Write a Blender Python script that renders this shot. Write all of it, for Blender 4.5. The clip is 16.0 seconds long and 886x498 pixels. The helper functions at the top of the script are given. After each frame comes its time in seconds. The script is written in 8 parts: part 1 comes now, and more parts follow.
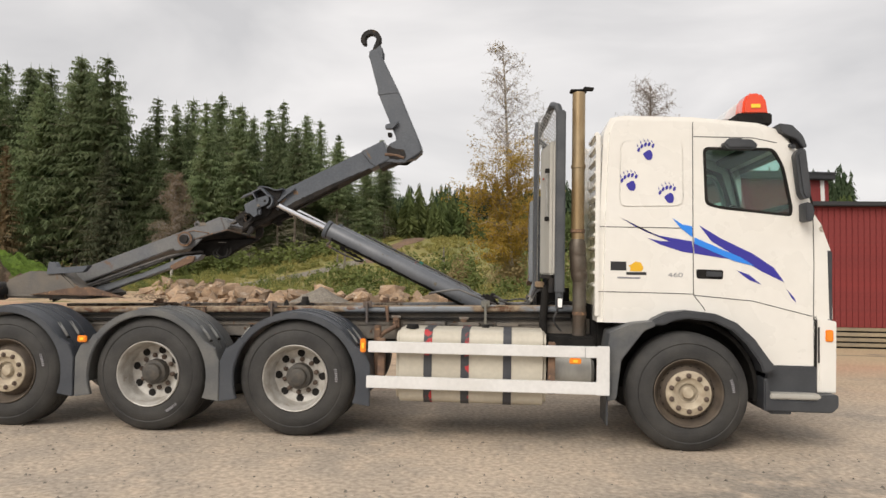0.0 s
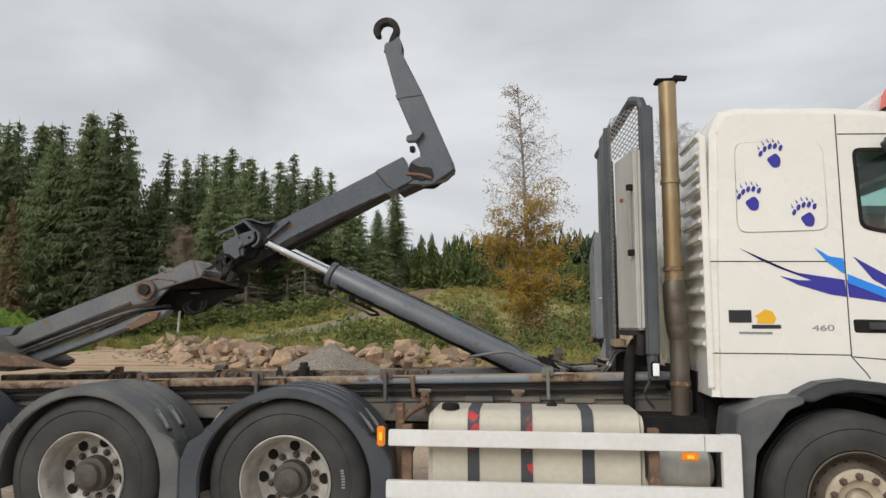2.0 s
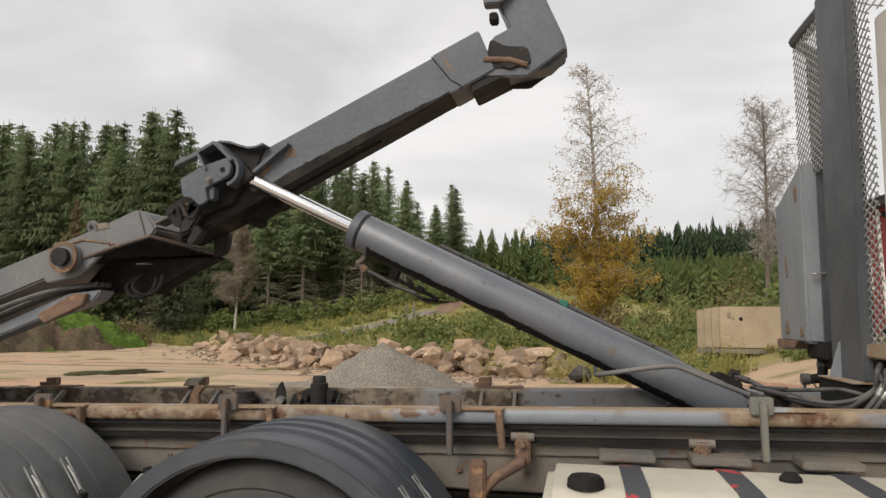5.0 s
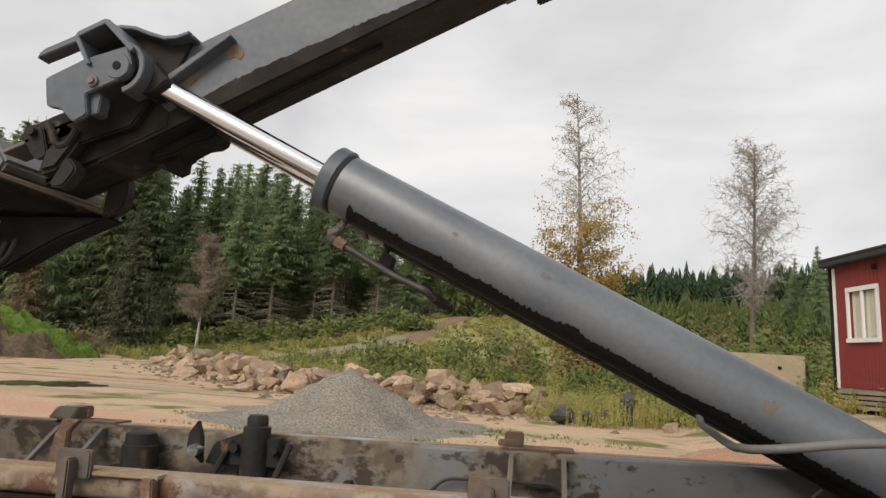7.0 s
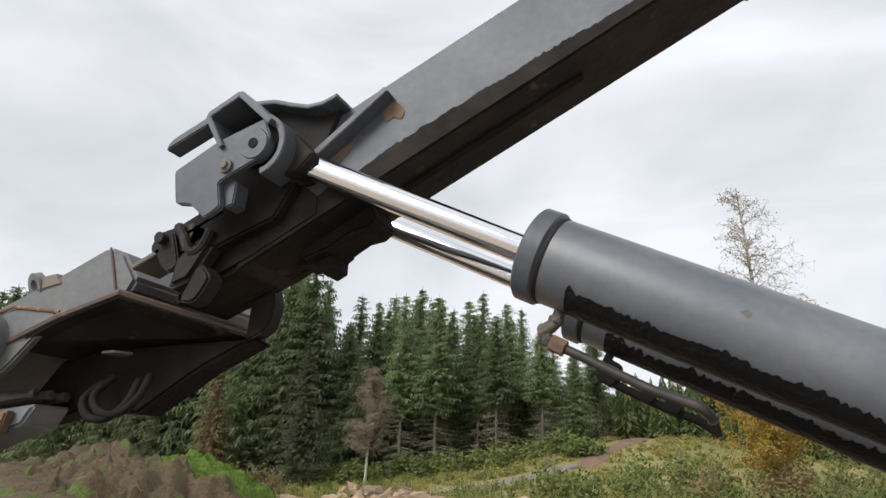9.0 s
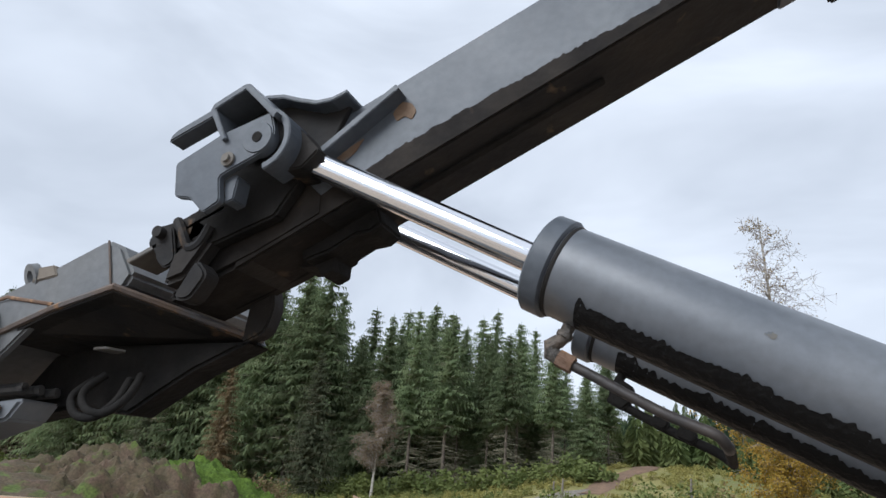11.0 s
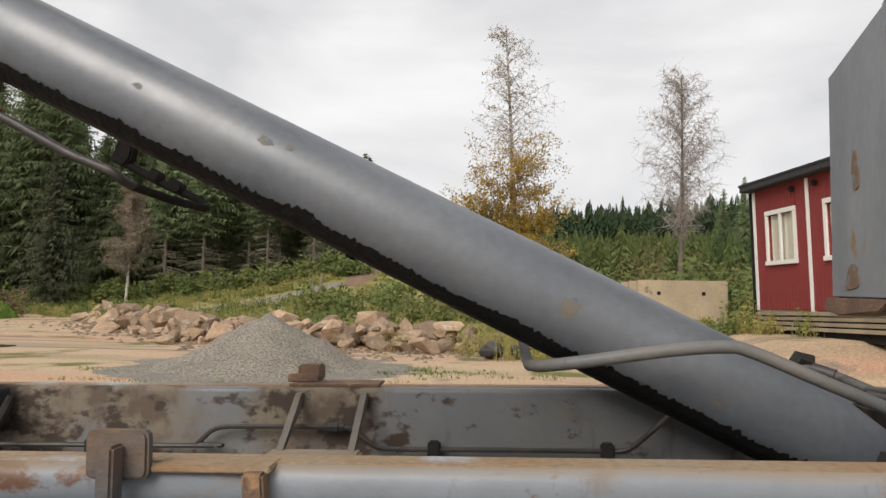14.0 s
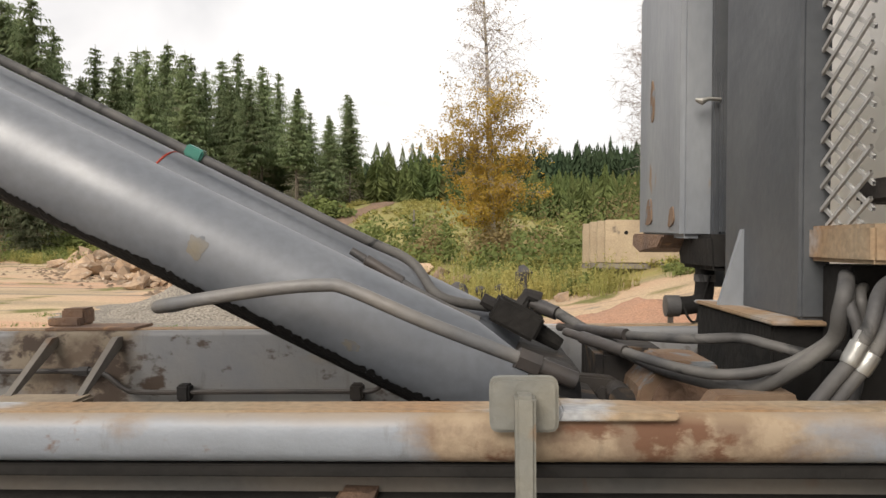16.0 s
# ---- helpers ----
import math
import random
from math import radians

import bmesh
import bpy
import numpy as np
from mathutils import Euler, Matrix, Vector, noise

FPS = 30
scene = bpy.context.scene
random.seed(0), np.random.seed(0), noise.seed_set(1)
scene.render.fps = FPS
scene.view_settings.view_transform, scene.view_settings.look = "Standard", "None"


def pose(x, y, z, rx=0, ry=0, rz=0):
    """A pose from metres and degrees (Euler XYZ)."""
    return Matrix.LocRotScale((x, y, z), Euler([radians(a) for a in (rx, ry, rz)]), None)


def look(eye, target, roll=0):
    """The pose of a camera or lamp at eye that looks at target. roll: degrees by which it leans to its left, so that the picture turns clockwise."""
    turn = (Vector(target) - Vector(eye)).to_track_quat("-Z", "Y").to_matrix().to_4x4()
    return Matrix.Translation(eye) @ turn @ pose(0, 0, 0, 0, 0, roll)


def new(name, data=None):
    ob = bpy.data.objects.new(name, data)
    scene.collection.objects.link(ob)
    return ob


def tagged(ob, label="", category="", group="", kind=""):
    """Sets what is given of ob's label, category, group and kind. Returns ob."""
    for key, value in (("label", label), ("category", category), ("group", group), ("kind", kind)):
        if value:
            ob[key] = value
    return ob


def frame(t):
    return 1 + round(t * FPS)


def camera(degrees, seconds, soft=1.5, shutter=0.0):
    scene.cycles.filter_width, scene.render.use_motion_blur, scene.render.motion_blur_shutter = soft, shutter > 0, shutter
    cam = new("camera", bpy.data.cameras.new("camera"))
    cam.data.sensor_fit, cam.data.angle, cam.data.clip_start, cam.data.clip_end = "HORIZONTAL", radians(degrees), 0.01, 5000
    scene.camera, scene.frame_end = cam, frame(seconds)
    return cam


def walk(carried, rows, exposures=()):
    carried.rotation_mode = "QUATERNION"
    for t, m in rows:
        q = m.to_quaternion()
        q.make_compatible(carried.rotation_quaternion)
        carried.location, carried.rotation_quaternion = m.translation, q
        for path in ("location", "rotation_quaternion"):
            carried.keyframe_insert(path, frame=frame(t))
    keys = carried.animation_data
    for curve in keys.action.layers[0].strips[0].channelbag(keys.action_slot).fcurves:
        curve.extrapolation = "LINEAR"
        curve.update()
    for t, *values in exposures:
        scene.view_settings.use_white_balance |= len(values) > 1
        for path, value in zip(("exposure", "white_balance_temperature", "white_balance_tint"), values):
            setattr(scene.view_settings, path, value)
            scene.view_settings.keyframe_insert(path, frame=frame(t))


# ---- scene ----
cam = camera(64.9, 16.0)
PATH = [
    (0, (-1.566, -6.197, 1.53), (-1.753, -4.207, 1.597), 0.9),
    (0.5, (-1.638, -5.781, 1.535), (-1.849, -3.796, 1.665), 2.3),
    (1, (-1.743, -5.331, 1.564), (-1.919, -3.346, 1.736), 0.3),
    (1.5, (-1.83, -4.866, 1.577), (-2.036, -2.888, 1.793), 0.9),
    (2, (-1.971, -4.426, 1.567), (-2.191, -2.449, 1.78), -0.0),
    (2.5, (-2.096, -4.04, 1.56), (-2.384, -2.07, 1.75), -0.7),
    (3, (-2.189, -3.621, 1.569), (-2.532, -1.662, 1.777), 1.4),
    (3.5, (-2.286, -3.248, 1.542), (-2.616, -1.285, 1.739), 0.8),
    (4, (-2.344, -2.849, 1.531), (-2.729, -0.896, 1.729), 0.9),
    (6.5, (-2.744, -1.135, 1.511), (-3.112, 0.816, 1.754), -0.1),
    (7, (-2.853, -0.847, 1.491), (-3.165, 1.106, 1.786), 3.8),
    (7.2, (-2.832, -0.789, 1.502), (-3.311, 1.12, 1.859), 0.3),
    (7.5, (-2.955, -0.666, 1.496), (-3.529, 1.211, 1.881), 1.2),
    (8, (-3.044, -0.526, 1.504), (-3.78, 1.282, 1.939), 2.0),
    (8.5, (-3.147, -0.358, 1.532), (-3.865, 1.423, 2.09), 1.1),
    (11, (-3.162, -0.199, 1.538), (-3.927, 1.528, 2.196), 4.7),
    (11.5, (-3.129, -0.19, 1.52), (-3.718, 1.627, 2.115), 3.1),
    (12, (-3.07, -0.194, 1.512), (-3.542, 1.68, 2.028), 2.3),
    (12.5, (-2.903, -0.168, 1.483), (-3.372, 1.727, 1.919), 4.8),
    (13, (-2.755, -0.177, 1.469), (-3.22, 1.73, 1.852), 2.4),
    (13.5, (-2.607, -0.247, 1.446), (-2.99, 1.693, 1.745), 0.3),
    (14, (-2.449, -0.249, 1.424), (-2.594, 1.74, 1.566), 1.1),
    (14.5, (-2.28, -0.195, 1.42), (-2.354, 1.801, 1.52), 0.2),
    (15, (-2.101, -0.132, 1.424), (-2.264, 1.859, 1.508), 0.4),
    (15.5, (-1.982, -0.138, 1.416), (-2.121, 1.857, 1.452), -1.7),
    (16, (-1.836, -0.149, 1.424), (-1.952, 1.848, 1.401), 0.4),
]
walk(cam, [(t, look(eye, aim, lean)) for t, eye, aim, lean in PATH],
     [(0, 0.12, 6900, 12), (0.6, -0.03, 6750, 11), (1.2, -0.35, 6650, 10), (2.2, 0.0, 6500, 9), (3.2, 0.05, 6750, 10), (4, 0.15, 6850, 11), (6.5, 0.15, 6900, 11), (8.0, 0.25, 6600, 10), (8.7, 0.3, 6500, 10), (11.0, 0.2, 5800, 9), (11.6, 0.35, 6050, 9), (12.0, 0.45, 6350, 9), (12.5, 0.3, 6600, 10), (13.5, 0.15, 6750, 11), (14.3, 0.3, 6800, 11), (15, 0.38, 6850, 11), (16, 0.58, 7000, 12)])

# ---- world, sun ----
SUN_ELEV, SUN_TURN = radians(38), radians(205)
world = bpy.data.worlds.new("overcast")
scene.world = world
world.use_nodes = True
wn, wl = world.node_tree.nodes, world.node_tree.links
wn.clear()
w_out = wn.new("ShaderNodeOutputWorld")
w_bg = wn.new("ShaderNodeBackground")
w_bg.inputs["Strength"].default_value = 1.12
w_sky = wn.new("ShaderNodeTexSky")
w_sky.sky_type = "NISHITA"
w_sky.sun_disc = False
w_sky.sun_elevation, w_sky.sun_rotation = SUN_ELEV, SUN_TURN
w_scale = wn.new("ShaderNodeVectorMath")
w_scale.operation = "SCALE"
w_scale.inputs["Scale"].default_value = 0.08
wl.new(w_sky.outputs["Color"], w_scale.inputs[0])
w_co = wn.new("ShaderNodeTexCoord")
w_map = wn.new("ShaderNodeMapping")
w_map.inputs["Scale"].default_value = (1.0, 1.0, 2.6)
wl.new(w_co.outputs["Generated"], w_map.inputs["Vector"])
w_no = wn.new("ShaderNodeTexNoise")
w_no.inputs["Scale"].default_value = 2.1
w_no.inputs["Detail"].default_value = 5.0
w_no.inputs["Roughness"].default_value = 0.5
w_no.inputs["Distortion"].default_value = 0.4
wl.new(w_map.outputs["Vector"], w_no.inputs["Vector"])
w_ramp = wn.new("ShaderNodeValToRGB")
w_ramp.color_ramp.elements[0].position = 0.37
w_ramp.color_ramp.elements[0].color = (0.53, 0.545, 0.57, 1)
w_ramp.color_ramp.elements[1].position = 0.66
w_ramp.color_ramp.elements[1].color = (0.755, 0.765, 0.785, 1)
wl.new(w_no.outputs["Fac"], w_ramp.inputs["Fac"])
w_mix = wn.new("ShaderNodeMixRGB")
w_mix.inputs["Fac"].default_value = 0.93
wl.new(w_scale.outputs["Vector"], w_mix.inputs["Color1"])
wl.new(w_ramp.outputs["Color"], w_mix.inputs["Color2"])
wl.new(w_mix.outputs["Color"], w_bg.inputs["Color"])
wl.new(w_bg.outputs["Background"], w_out.inputs["Surface"])

sun_data = bpy.data.lights.new("sun", "SUN")
sun_data.energy, sun_data.angle, sun_data.color = 2.3, radians(35), (1.0, 0.97, 0.92)
sun = new("sun", sun_data)
sun.matrix_world = look((0, 0, 0), (-math.sin(SUN_TURN) * math.cos(SUN_ELEV), -math.cos(SUN_TURN) * math.cos(SUN_ELEV), -math.sin(SUN_ELEV)))

# ---- materials ----
def material(name, base, rough=0.6, metal=0.0, second=None, scale=3.0, amount=0.5, third=None, third_scale=9.0, third_at=0.6,
             third_soft=0.08, fine=60.0, fine_amount=0.12, bump=0.15, bump_scale=40.0, spec=0.5, by_object=0.0, stretch=(1, 1, 1), coat=0.0, thin=0.0):
    """Base colour, a second colour in soft clouds, a third in sharp patches, fine grain, and relief."""
    m = bpy.data.materials.new(name)
    m.use_nodes = True
    nodes, links = m.node_tree.nodes, m.node_tree.links
    bsdf = nodes["Principled BSDF"]
    co = nodes.new("ShaderNodeTexCoord")
    mp = nodes.new("ShaderNodeMapping")
    mp.inputs["Scale"].default_value = stretch
    links.new(co.outputs["Object"], mp.inputs["Vector"])

    def grain(size, detail=4.0, distort=0.0):
        n = nodes.new("ShaderNodeTexNoise")
        n.inputs["Scale"].default_value, n.inputs["Detail"].default_value, n.inputs["Distortion"].default_value = size, detail, distort
        links.new(mp.outputs["Vector"], n.inputs["Vector"])
        return n.outputs["Fac"]

    def blend(fac, a, b, kind="MIX"):
        x = nodes.new("ShaderNodeMixRGB")
        x.blend_type = kind
        for sock, v in zip(("Fac", "Color1", "Color2"), (fac, a, b)):
            if isinstance(v, (int, float)):
                x.inputs[sock].default_value = v
            elif isinstance(v, tuple):
                x.inputs[sock].default_value = (*v[:3], 1)
            else:
                links.new(v, x.inputs[sock])
        return x.outputs["Color"]

    def ramp(fac, lo, hi, top=1.0):
        r = nodes.new("ShaderNodeMapRange")
        r.inputs["From Min"].default_value, r.inputs["From Max"].default_value, r.inputs["To Max"].default_value = lo, hi, top
        links.new(fac, r.inputs["Value"])
        return r.outputs["Result"]

    color = tuple(base)
    if second:
        color = blend(ramp(grain(scale), 0.35, 0.68, amount), color, tuple(second))
    rough_out = None
    if third:
        mask = ramp(grain(third_scale, 6.0, 0.6), third_at, third_at + third_soft)
        color = blend(mask, color, tuple(third))
        rough_out = mask
    speck = ramp(grain(fine, 3.0), 0.3, 0.7)
    color = blend(fine_amount, color, blend(1.0, color if not isinstance(color, tuple) else color, speck, "MULTIPLY"))
    if by_object:
        info = nodes.new("ShaderNodeObjectInfo")
        hsv = nodes.new("ShaderNodeHueSaturation")
        val = nodes.new("ShaderNodeMapRange")
        val.inputs["To Min"].default_value, val.inputs["To Max"].default_value = 1 - by_object, 1 + by_object
        links.new(info.outputs["Random"], val.inputs["Value"])
        links.new(val.outputs["Result"], hsv.inputs["Value"])
        links.new(color, hsv.inputs["Color"])
        color = hsv.outputs["Color"]
    if isinstance(color, tuple):
        bsdf.inputs["Base Color"].default_value = (*color, 1)
    else:
        links.new(color, bsdf.inputs["Base Color"])
    bsdf.inputs["Metallic"].default_value = metal
    bsdf.inputs["Specular IOR Level"].default_value = spec
    bsdf.inputs["Coat Weight"].default_value = coat
    rr = nodes.new("ShaderNodeMapRange")
    rr.inputs["To Min"].default_value, rr.inputs["To Max"].default_value = max(0.02, rough - 0.12), min(1.0, rough + 0.12)
    links.new(grain(scale * 2.3), rr.inputs["Value"])
    links.new(rr.outputs["Result"], bsdf.inputs["Roughness"])
    if bump:
        b = nodes.new("ShaderNodeBump")
        b.inputs["Strength"].default_value, b.inputs["Distance"].default_value = bump, 0.02
        links.new(grain(bump_scale, 5.0), b.inputs["Height"])
        links.new(b.outputs["Normal"], bsdf.inputs["Normal"])
    if thin:
        through_leaf, mixer, end = nodes.new("ShaderNodeBsdfTranslucent"), nodes.new("ShaderNodeMixShader"), nodes["Material Output"]
        if isinstance(color, tuple):
            through_leaf.inputs["Color"].default_value = (*color, 1)
        else:
            links.new(color, through_leaf.inputs["Color"])
        mixer.inputs["Fac"].default_value = thin
        links.new(bsdf.outputs["BSDF"], mixer.inputs[1])
        links.new(through_leaf.outputs["BSDF"], mixer.inputs[2])
        links.new(mixer.outputs["Shader"], end.inputs["Surface"])
    return m


def glassy(name, color, rough=0.02):
    m = bpy.data.materials.new(name)
    m.use_nodes = True
    nodes, links = m.node_tree.nodes, m.node_tree.links
    nodes.clear()
    out, mix = nodes.new("ShaderNodeOutputMaterial"), nodes.new("ShaderNodeMixShader")
    clear, shine, edge, power = nodes.new("ShaderNodeBsdfTransparent"), nodes.new("ShaderNodeBsdfGlossy"), nodes.new("ShaderNodeLayerWeight"), nodes.new("ShaderNodeMath")
    clear.inputs["Color"].default_value = (*color, 1)
    shine.inputs["Roughness"].default_value = rough
    power.operation = "POWER"
    power.inputs[1].default_value = 3.0
    links.new(edge.outputs["Facing"], power.inputs[0])
    gloss = nodes.new("ShaderNodeMapRange")
    gloss.inputs["To Min"].default_value, gloss.inputs["To Max"].default_value = 0.05, 0.7
    links.new(power.outputs[0], gloss.inputs["Value"])
    links.new(gloss.outputs["Result"], mix.inputs["Fac"])
    links.new(clear.outputs["BSDF"], mix.inputs[1])
    links.new(shine.outputs["BSDF"], mix.inputs[2])
    links.new(mix.outputs["Shader"], out.inputs["Surface"])
    return m



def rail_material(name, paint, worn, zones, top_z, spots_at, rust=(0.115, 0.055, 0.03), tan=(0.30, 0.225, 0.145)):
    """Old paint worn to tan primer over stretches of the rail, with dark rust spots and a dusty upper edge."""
    m = bpy.data.materials.new(name)
    m.use_nodes = True
    nodes, links = m.node_tree.nodes, m.node_tree.links
    bsdf = nodes["Principled BSDF"]
    co, sep = nodes.new("ShaderNodeTexCoord"), nodes.new("ShaderNodeSeparateXYZ")
    links.new(co.outputs["Object"], sep.inputs["Vector"])

    def grain(size, detail, stretch=(1, 1, 1), distort=0.0):
        mp, n = nodes.new("ShaderNodeMapping"), nodes.new("ShaderNodeTexNoise")
        mp.inputs["Scale"].default_value = stretch
        n.inputs["Scale"].default_value, n.inputs["Detail"].default_value, n.inputs["Roughness"].default_value, n.inputs["Distortion"].default_value = size, detail, 0.62, distort
        links.new(co.outputs["Object"], mp.inputs["Vector"])
        links.new(mp.outputs["Vector"], n.inputs["Vector"])
        return n.outputs["Fac"]

    def ramp(v, lo, hi, a=0.0, b=1.0):
        r = nodes.new("ShaderNodeMapRange")
        for key, val in (("From Min", lo), ("From Max", hi), ("To Min", a), ("To Max", b)):
            r.inputs[key].default_value = val
        links.new(v, r.inputs["Value"])
        return r.outputs["Result"]

    def calc(op, a, b):
        x = nodes.new("ShaderNodeMath")
        x.operation = op
        for i, v in enumerate((a, b)):
            if isinstance(v, (int, float)):
                x.inputs[i].default_value = v
            else:
                links.new(v, x.inputs[i])
        return x.outputs[0]

    def blend(fac, a, b):
        x = nodes.new("ShaderNodeMixRGB")
        for sock, v in zip(("Fac", "Color1", "Color2"), (fac, a, b)):
            if isinstance(v, tuple):
                x.inputs[sock].default_value = (*v, 1)
            elif isinstance(v, float):
                x.inputs[sock].default_value = v
            else:
                links.new(v, x.inputs[sock])
        return x.outputs["Color"]

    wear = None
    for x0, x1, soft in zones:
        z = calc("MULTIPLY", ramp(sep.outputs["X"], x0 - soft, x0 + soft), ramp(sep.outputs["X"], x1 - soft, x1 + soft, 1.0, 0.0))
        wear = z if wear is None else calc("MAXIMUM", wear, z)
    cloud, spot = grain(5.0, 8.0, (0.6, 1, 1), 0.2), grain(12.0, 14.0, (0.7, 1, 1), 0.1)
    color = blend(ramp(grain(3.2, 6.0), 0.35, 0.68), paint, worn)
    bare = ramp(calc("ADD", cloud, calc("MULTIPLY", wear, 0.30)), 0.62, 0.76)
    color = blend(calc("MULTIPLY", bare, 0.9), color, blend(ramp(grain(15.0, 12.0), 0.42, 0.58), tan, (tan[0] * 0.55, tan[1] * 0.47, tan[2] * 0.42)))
    color = blend(ramp(calc("ADD", spot, calc("MULTIPLY", wear, 0.13)), spots_at, spots_at + 0.06), color, rust)
    color = blend(calc("MULTIPLY", ramp(calc("ADD", sep.outputs["Z"], calc("MULTIPLY", grain(7.0, 6.0, (0.5, 1, 1)), 0.02)), top_z - 0.006, top_z + 0.008), 0.7), color, (0.27, 0.20, 0.125))
    drop = grain(26.0, 6.0, (1, 1, 0.25))
    color = blend(calc("MULTIPLY", ramp(drop, 0.60, 0.72), 0.45), color, (0.07, 0.055, 0.045))
    links.new(color, bsdf.inputs["Base Color"])
    links.new(ramp(calc("ADD", bare, calc("MULTIPLY", cloud, 0.3)), 0.0, 1.2, 0.40, 0.85), bsdf.inputs["Roughness"])
    b = nodes.new("ShaderNodeBump")
    b.inputs["Strength"].default_value, b.inputs["Distance"].default_value = 0.3, 0.006
    links.new(grain(34.0, 8.0), b.inputs["Height"])
    links.new(b.outputs["Normal"], bsdf.inputs["Normal"])
    return m


RUST = (0.16, 0.07, 0.035)
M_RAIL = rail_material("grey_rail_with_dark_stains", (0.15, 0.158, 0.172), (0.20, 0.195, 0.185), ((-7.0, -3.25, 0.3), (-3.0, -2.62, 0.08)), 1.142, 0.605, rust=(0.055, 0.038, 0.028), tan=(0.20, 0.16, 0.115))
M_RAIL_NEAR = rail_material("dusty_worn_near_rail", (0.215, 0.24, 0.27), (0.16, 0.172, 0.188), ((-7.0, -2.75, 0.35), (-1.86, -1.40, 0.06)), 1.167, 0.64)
M_CAB = material("white_cab_paint", (0.78, 0.76, 0.71), 0.28, second=(0.70, 0.67, 0.60), scale=1.3, amount=0.35, fine=9, fine_amount=0.04, bump=0.02, bump_scale=8, coat=0.4)
M_CABDARK = material("cab_seam", (0.03, 0.03, 0.03), 0.7, bump=0)
M_PLASTIC = material("dark_grey_plastic", (0.034, 0.037, 0.043), 0.5, second=(0.075, 0.08, 0.085), scale=4, amount=0.6, bump=0.06, bump_scale=120)
M_MUDGUARD = material("grey_mudguard_plastic", (0.046, 0.053, 0.065), 0.42, second=(0.082, 0.088, 0.098), scale=3.5, amount=0.6, third=(0.13, 0.12, 0.10), third_scale=6, third_at=0.66, third_soft=0.2, bump=0.05, bump_scale=90)
M_MUDGUARD_DUSTY = material("dusty_mudguard_plastic", (0.082, 0.088, 0.095), 0.5, second=(0.165, 0.163, 0.152), scale=3.5, amount=0.8, bump=0.06, bump_scale=90)
M_TYRE = material("tyre_rubber", (0.030, 0.0295, 0.029), 0.72, spec=0.4, second=(0.068, 0.065, 0.060), scale=4, amount=0.7, bump=0.2, bump_scale=70)
M_RIM_GREY = material("dirty_grey_rim", (0.55, 0.535, 0.50), 0.45, metal=0.2, second=(0.25, 0.22, 0.18), scale=9, amount=0.7, third=RUST, third_scale=25, third_at=0.68)
M_RIM_DARK = material("brown_grimy_rim", (0.075, 0.058, 0.045), 0.7, second=(0.14, 0.11, 0.08), scale=8, amount=0.7)
M_CONCRETE_DUST = material("dust_caked_steel", (0.30, 0.24, 0.17), 0.85, second=(0.17, 0.135, 0.10), scale=7, amount=0.9, bump=0.2)
M_RUSTDENT = material("torn_rusty_paint", (0.19, 0.13, 0.085), 0.8, second=(0.15, 0.085, 0.05), scale=14, amount=0.9, third=(0.16, 0.17, 0.18), third_scale=22, third_at=0.56, bump=0.3)
M_RIM_DUSTY = material("dusty_wheel_disc", (0.50, 0.43, 0.32), 0.7, second=(0.30, 0.24, 0.17), scale=14, amount=0.8)
M_NUT = material("rusty_wheel_nut", (0.11, 0.075, 0.055), 0.7, second=(0.06, 0.045, 0.035), scale=20, amount=0.6)
M_HUB = material("grimy_hub", (0.055, 0.052, 0.047), 0.7, second=(0.12, 0.10, 0.08), scale=20, amount=0.6)
# Grime, and the black put where gaps and recesses are only shaded.
M_BLACK = material("black_grime_and_shade", (0.014, 0.0135, 0.013), 0.85, spec=0.15, second=(0.032, 0.029, 0.026), scale=8, amount=0.6, bump=0.3)
M_ARM = material("grey_arm_paint", (0.084, 0.096, 0.114), 0.42, second=(0.125, 0.136, 0.152), scale=3.2, amount=0.8, third=(0.15, 0.105, 0.07), third_scale=6.0, third_at=0.67, third_soft=0.06, fine=50, fine_amount=0.2, bump=0.05, bump_scale=25, spec=0.35)
M_LOWER = material("worn_dusty_arm_paint", (0.135, 0.143, 0.154), 0.5, second=(0.18, 0.178, 0.17), scale=3.0, amount=0.9, third=(0.17, 0.10, 0.06), third_scale=5.0, third_at=0.64, third_soft=0.08, fine=50, fine_amount=0.2, bump=0.1, bump_scale=30)
M_CYL = material("grey_cylinder_paint", (0.105, 0.117, 0.135), 0.42, second=(0.155, 0.165, 0.18), scale=4.5, amount=0.8, third=(0.15, 0.14, 0.13), third_scale=5.2, third_at=0.66, third_soft=0.12, fine=60, fine_amount=0.2, bump=0.03, bump_scale=30, spec=1.0)
M_WORN = material("thin_worn_paint", (0.155, 0.135, 0.10), 0.6, second=(0.115, 0.115, 0.115), scale=30, amount=0.9, third=(0.10, 0.108, 0.12), third_scale=45, third_at=0.5, bump=0.05)
# Dark enough to carry shade as well as oil, on undersides and in hollows.
M_DARKSTEEL = material("oily_and_shaded_steel", (0.020, 0.0195, 0.02), 0.7, spec=0.2, second=(0.045, 0.038, 0.032), scale=6, amount=0.8, third=(0.12, 0.08, 0.05), third_scale=9, third_at=0.62, bump=0.25, bump_scale=30)
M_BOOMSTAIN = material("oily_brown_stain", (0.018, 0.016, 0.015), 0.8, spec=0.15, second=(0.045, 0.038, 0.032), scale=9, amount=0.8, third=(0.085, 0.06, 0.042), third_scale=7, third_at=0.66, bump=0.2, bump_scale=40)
M_OIL = material("wet_black_oil", (0.010, 0.0095, 0.0095), 0.6, spec=0.25, bump=0.35, bump_scale=60)
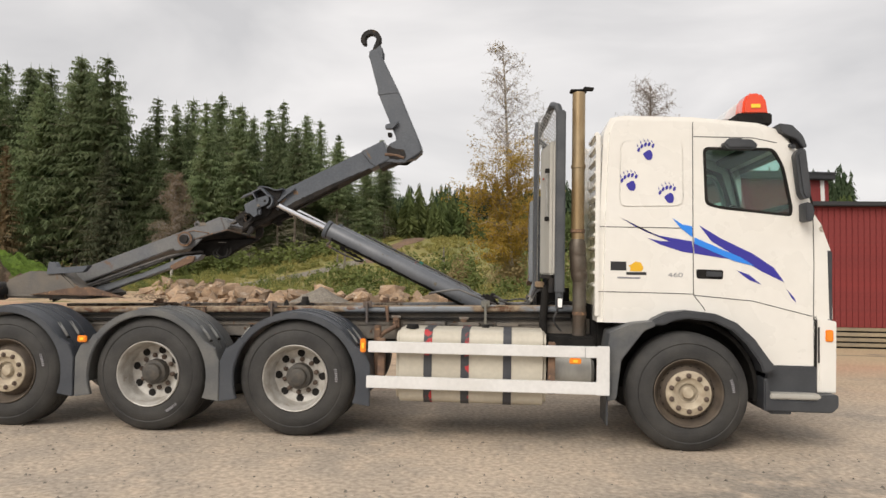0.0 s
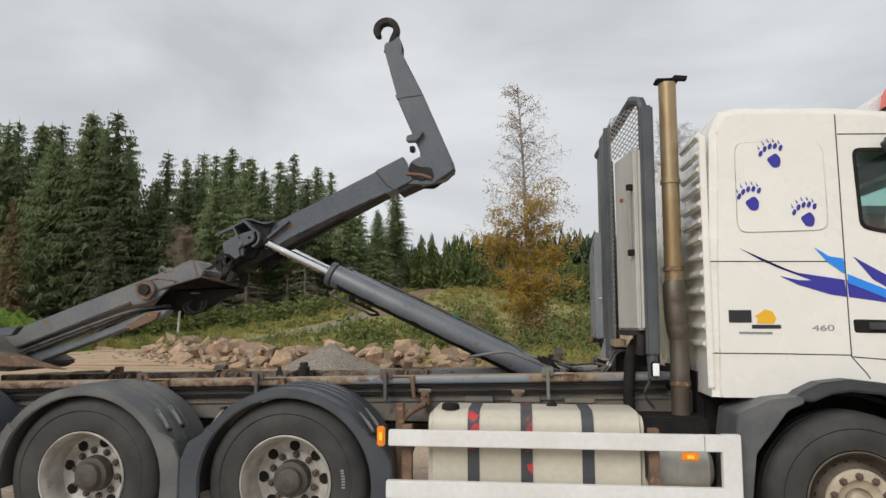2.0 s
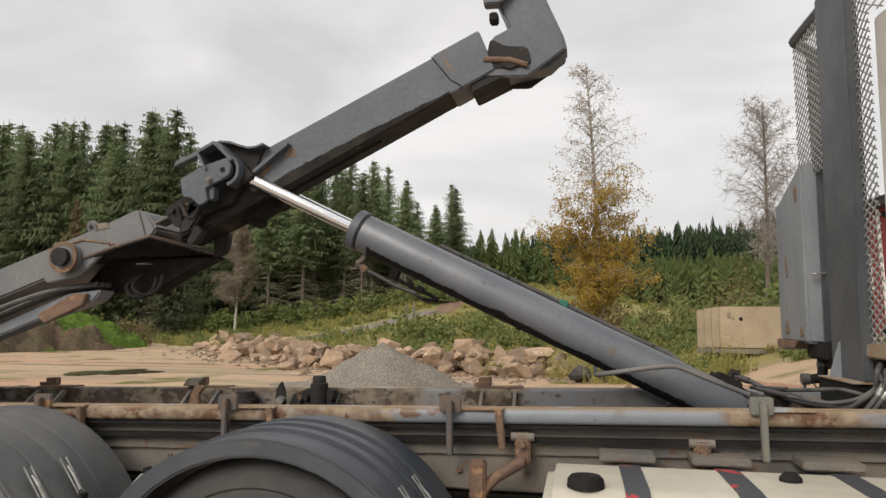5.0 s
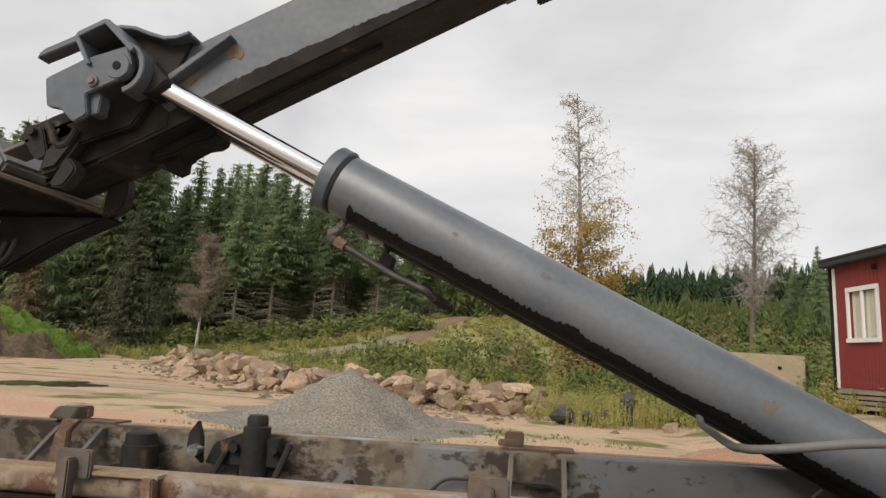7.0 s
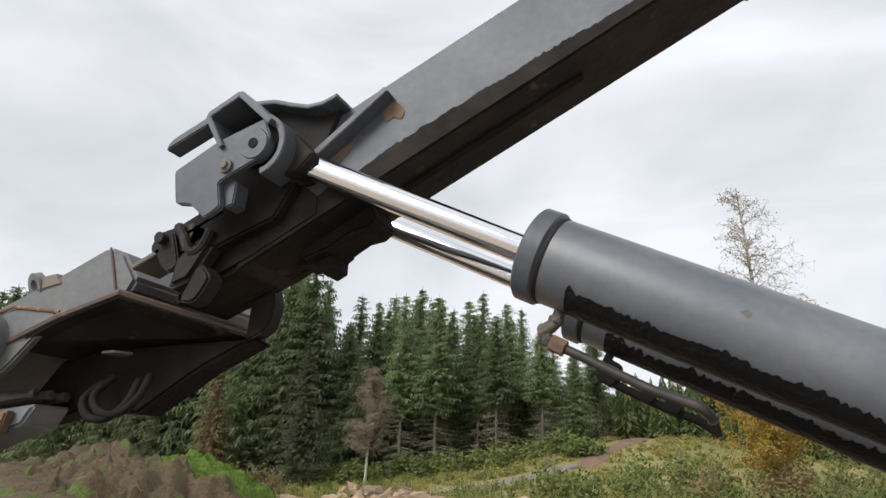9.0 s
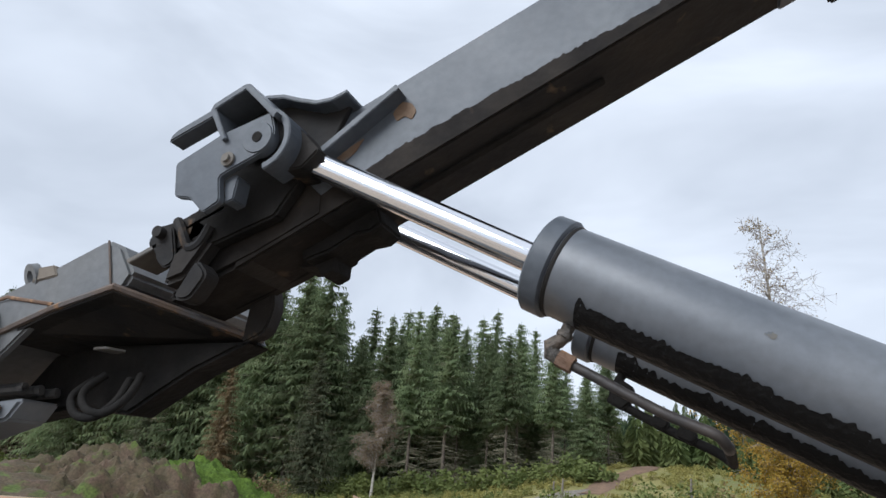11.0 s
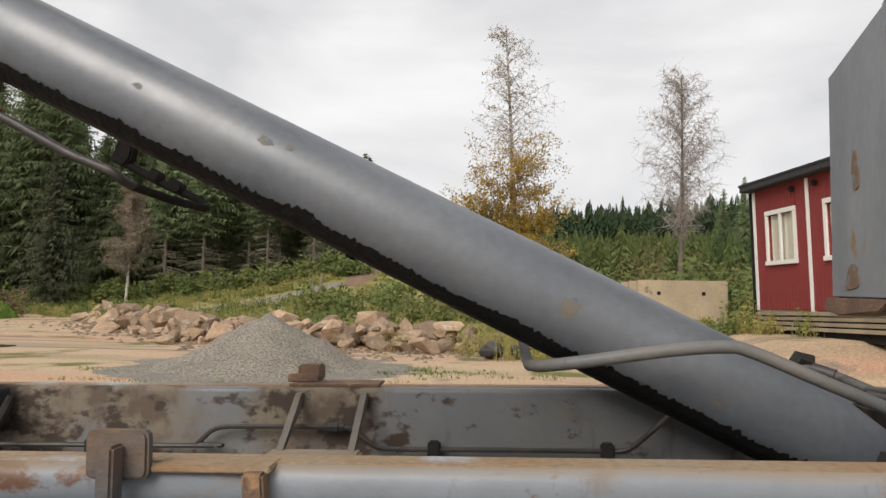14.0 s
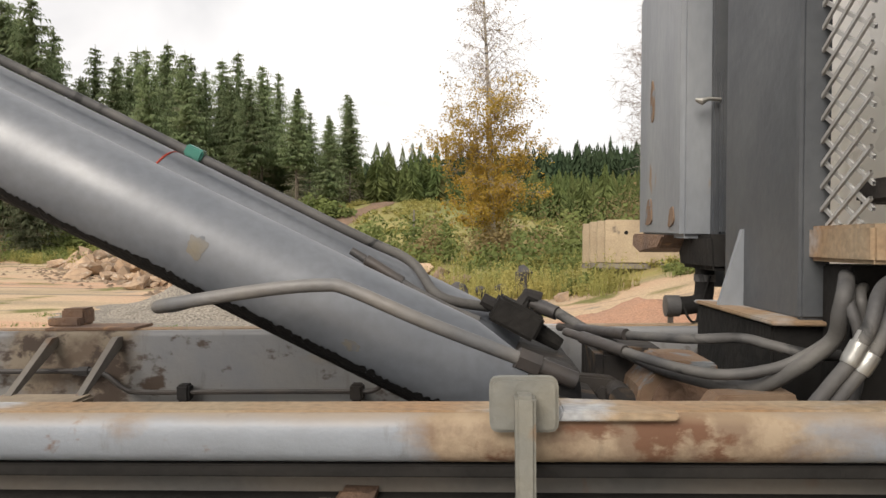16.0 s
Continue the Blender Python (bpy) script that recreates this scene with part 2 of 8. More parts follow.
M_CHROME = material("chrome_rod", (0.86, 0.86, 0.88), 0.14, metal=1.0, fine_amount=0.0, bump=0)
M_RAILTOP = material("bare_rusty_rail_top", (0.33, 0.255, 0.17), 0.7, second=(0.30, 0.16, 0.07), scale=6, amount=0.8, third=(0.40, 0.41, 0.42), third_scale=5, third_at=0.55, third_soft=0.1, fine=90, fine_amount=0.35, bump=0.2, stretch=(0.8, 1, 1))
M_FRAME = material("dirty_chassis_steel", (0.125, 0.118, 0.108), 0.7, second=(0.21, 0.175, 0.135), scale=4, amount=0.8, third=(0.16, 0.09, 0.05), third_scale=7, third_at=0.62, bump=0.2)
M_RUSTY = material("rusted_steel", (0.20, 0.12, 0.075), 0.8, second=(0.10, 0.065, 0.05), scale=14, amount=0.8, third=(0.33, 0.19, 0.10), third_scale=22, third_at=0.6, bump=0.4, bump_scale=80)
M_GUIDE_OLD = material("rust_stained_dark_steel", (0.085, 0.085, 0.09), 0.65, second=(0.16, 0.10, 0.06), scale=8, amount=0.9, third=(0.30, 0.16, 0.07), third_scale=13, third_at=0.6, bump=0.25)
M_PLATE = material("weathered_olive_grey_steel", (0.19, 0.18, 0.145), 0.6, second=(0.13, 0.14, 0.14), scale=9, amount=0.8, third=(0.20, 0.11, 0.05), third_scale=14, third_at=0.64, bump=0.2)
M_TANK = material("cream_fuel_tank", (0.56, 0.52, 0.43), 0.42, second=(0.44, 0.40, 0.325), scale=2.6, amount=0.7, fine=30, fine_amount=0.1, bump=0.03, bump_scale=15)
M_STRAP = material("black_tank_strap", (0.05, 0.052, 0.058), 0.6, third=(0.46, 0.035, 0.04), third_scale=7, third_at=0.57, third_soft=0.03)
M_STRAP_DARK = material("black_strap", (0.05, 0.052, 0.06), 0.6)
M_GUARD = material("white_guard_rail_paint", (0.74, 0.74, 0.73), 0.45, second=(0.62, 0.61, 0.58), scale=3, amount=0.5, fine=30, fine_amount=0.08, bump=0.03)
M_EXHAUST = material("tarnished_exhaust_pipe", (0.33, 0.23, 0.12), 0.42, metal=0.55, second=(0.42, 0.33, 0.21), scale=4, amount=0.8, third=(0.12, 0.07, 0.04), third_scale=7, third_at=0.66, bump=0.04, stretch=(1, 1, 0.5))
M_EXHAUST_DULL = material("burnt_exhaust_muffler", (0.17, 0.15, 0.125), 0.5, metal=0.5, second=(0.10, 0.07, 0.05), scale=5, amount=0.8)
M_OILTANK = material("off_white_oil_tank", (0.50, 0.49, 0.45), 0.45, second=(0.36, 0.34, 0.30), scale=3, amount=0.7, fine=40, fine_amount=0.12, bump=0.04, stretch=(1, 1, 0.35))
M_RACK = material("dark_grey_rack_paint", (0.052, 0.058, 0.066), 0.5, second=(0.10, 0.105, 0.11), scale=4, amount=0.7, third=(0.2, 0.15, 0.09), third_scale=6, third_at=0.72, bump=0.06)
M_VALVEBOX = material("grey_valve_box_paint", (0.17, 0.185, 0.205), 0.45, second=(0.26, 0.275, 0.29), scale=3.5, amount=0.8, third=(0.24, 0.15, 0.08), third_scale=7, third_at=0.70, third_soft=0.05, bump=0.05, stretch=(1, 1, 0.4))
M_MESH = material("zinc_mesh", (0.42, 0.42, 0.41), 0.5, metal=0.2, second=(0.27, 0.25, 0.22), scale=20)
M_HOSE = material("dusty_hose", (0.05, 0.049, 0.05), 0.65, second=(0.13, 0.122, 0.11), scale=9, amount=0.8, third=(0.015, 0.015, 0.015), third_scale=16, third_at=0.58, bump=0.1, bump_scale=150)
M_FITTINGRUST = material("corroded_fitting", (0.12, 0.112, 0.102), 0.6, metal=0.3, second=(0.15, 0.11, 0.08), scale=30, amount=0.9, third=(0.05, 0.045, 0.04), third_scale=40, third_at=0.55, bump=0.4, bump_scale=90)
M_DARKPIPE = material("dark_steel_pipe", (0.035, 0.033, 0.033), 0.5, second=(0.075, 0.06, 0.05), scale=12, amount=0.7)
M_PIPE = material("grey_painted_pipe", (0.11, 0.112, 0.115), 0.5, second=(0.19, 0.17, 0.145), scale=7, amount=0.7)
M_FITTING = material("zinc_fitting", (0.40, 0.40, 0.38), 0.35, metal=0.8, second=(0.2, 0.17, 0.13), scale=15)
M_AMBER = material("amber_reflector", (0.85, 0.25, 0.02), 0.25, fine_amount=0, bump=0)
M_AMBER_SPOT = material("yellow_reflector_core", (0.95, 0.62, 0.05), 0.25, fine_amount=0, bump=0)
M_BEACON = material("red_beacon_lens", (0.75, 0.07, 0.02), 0.15, fine_amount=0, bump=0.03, bump_scale=30, coat=0.5)
M_WHITE_PLASTIC = material("white_plastic", (0.7, 0.7, 0.7), 0.35, bump=0)
M_NAVY = material("navy_decal", (0.035, 0.03, 0.30), 0.35, fine_amount=0.02, bump=0)
M_BLUE = material("bright_blue_decal", (0.02, 0.23, 0.78), 0.35, fine_amount=0.02, bump=0)
M_DECAL_BLACK = material("black_decal", (0.02, 0.02, 0.022), 0.4, fine_amount=0, bump=0)
M_DECAL_GREY = material("grey_decal", (0.28, 0.28, 0.3), 0.3, metal=0.3, fine_amount=0, bump=0)
M_DECAL_YELLOW = material("yellow_decal", (0.75, 0.42, 0.02), 0.4, fine_amount=0, bump=0)
M_SEAT = material("dark_seat_cloth", (0.035, 0.036, 0.042), 0.9)
M_GLASS = glassy("cab_glass", (0.74, 0.90, 0.86))
M_PANE = glassy("window_glass", (0.94, 0.95, 0.95))
M_GREEN = material("green_tape", (0.02, 0.16, 0.12), 0.4, bump=0)
M_RED_TAPE = material("red_ring", (0.35, 0.04, 0.02), 0.5, bump=0)
M_SPRUCE_DARK = material("spruce_needles", (0.185, 0.245, 0.12), 0.75, second=(0.275, 0.315, 0.17), scale=0.7, amount=0.9, fine=6, fine_amount=0.3, bump=0, by_object=0.35, spec=0.2, thin=0.55)
M_SPRUCE_PALE = material("pale_spruce_needles", (0.12, 0.145, 0.078), 0.75, second=(0.17, 0.175, 0.105), scale=0.9, amount=0.9, fine=6, fine_amount=0.3, bump=0, by_object=0.3, spec=0.2, thin=0.3)
M_SPRUCE_BROWN = material("browned_conifer", (0.22, 0.155, 0.085), 0.8, second=(0.14, 0.12, 0.06), scale=0.8, amount=0.8, fine=6, bump=0, spec=0.2, thin=0.3)
M_TRUNK = material("grey_bark", (0.16, 0.13, 0.10), 0.9, second=(0.08, 0.065, 0.05), scale=2, amount=0.8, bump=0.4)
M_BIRCH = material("birch_bark", (0.44, 0.41, 0.36), 0.8, third=(0.05, 0.045, 0.04), third_scale=3, third_at=0.56, bump=0.2, stretch=(1, 1, 2.5))
M_TWIG = material("bare_twig", (0.27, 0.235, 0.21), 0.85, second=(0.34, 0.30, 0.275), scale=1.5, bump=0)
M_LEAF = material("yellow_birch_leaf", (0.50, 0.34, 0.06), 0.7, second=(0.38, 0.235, 0.04), scale=0.6, amount=0.8, fine=5, fine_amount=0.4, bump=0, spec=0.3, thin=0.3)
M_LEAF_BROWN = material("brown_autumn_leaf", (0.26, 0.19, 0.085), 0.7, second=(0.17, 0.15, 0.06), scale=0.6, amount=0.8, fine=5, fine_amount=0.4, bump=0, spec=0.3, thin=0.3)
M_LARCH = material("brown_half_bare_crown", (0.27, 0.205, 0.14), 0.8, second=(0.21, 0.165, 0.11), scale=0.6, amount=0.8, fine=5, bump=0, spec=0.2, thin=0.35)
M_LEAF_PALE = material("pale_birch_leaf", (0.30, 0.235, 0.11), 0.7, second=(0.22, 0.16, 0.07), scale=0.6, amount=0.8, fine=5, bump=0, spec=0.3, thin=0.3)
M_SHRUB = material("green_shrub_leaf", (0.205, 0.235, 0.075), 0.75, second=(0.135, 0.175, 0.055), scale=0.4, amount=0.9, fine=4, fine_amount=0.4, bump=0, spec=0.2, thin=0.3)
M_SHRUB_YELLOW = material("yellow_green_weeds", (0.42, 0.37, 0.12), 0.75, second=(0.25, 0.26, 0.08), scale=0.5, amount=0.8, fine=4, fine_amount=0.4, bump=0, spec=0.2, thin=0.3)
M_YOUNG = material("young_spruce_green", (0.125, 0.18, 0.062), 0.8, second=(0.20, 0.21, 0.075), scale=0.12, amount=0.9, third=(0.10, 0.085, 0.03), third_scale=0.25, third_at=0.62, fine=1.5, fine_amount=0.4, bump=0, spec=0.2, thin=0.3)
M_FARWOOD = material("far_spruce_wood", (0.045, 0.075, 0.040), 0.85, second=(0.075, 0.10, 0.05), scale=0.06, amount=0.8, fine=1.0, fine_amount=0.3, bump=0, spec=0.1, thin=0.3)
M_ROCK = material("pinkish_granite", (0.42, 0.29, 0.185), 0.85, second=(0.24, 0.165, 0.11), scale=1.3, amount=0.9, third=(0.52, 0.44, 0.35), third_scale=2.2, third_at=0.58, third_soft=0.15, fine=18, fine_amount=0.35, bump=0.5, bump_scale=9, by_object=0.42)
M_GRAVEL = material("grey_gravel", (0.34, 0.30, 0.245), 0.95, second=(0.25, 0.22, 0.18), scale=1.2, amount=0.7, fine=26, fine_amount=0.75, bump=0.9, bump_scale=28)
M_SANDPILE = material("red_sand", (0.40, 0.225, 0.145), 0.95, second=(0.32, 0.19, 0.12), scale=2, fine=40, fine_amount=0.4, bump=0.4)
M_EARTHTRACK = material("bare_brown_earth", (0.25, 0.155, 0.095), 0.95, second=(0.16, 0.105, 0.07), scale=0.8, amount=0.8, fine=5, fine_amount=0.4, bump=0.3)
M_EARTH = material("dark_turned_earth", (0.13, 0.085, 0.055), 0.95, second=(0.09, 0.08, 0.035), scale=1.1, amount=0.9, third=(0.11, 0.15, 0.03), third_scale=0.9, third_at=0.55, third_soft=0.1, fine=9, fine_amount=0.5, bump=0.8, bump_scale=6)
M_GRASS = material("bright_grass", (0.16, 0.25, 0.04), 0.85, second=(0.11, 0.18, 0.035), scale=1.2, amount=0.8, fine=8, fine_amount=0.5, bump=0.2, spec=0.2, thin=0.3)
M_CONCRETE = material("weathered_concrete", (0.46, 0.365, 0.245), 0.85, second=(0.36, 0.28, 0.19), scale=1.6, amount=0.8, third=(0.17, 0.14, 0.11), third_scale=3, third_at=0.66, fine=30, fine_amount=0.25, bump=0.25, bump_scale=20)
M_REDWOOD = material("falu_red_boards", (0.23, 0.030, 0.028), 0.75, second=(0.18, 0.025, 0.024), scale=1.5, amount=0.7, fine=20, fine_amount=0.2, bump=0.1)
M_WHITEWOOD = material("white_painted_trim", (0.72, 0.71, 0.68), 0.6, fine=20, fine_amount=0.08, bump=0.05)
M_ROOF = material("black_roof_felt", (0.03, 0.031, 0.034), 0.7, bump=0.1)
M_PLANK = material("grey_tan_planks", (0.36, 0.29, 0.19), 0.8, second=(0.24, 0.2, 0.15), scale=3, amount=0.8, fine=30, fine_amount=0.25, stretch=(1, 0.2, 3), by_object=0.15)
M_DEADWOOD = material("weathered_dead_wood", (0.26, 0.23, 0.19), 0.9, second=(0.14, 0.12, 0.1), scale=5, amount=0.8, bump=0.4)
M_SCRAP = material("charred_scrap", (0.03, 0.03, 0.033), 0.6, second=(0.08, 0.07, 0.06), scale=5, amount=0.8, bump=0.4, bump_scale=12)
M_CURTAIN = material("pale_curtain", (0.80, 0.74, 0.60), 0.9)
M_WATER = material("puddle_water", (0.06, 0.05, 0.04), 0.08, fine_amount=0.0, bump=0.02, bump_scale=4)
M_LAMPLENS = material("work_lamp_lens", (0.9, 0.9, 0.88), 0.15, bump=0, fine_amount=0)
M_DEADTWIG = material("lichen_grey_dead_branches", (0.30, 0.275, 0.20), 0.9, second=(0.20, 0.185, 0.12), scale=0.8, amount=0.8, bump=0, spec=0.1)

# ---- mesh helpers ----
def part(name, bm, mat, parent=None, label="", smooth=False, at=None):
    """Links a bmesh as one mesh object, under a thing or a part when a parent is given."""
    me = bm if isinstance(bm, bpy.types.Mesh) else bpy.data.meshes.new(name)
    if me is not bm:
        bmesh.ops.recalc_face_normals(bm, faces=bm.faces)
        bm.to_mesh(me)
        bm.free()
        if smooth:
            me.polygons.foreach_set("use_smooth", [True] * len(me.polygons))
            me.set_sharp_from_angle(angle=radians(38))
        me.materials.append(mat)
    ob = new(name, me)
    if at is not None:
        ob.matrix_basis = at if isinstance(at, Matrix) else Matrix.Translation(at)
    if parent is not None:
        ob.parent = parent
        if parent.type == "EMPTY":
            ob.matrix_parent_inverse = parent.matrix_basis.inverted()
    return tagged(ob, label) if label else ob


def thing(name, base, label, category, group="", kind=""):
    ob = new(name)
    ob.matrix_basis = Matrix.Translation(base)
    ob.empty_display_size = 0.2
    return tagged(ob, label, category, group, kind)


def bevel(bm, size, segs=2, angle=35):
    edges = [e for e in bm.edges if len(e.link_faces) == 2 and e.calc_face_angle(0) > radians(angle)]
    if edges and size > 0:
        bmesh.ops.bevel(bm, geom=edges, offset=size, segments=segs, affect="EDGES", clamp_overlap=True)
    return bm


def box(x0, x1, y0, y1, z0, z1, r=0.0, bm=None):
    own = bmesh.new()
    bmesh.ops.create_cube(own, size=1, matrix=Matrix.Translation(((x0 + x1) / 2, (y0 + y1) / 2, (z0 + z1) / 2)) @ Matrix.Diagonal((abs(x1 - x0), abs(y1 - y0), abs(z1 - z0), 1)))
    bevel(own, r)
    return joined(bm, own)


def joined(bm, own):
    if bm is None:
        return own
    me = bpy.data.meshes.new("t")
    own.to_mesh(me)
    own.free()
    bm.from_mesh(me)
    bpy.data.meshes.remove(me)
    return bm


def prism(points, a0, a1, r=0.0, bm=None, axis="y", segs=2):
    """A polygon in the plane across the axis, drawn out along it. For y the points are (x, z), for x (y, z), for z (x, y)."""
    own = bmesh.new()

    def put(p, a):
        return {"y": (p[0], a, p[1]), "x": (a, p[0], p[1]), "z": (p[0], p[1], a)}[axis]

    lo, hi = [own.verts.new(put(p, a0)) for p in points], [own.verts.new(put(p, a1)) for p in points]
    own.faces.new(lo)
    own.faces.new(hi[::-1])
    for i in range(len(points)):
        j = (i + 1) % len(points)
        own.faces.new((lo[i], hi[i], hi[j], lo[j]))
    bmesh.ops.recalc_face_normals(own, faces=own.faces)
    bevel(own, r, segs)
    return joined(bm, own)


def tube(points, radius, segs=10, bm=None, caps=True, smooth_steps=0):
    """A round bar or hose along points; radius may be a list."""
    pts = [Vector(p) for p in points]
    if smooth_steps:
        out = []
        for i in range(len(pts) - 1):
            p0, p1, p2, p3 = pts[max(i - 1, 0)], pts[i], pts[i + 1], pts[min(i + 2, len(pts) - 1)]
            for k in range(smooth_steps):
                t = k / smooth_steps
                out.append(0.5 * ((2 * p1) + (p2 - p0) * t + (2 * p0 - 5 * p1 + 4 * p2 - p3) * t * t + (3 * p1 - p0 - 3 * p2 + p3) * t ** 3))
        pts = out + [pts[-1]]
    own = bmesh.new() if bm is None else bm
    rings, side = [], None
    for i, p in enumerate(pts):
        way = (pts[min(i + 1, len(pts) - 1)] - pts[max(i - 1, 0)]).normalized()
        if side is None:
            side = way.orthogonal().normalized()
        side = (side - way * side.dot(way)).normalized()
        up = way.cross(side)
        r = radius[min(i, len(radius) - 1)] if isinstance(radius, (list, tuple)) else radius
        rings.append([own.verts.new(p + r * (math.cos(2 * math.pi * k / segs) * side + math.sin(2 * math.pi * k / segs) * up)) for k in range(segs)])
    for a, b in zip(rings, rings[1:]):
        for k in range(segs):
            own.faces.new((a[k], a[(k + 1) % segs], b[(k + 1) % segs], b[k]))
    if caps:
        own.faces.new(rings[0][::-1])
        own.faces.new(rings[-1])
    return own


def turned(profile, segs=40, bm=None, m=None):
    """A profile of (radius, height along y) turned round the y axis."""
    own = bmesh.new()
    rings = []
    for r, y in profile:
        if r < 1e-5:
            rings.append([own.verts.new((0, y, 0))])
        else:
            rings.append([own.verts.new((r * math.cos(2 * math.pi * k / segs), y, r * math.sin(2 * math.pi * k / segs))) for k in range(segs)])
    for a, b in zip(rings, rings[1:]):
        for k in range(segs):
            j = (k + 1) % segs
            if len(a) == 1 and len(b) == 1:
                continue
            if len(a) == 1:
                own.faces.new((a[0], b[k], b[j]))
            elif len(b) == 1:
                own.faces.new((a[k], a[j], b[0]))
            else:
                own.faces.new((a[k], a[j], b[j], b[k]))
    if m is not None:
        bmesh.ops.transform(own, matrix=m, verts=own.verts)
    return joined(bm, own)


def ring(center, way, r0, r1, length, segs=28):
    """A collar round an axis."""
    turn = Vector(way).to_track_quat("Y", "Z").to_matrix().to_4x4()
    return turned([(r0, 0), (r1, 0), (r1, length), (r0, length), (r0, 0)], segs, m=Matrix.Translation(center) @ turn)


def decal(points, y, mat, parent, name, label=""):
    bm = prism(points, y, y + 0.0025)
    return part(name, bm, mat, parent, label)


def fill_with_hole(outer, holes):
    """A flat (x, z) panel with holes, at y = 0."""
    bm = bmesh.new()
    edges = []
    for loop in [outer, *holes]:
        vs = [bm.verts.new((x, 0, z)) for x, z in loop]
        edges += [bm.edges.new((vs[i], vs[(i + 1) % len(vs)])) for i in range(len(vs))]
    bmesh.ops.triangle_fill(bm, use_beauty=True, use_dissolve=False, edges=edges)
    return bm


def rounded(points, r, n=4):
    """A polygon with rounded corners."""
    out, k = [], len(points)
    for i in range(k):
        p, a, b = Vector(points[i]), Vector(points[i - 1]), Vector(points[(i + 1) % k])
        da, db = (a - p), (b - p)
        c = min(r, da.length * 0.45, db.length * 0.45)
        s, e = p + da.normalized() * c, p + db.normalized() * c
        for j in range(n + 1):
            t = j / n
            q = (1 - t) ** 2 * s + 2 * t * (1 - t) * p + t * t * e
            out.append((q.x, q.y))
    return out

# ---- ground ----
def rise(x, y):
    """Height of the land: a level yard, then a meadow that climbs to a wooded hill."""
    s = 0.58 * x + 0.81 * (y - 16.0)
    far = max(0.0, s - 3.0)
    z = 0.05 * min(far, 45.0) + 0.105 * max(0.0, min(far, 190.0) - 45.0)
    bump = noise.noise((x * 0.05, y * 0.05, 0.0)) * min(1.2, far * 0.03)
    knoll = 3.6 * math.exp(-((x + 10.0) / 13.0) ** 2 - ((y - 62.0) / 15.0) ** 2)
    pad = 0.80 * min(1.0, max(0.0, (x - 0.2) / 3.0)) * min(1.0, max(0.0, (y - 10.5) / 2.5)) * min(1.0, max(0.0, (40.0 - x) / 20.0)) * min(1.0, max(0.0, (30.0 - y) / 10.0))
    return z + bump + knoll + pad


def ground_mesh():
    bm = bmesh.new()
    xs = [-600, -400, -280, -200, -150, -120] + [-100 + 4 * i for i in range(20)] + [-20 + 1.0 * i for i in range(41)] + [24 + 4 * i for i in range(14)] + [85, 110, 150, 220, 320, 600]
    ys = [-600, -300, -120, -60, -30] + [-20 + 1.0 * i for i in range(62)] + [44 + 4 * i for i in range(20)] + [130, 150, 175, 200, 230, 270, 330, 450, 700]
    rows = []
    for y in ys:
        row = []
        for x in xs:
            z = rise(x, y)
            if abs(x) < 40 and y < 45:
                z += 0.012 * noise.noise((x * 0.7, y * 0.7, 3.0)) if math.hypot(x + 3, y) > 7 else 0.0
            row.append(bm.verts.new((x, y, z)))
        rows.append(row)
    for a, b in zip(rows, rows[1:]):
        for i in range(len(xs) - 1):
            bm.faces.new((a[i], a[i + 1], b[i + 1], b[i]))
    return bm


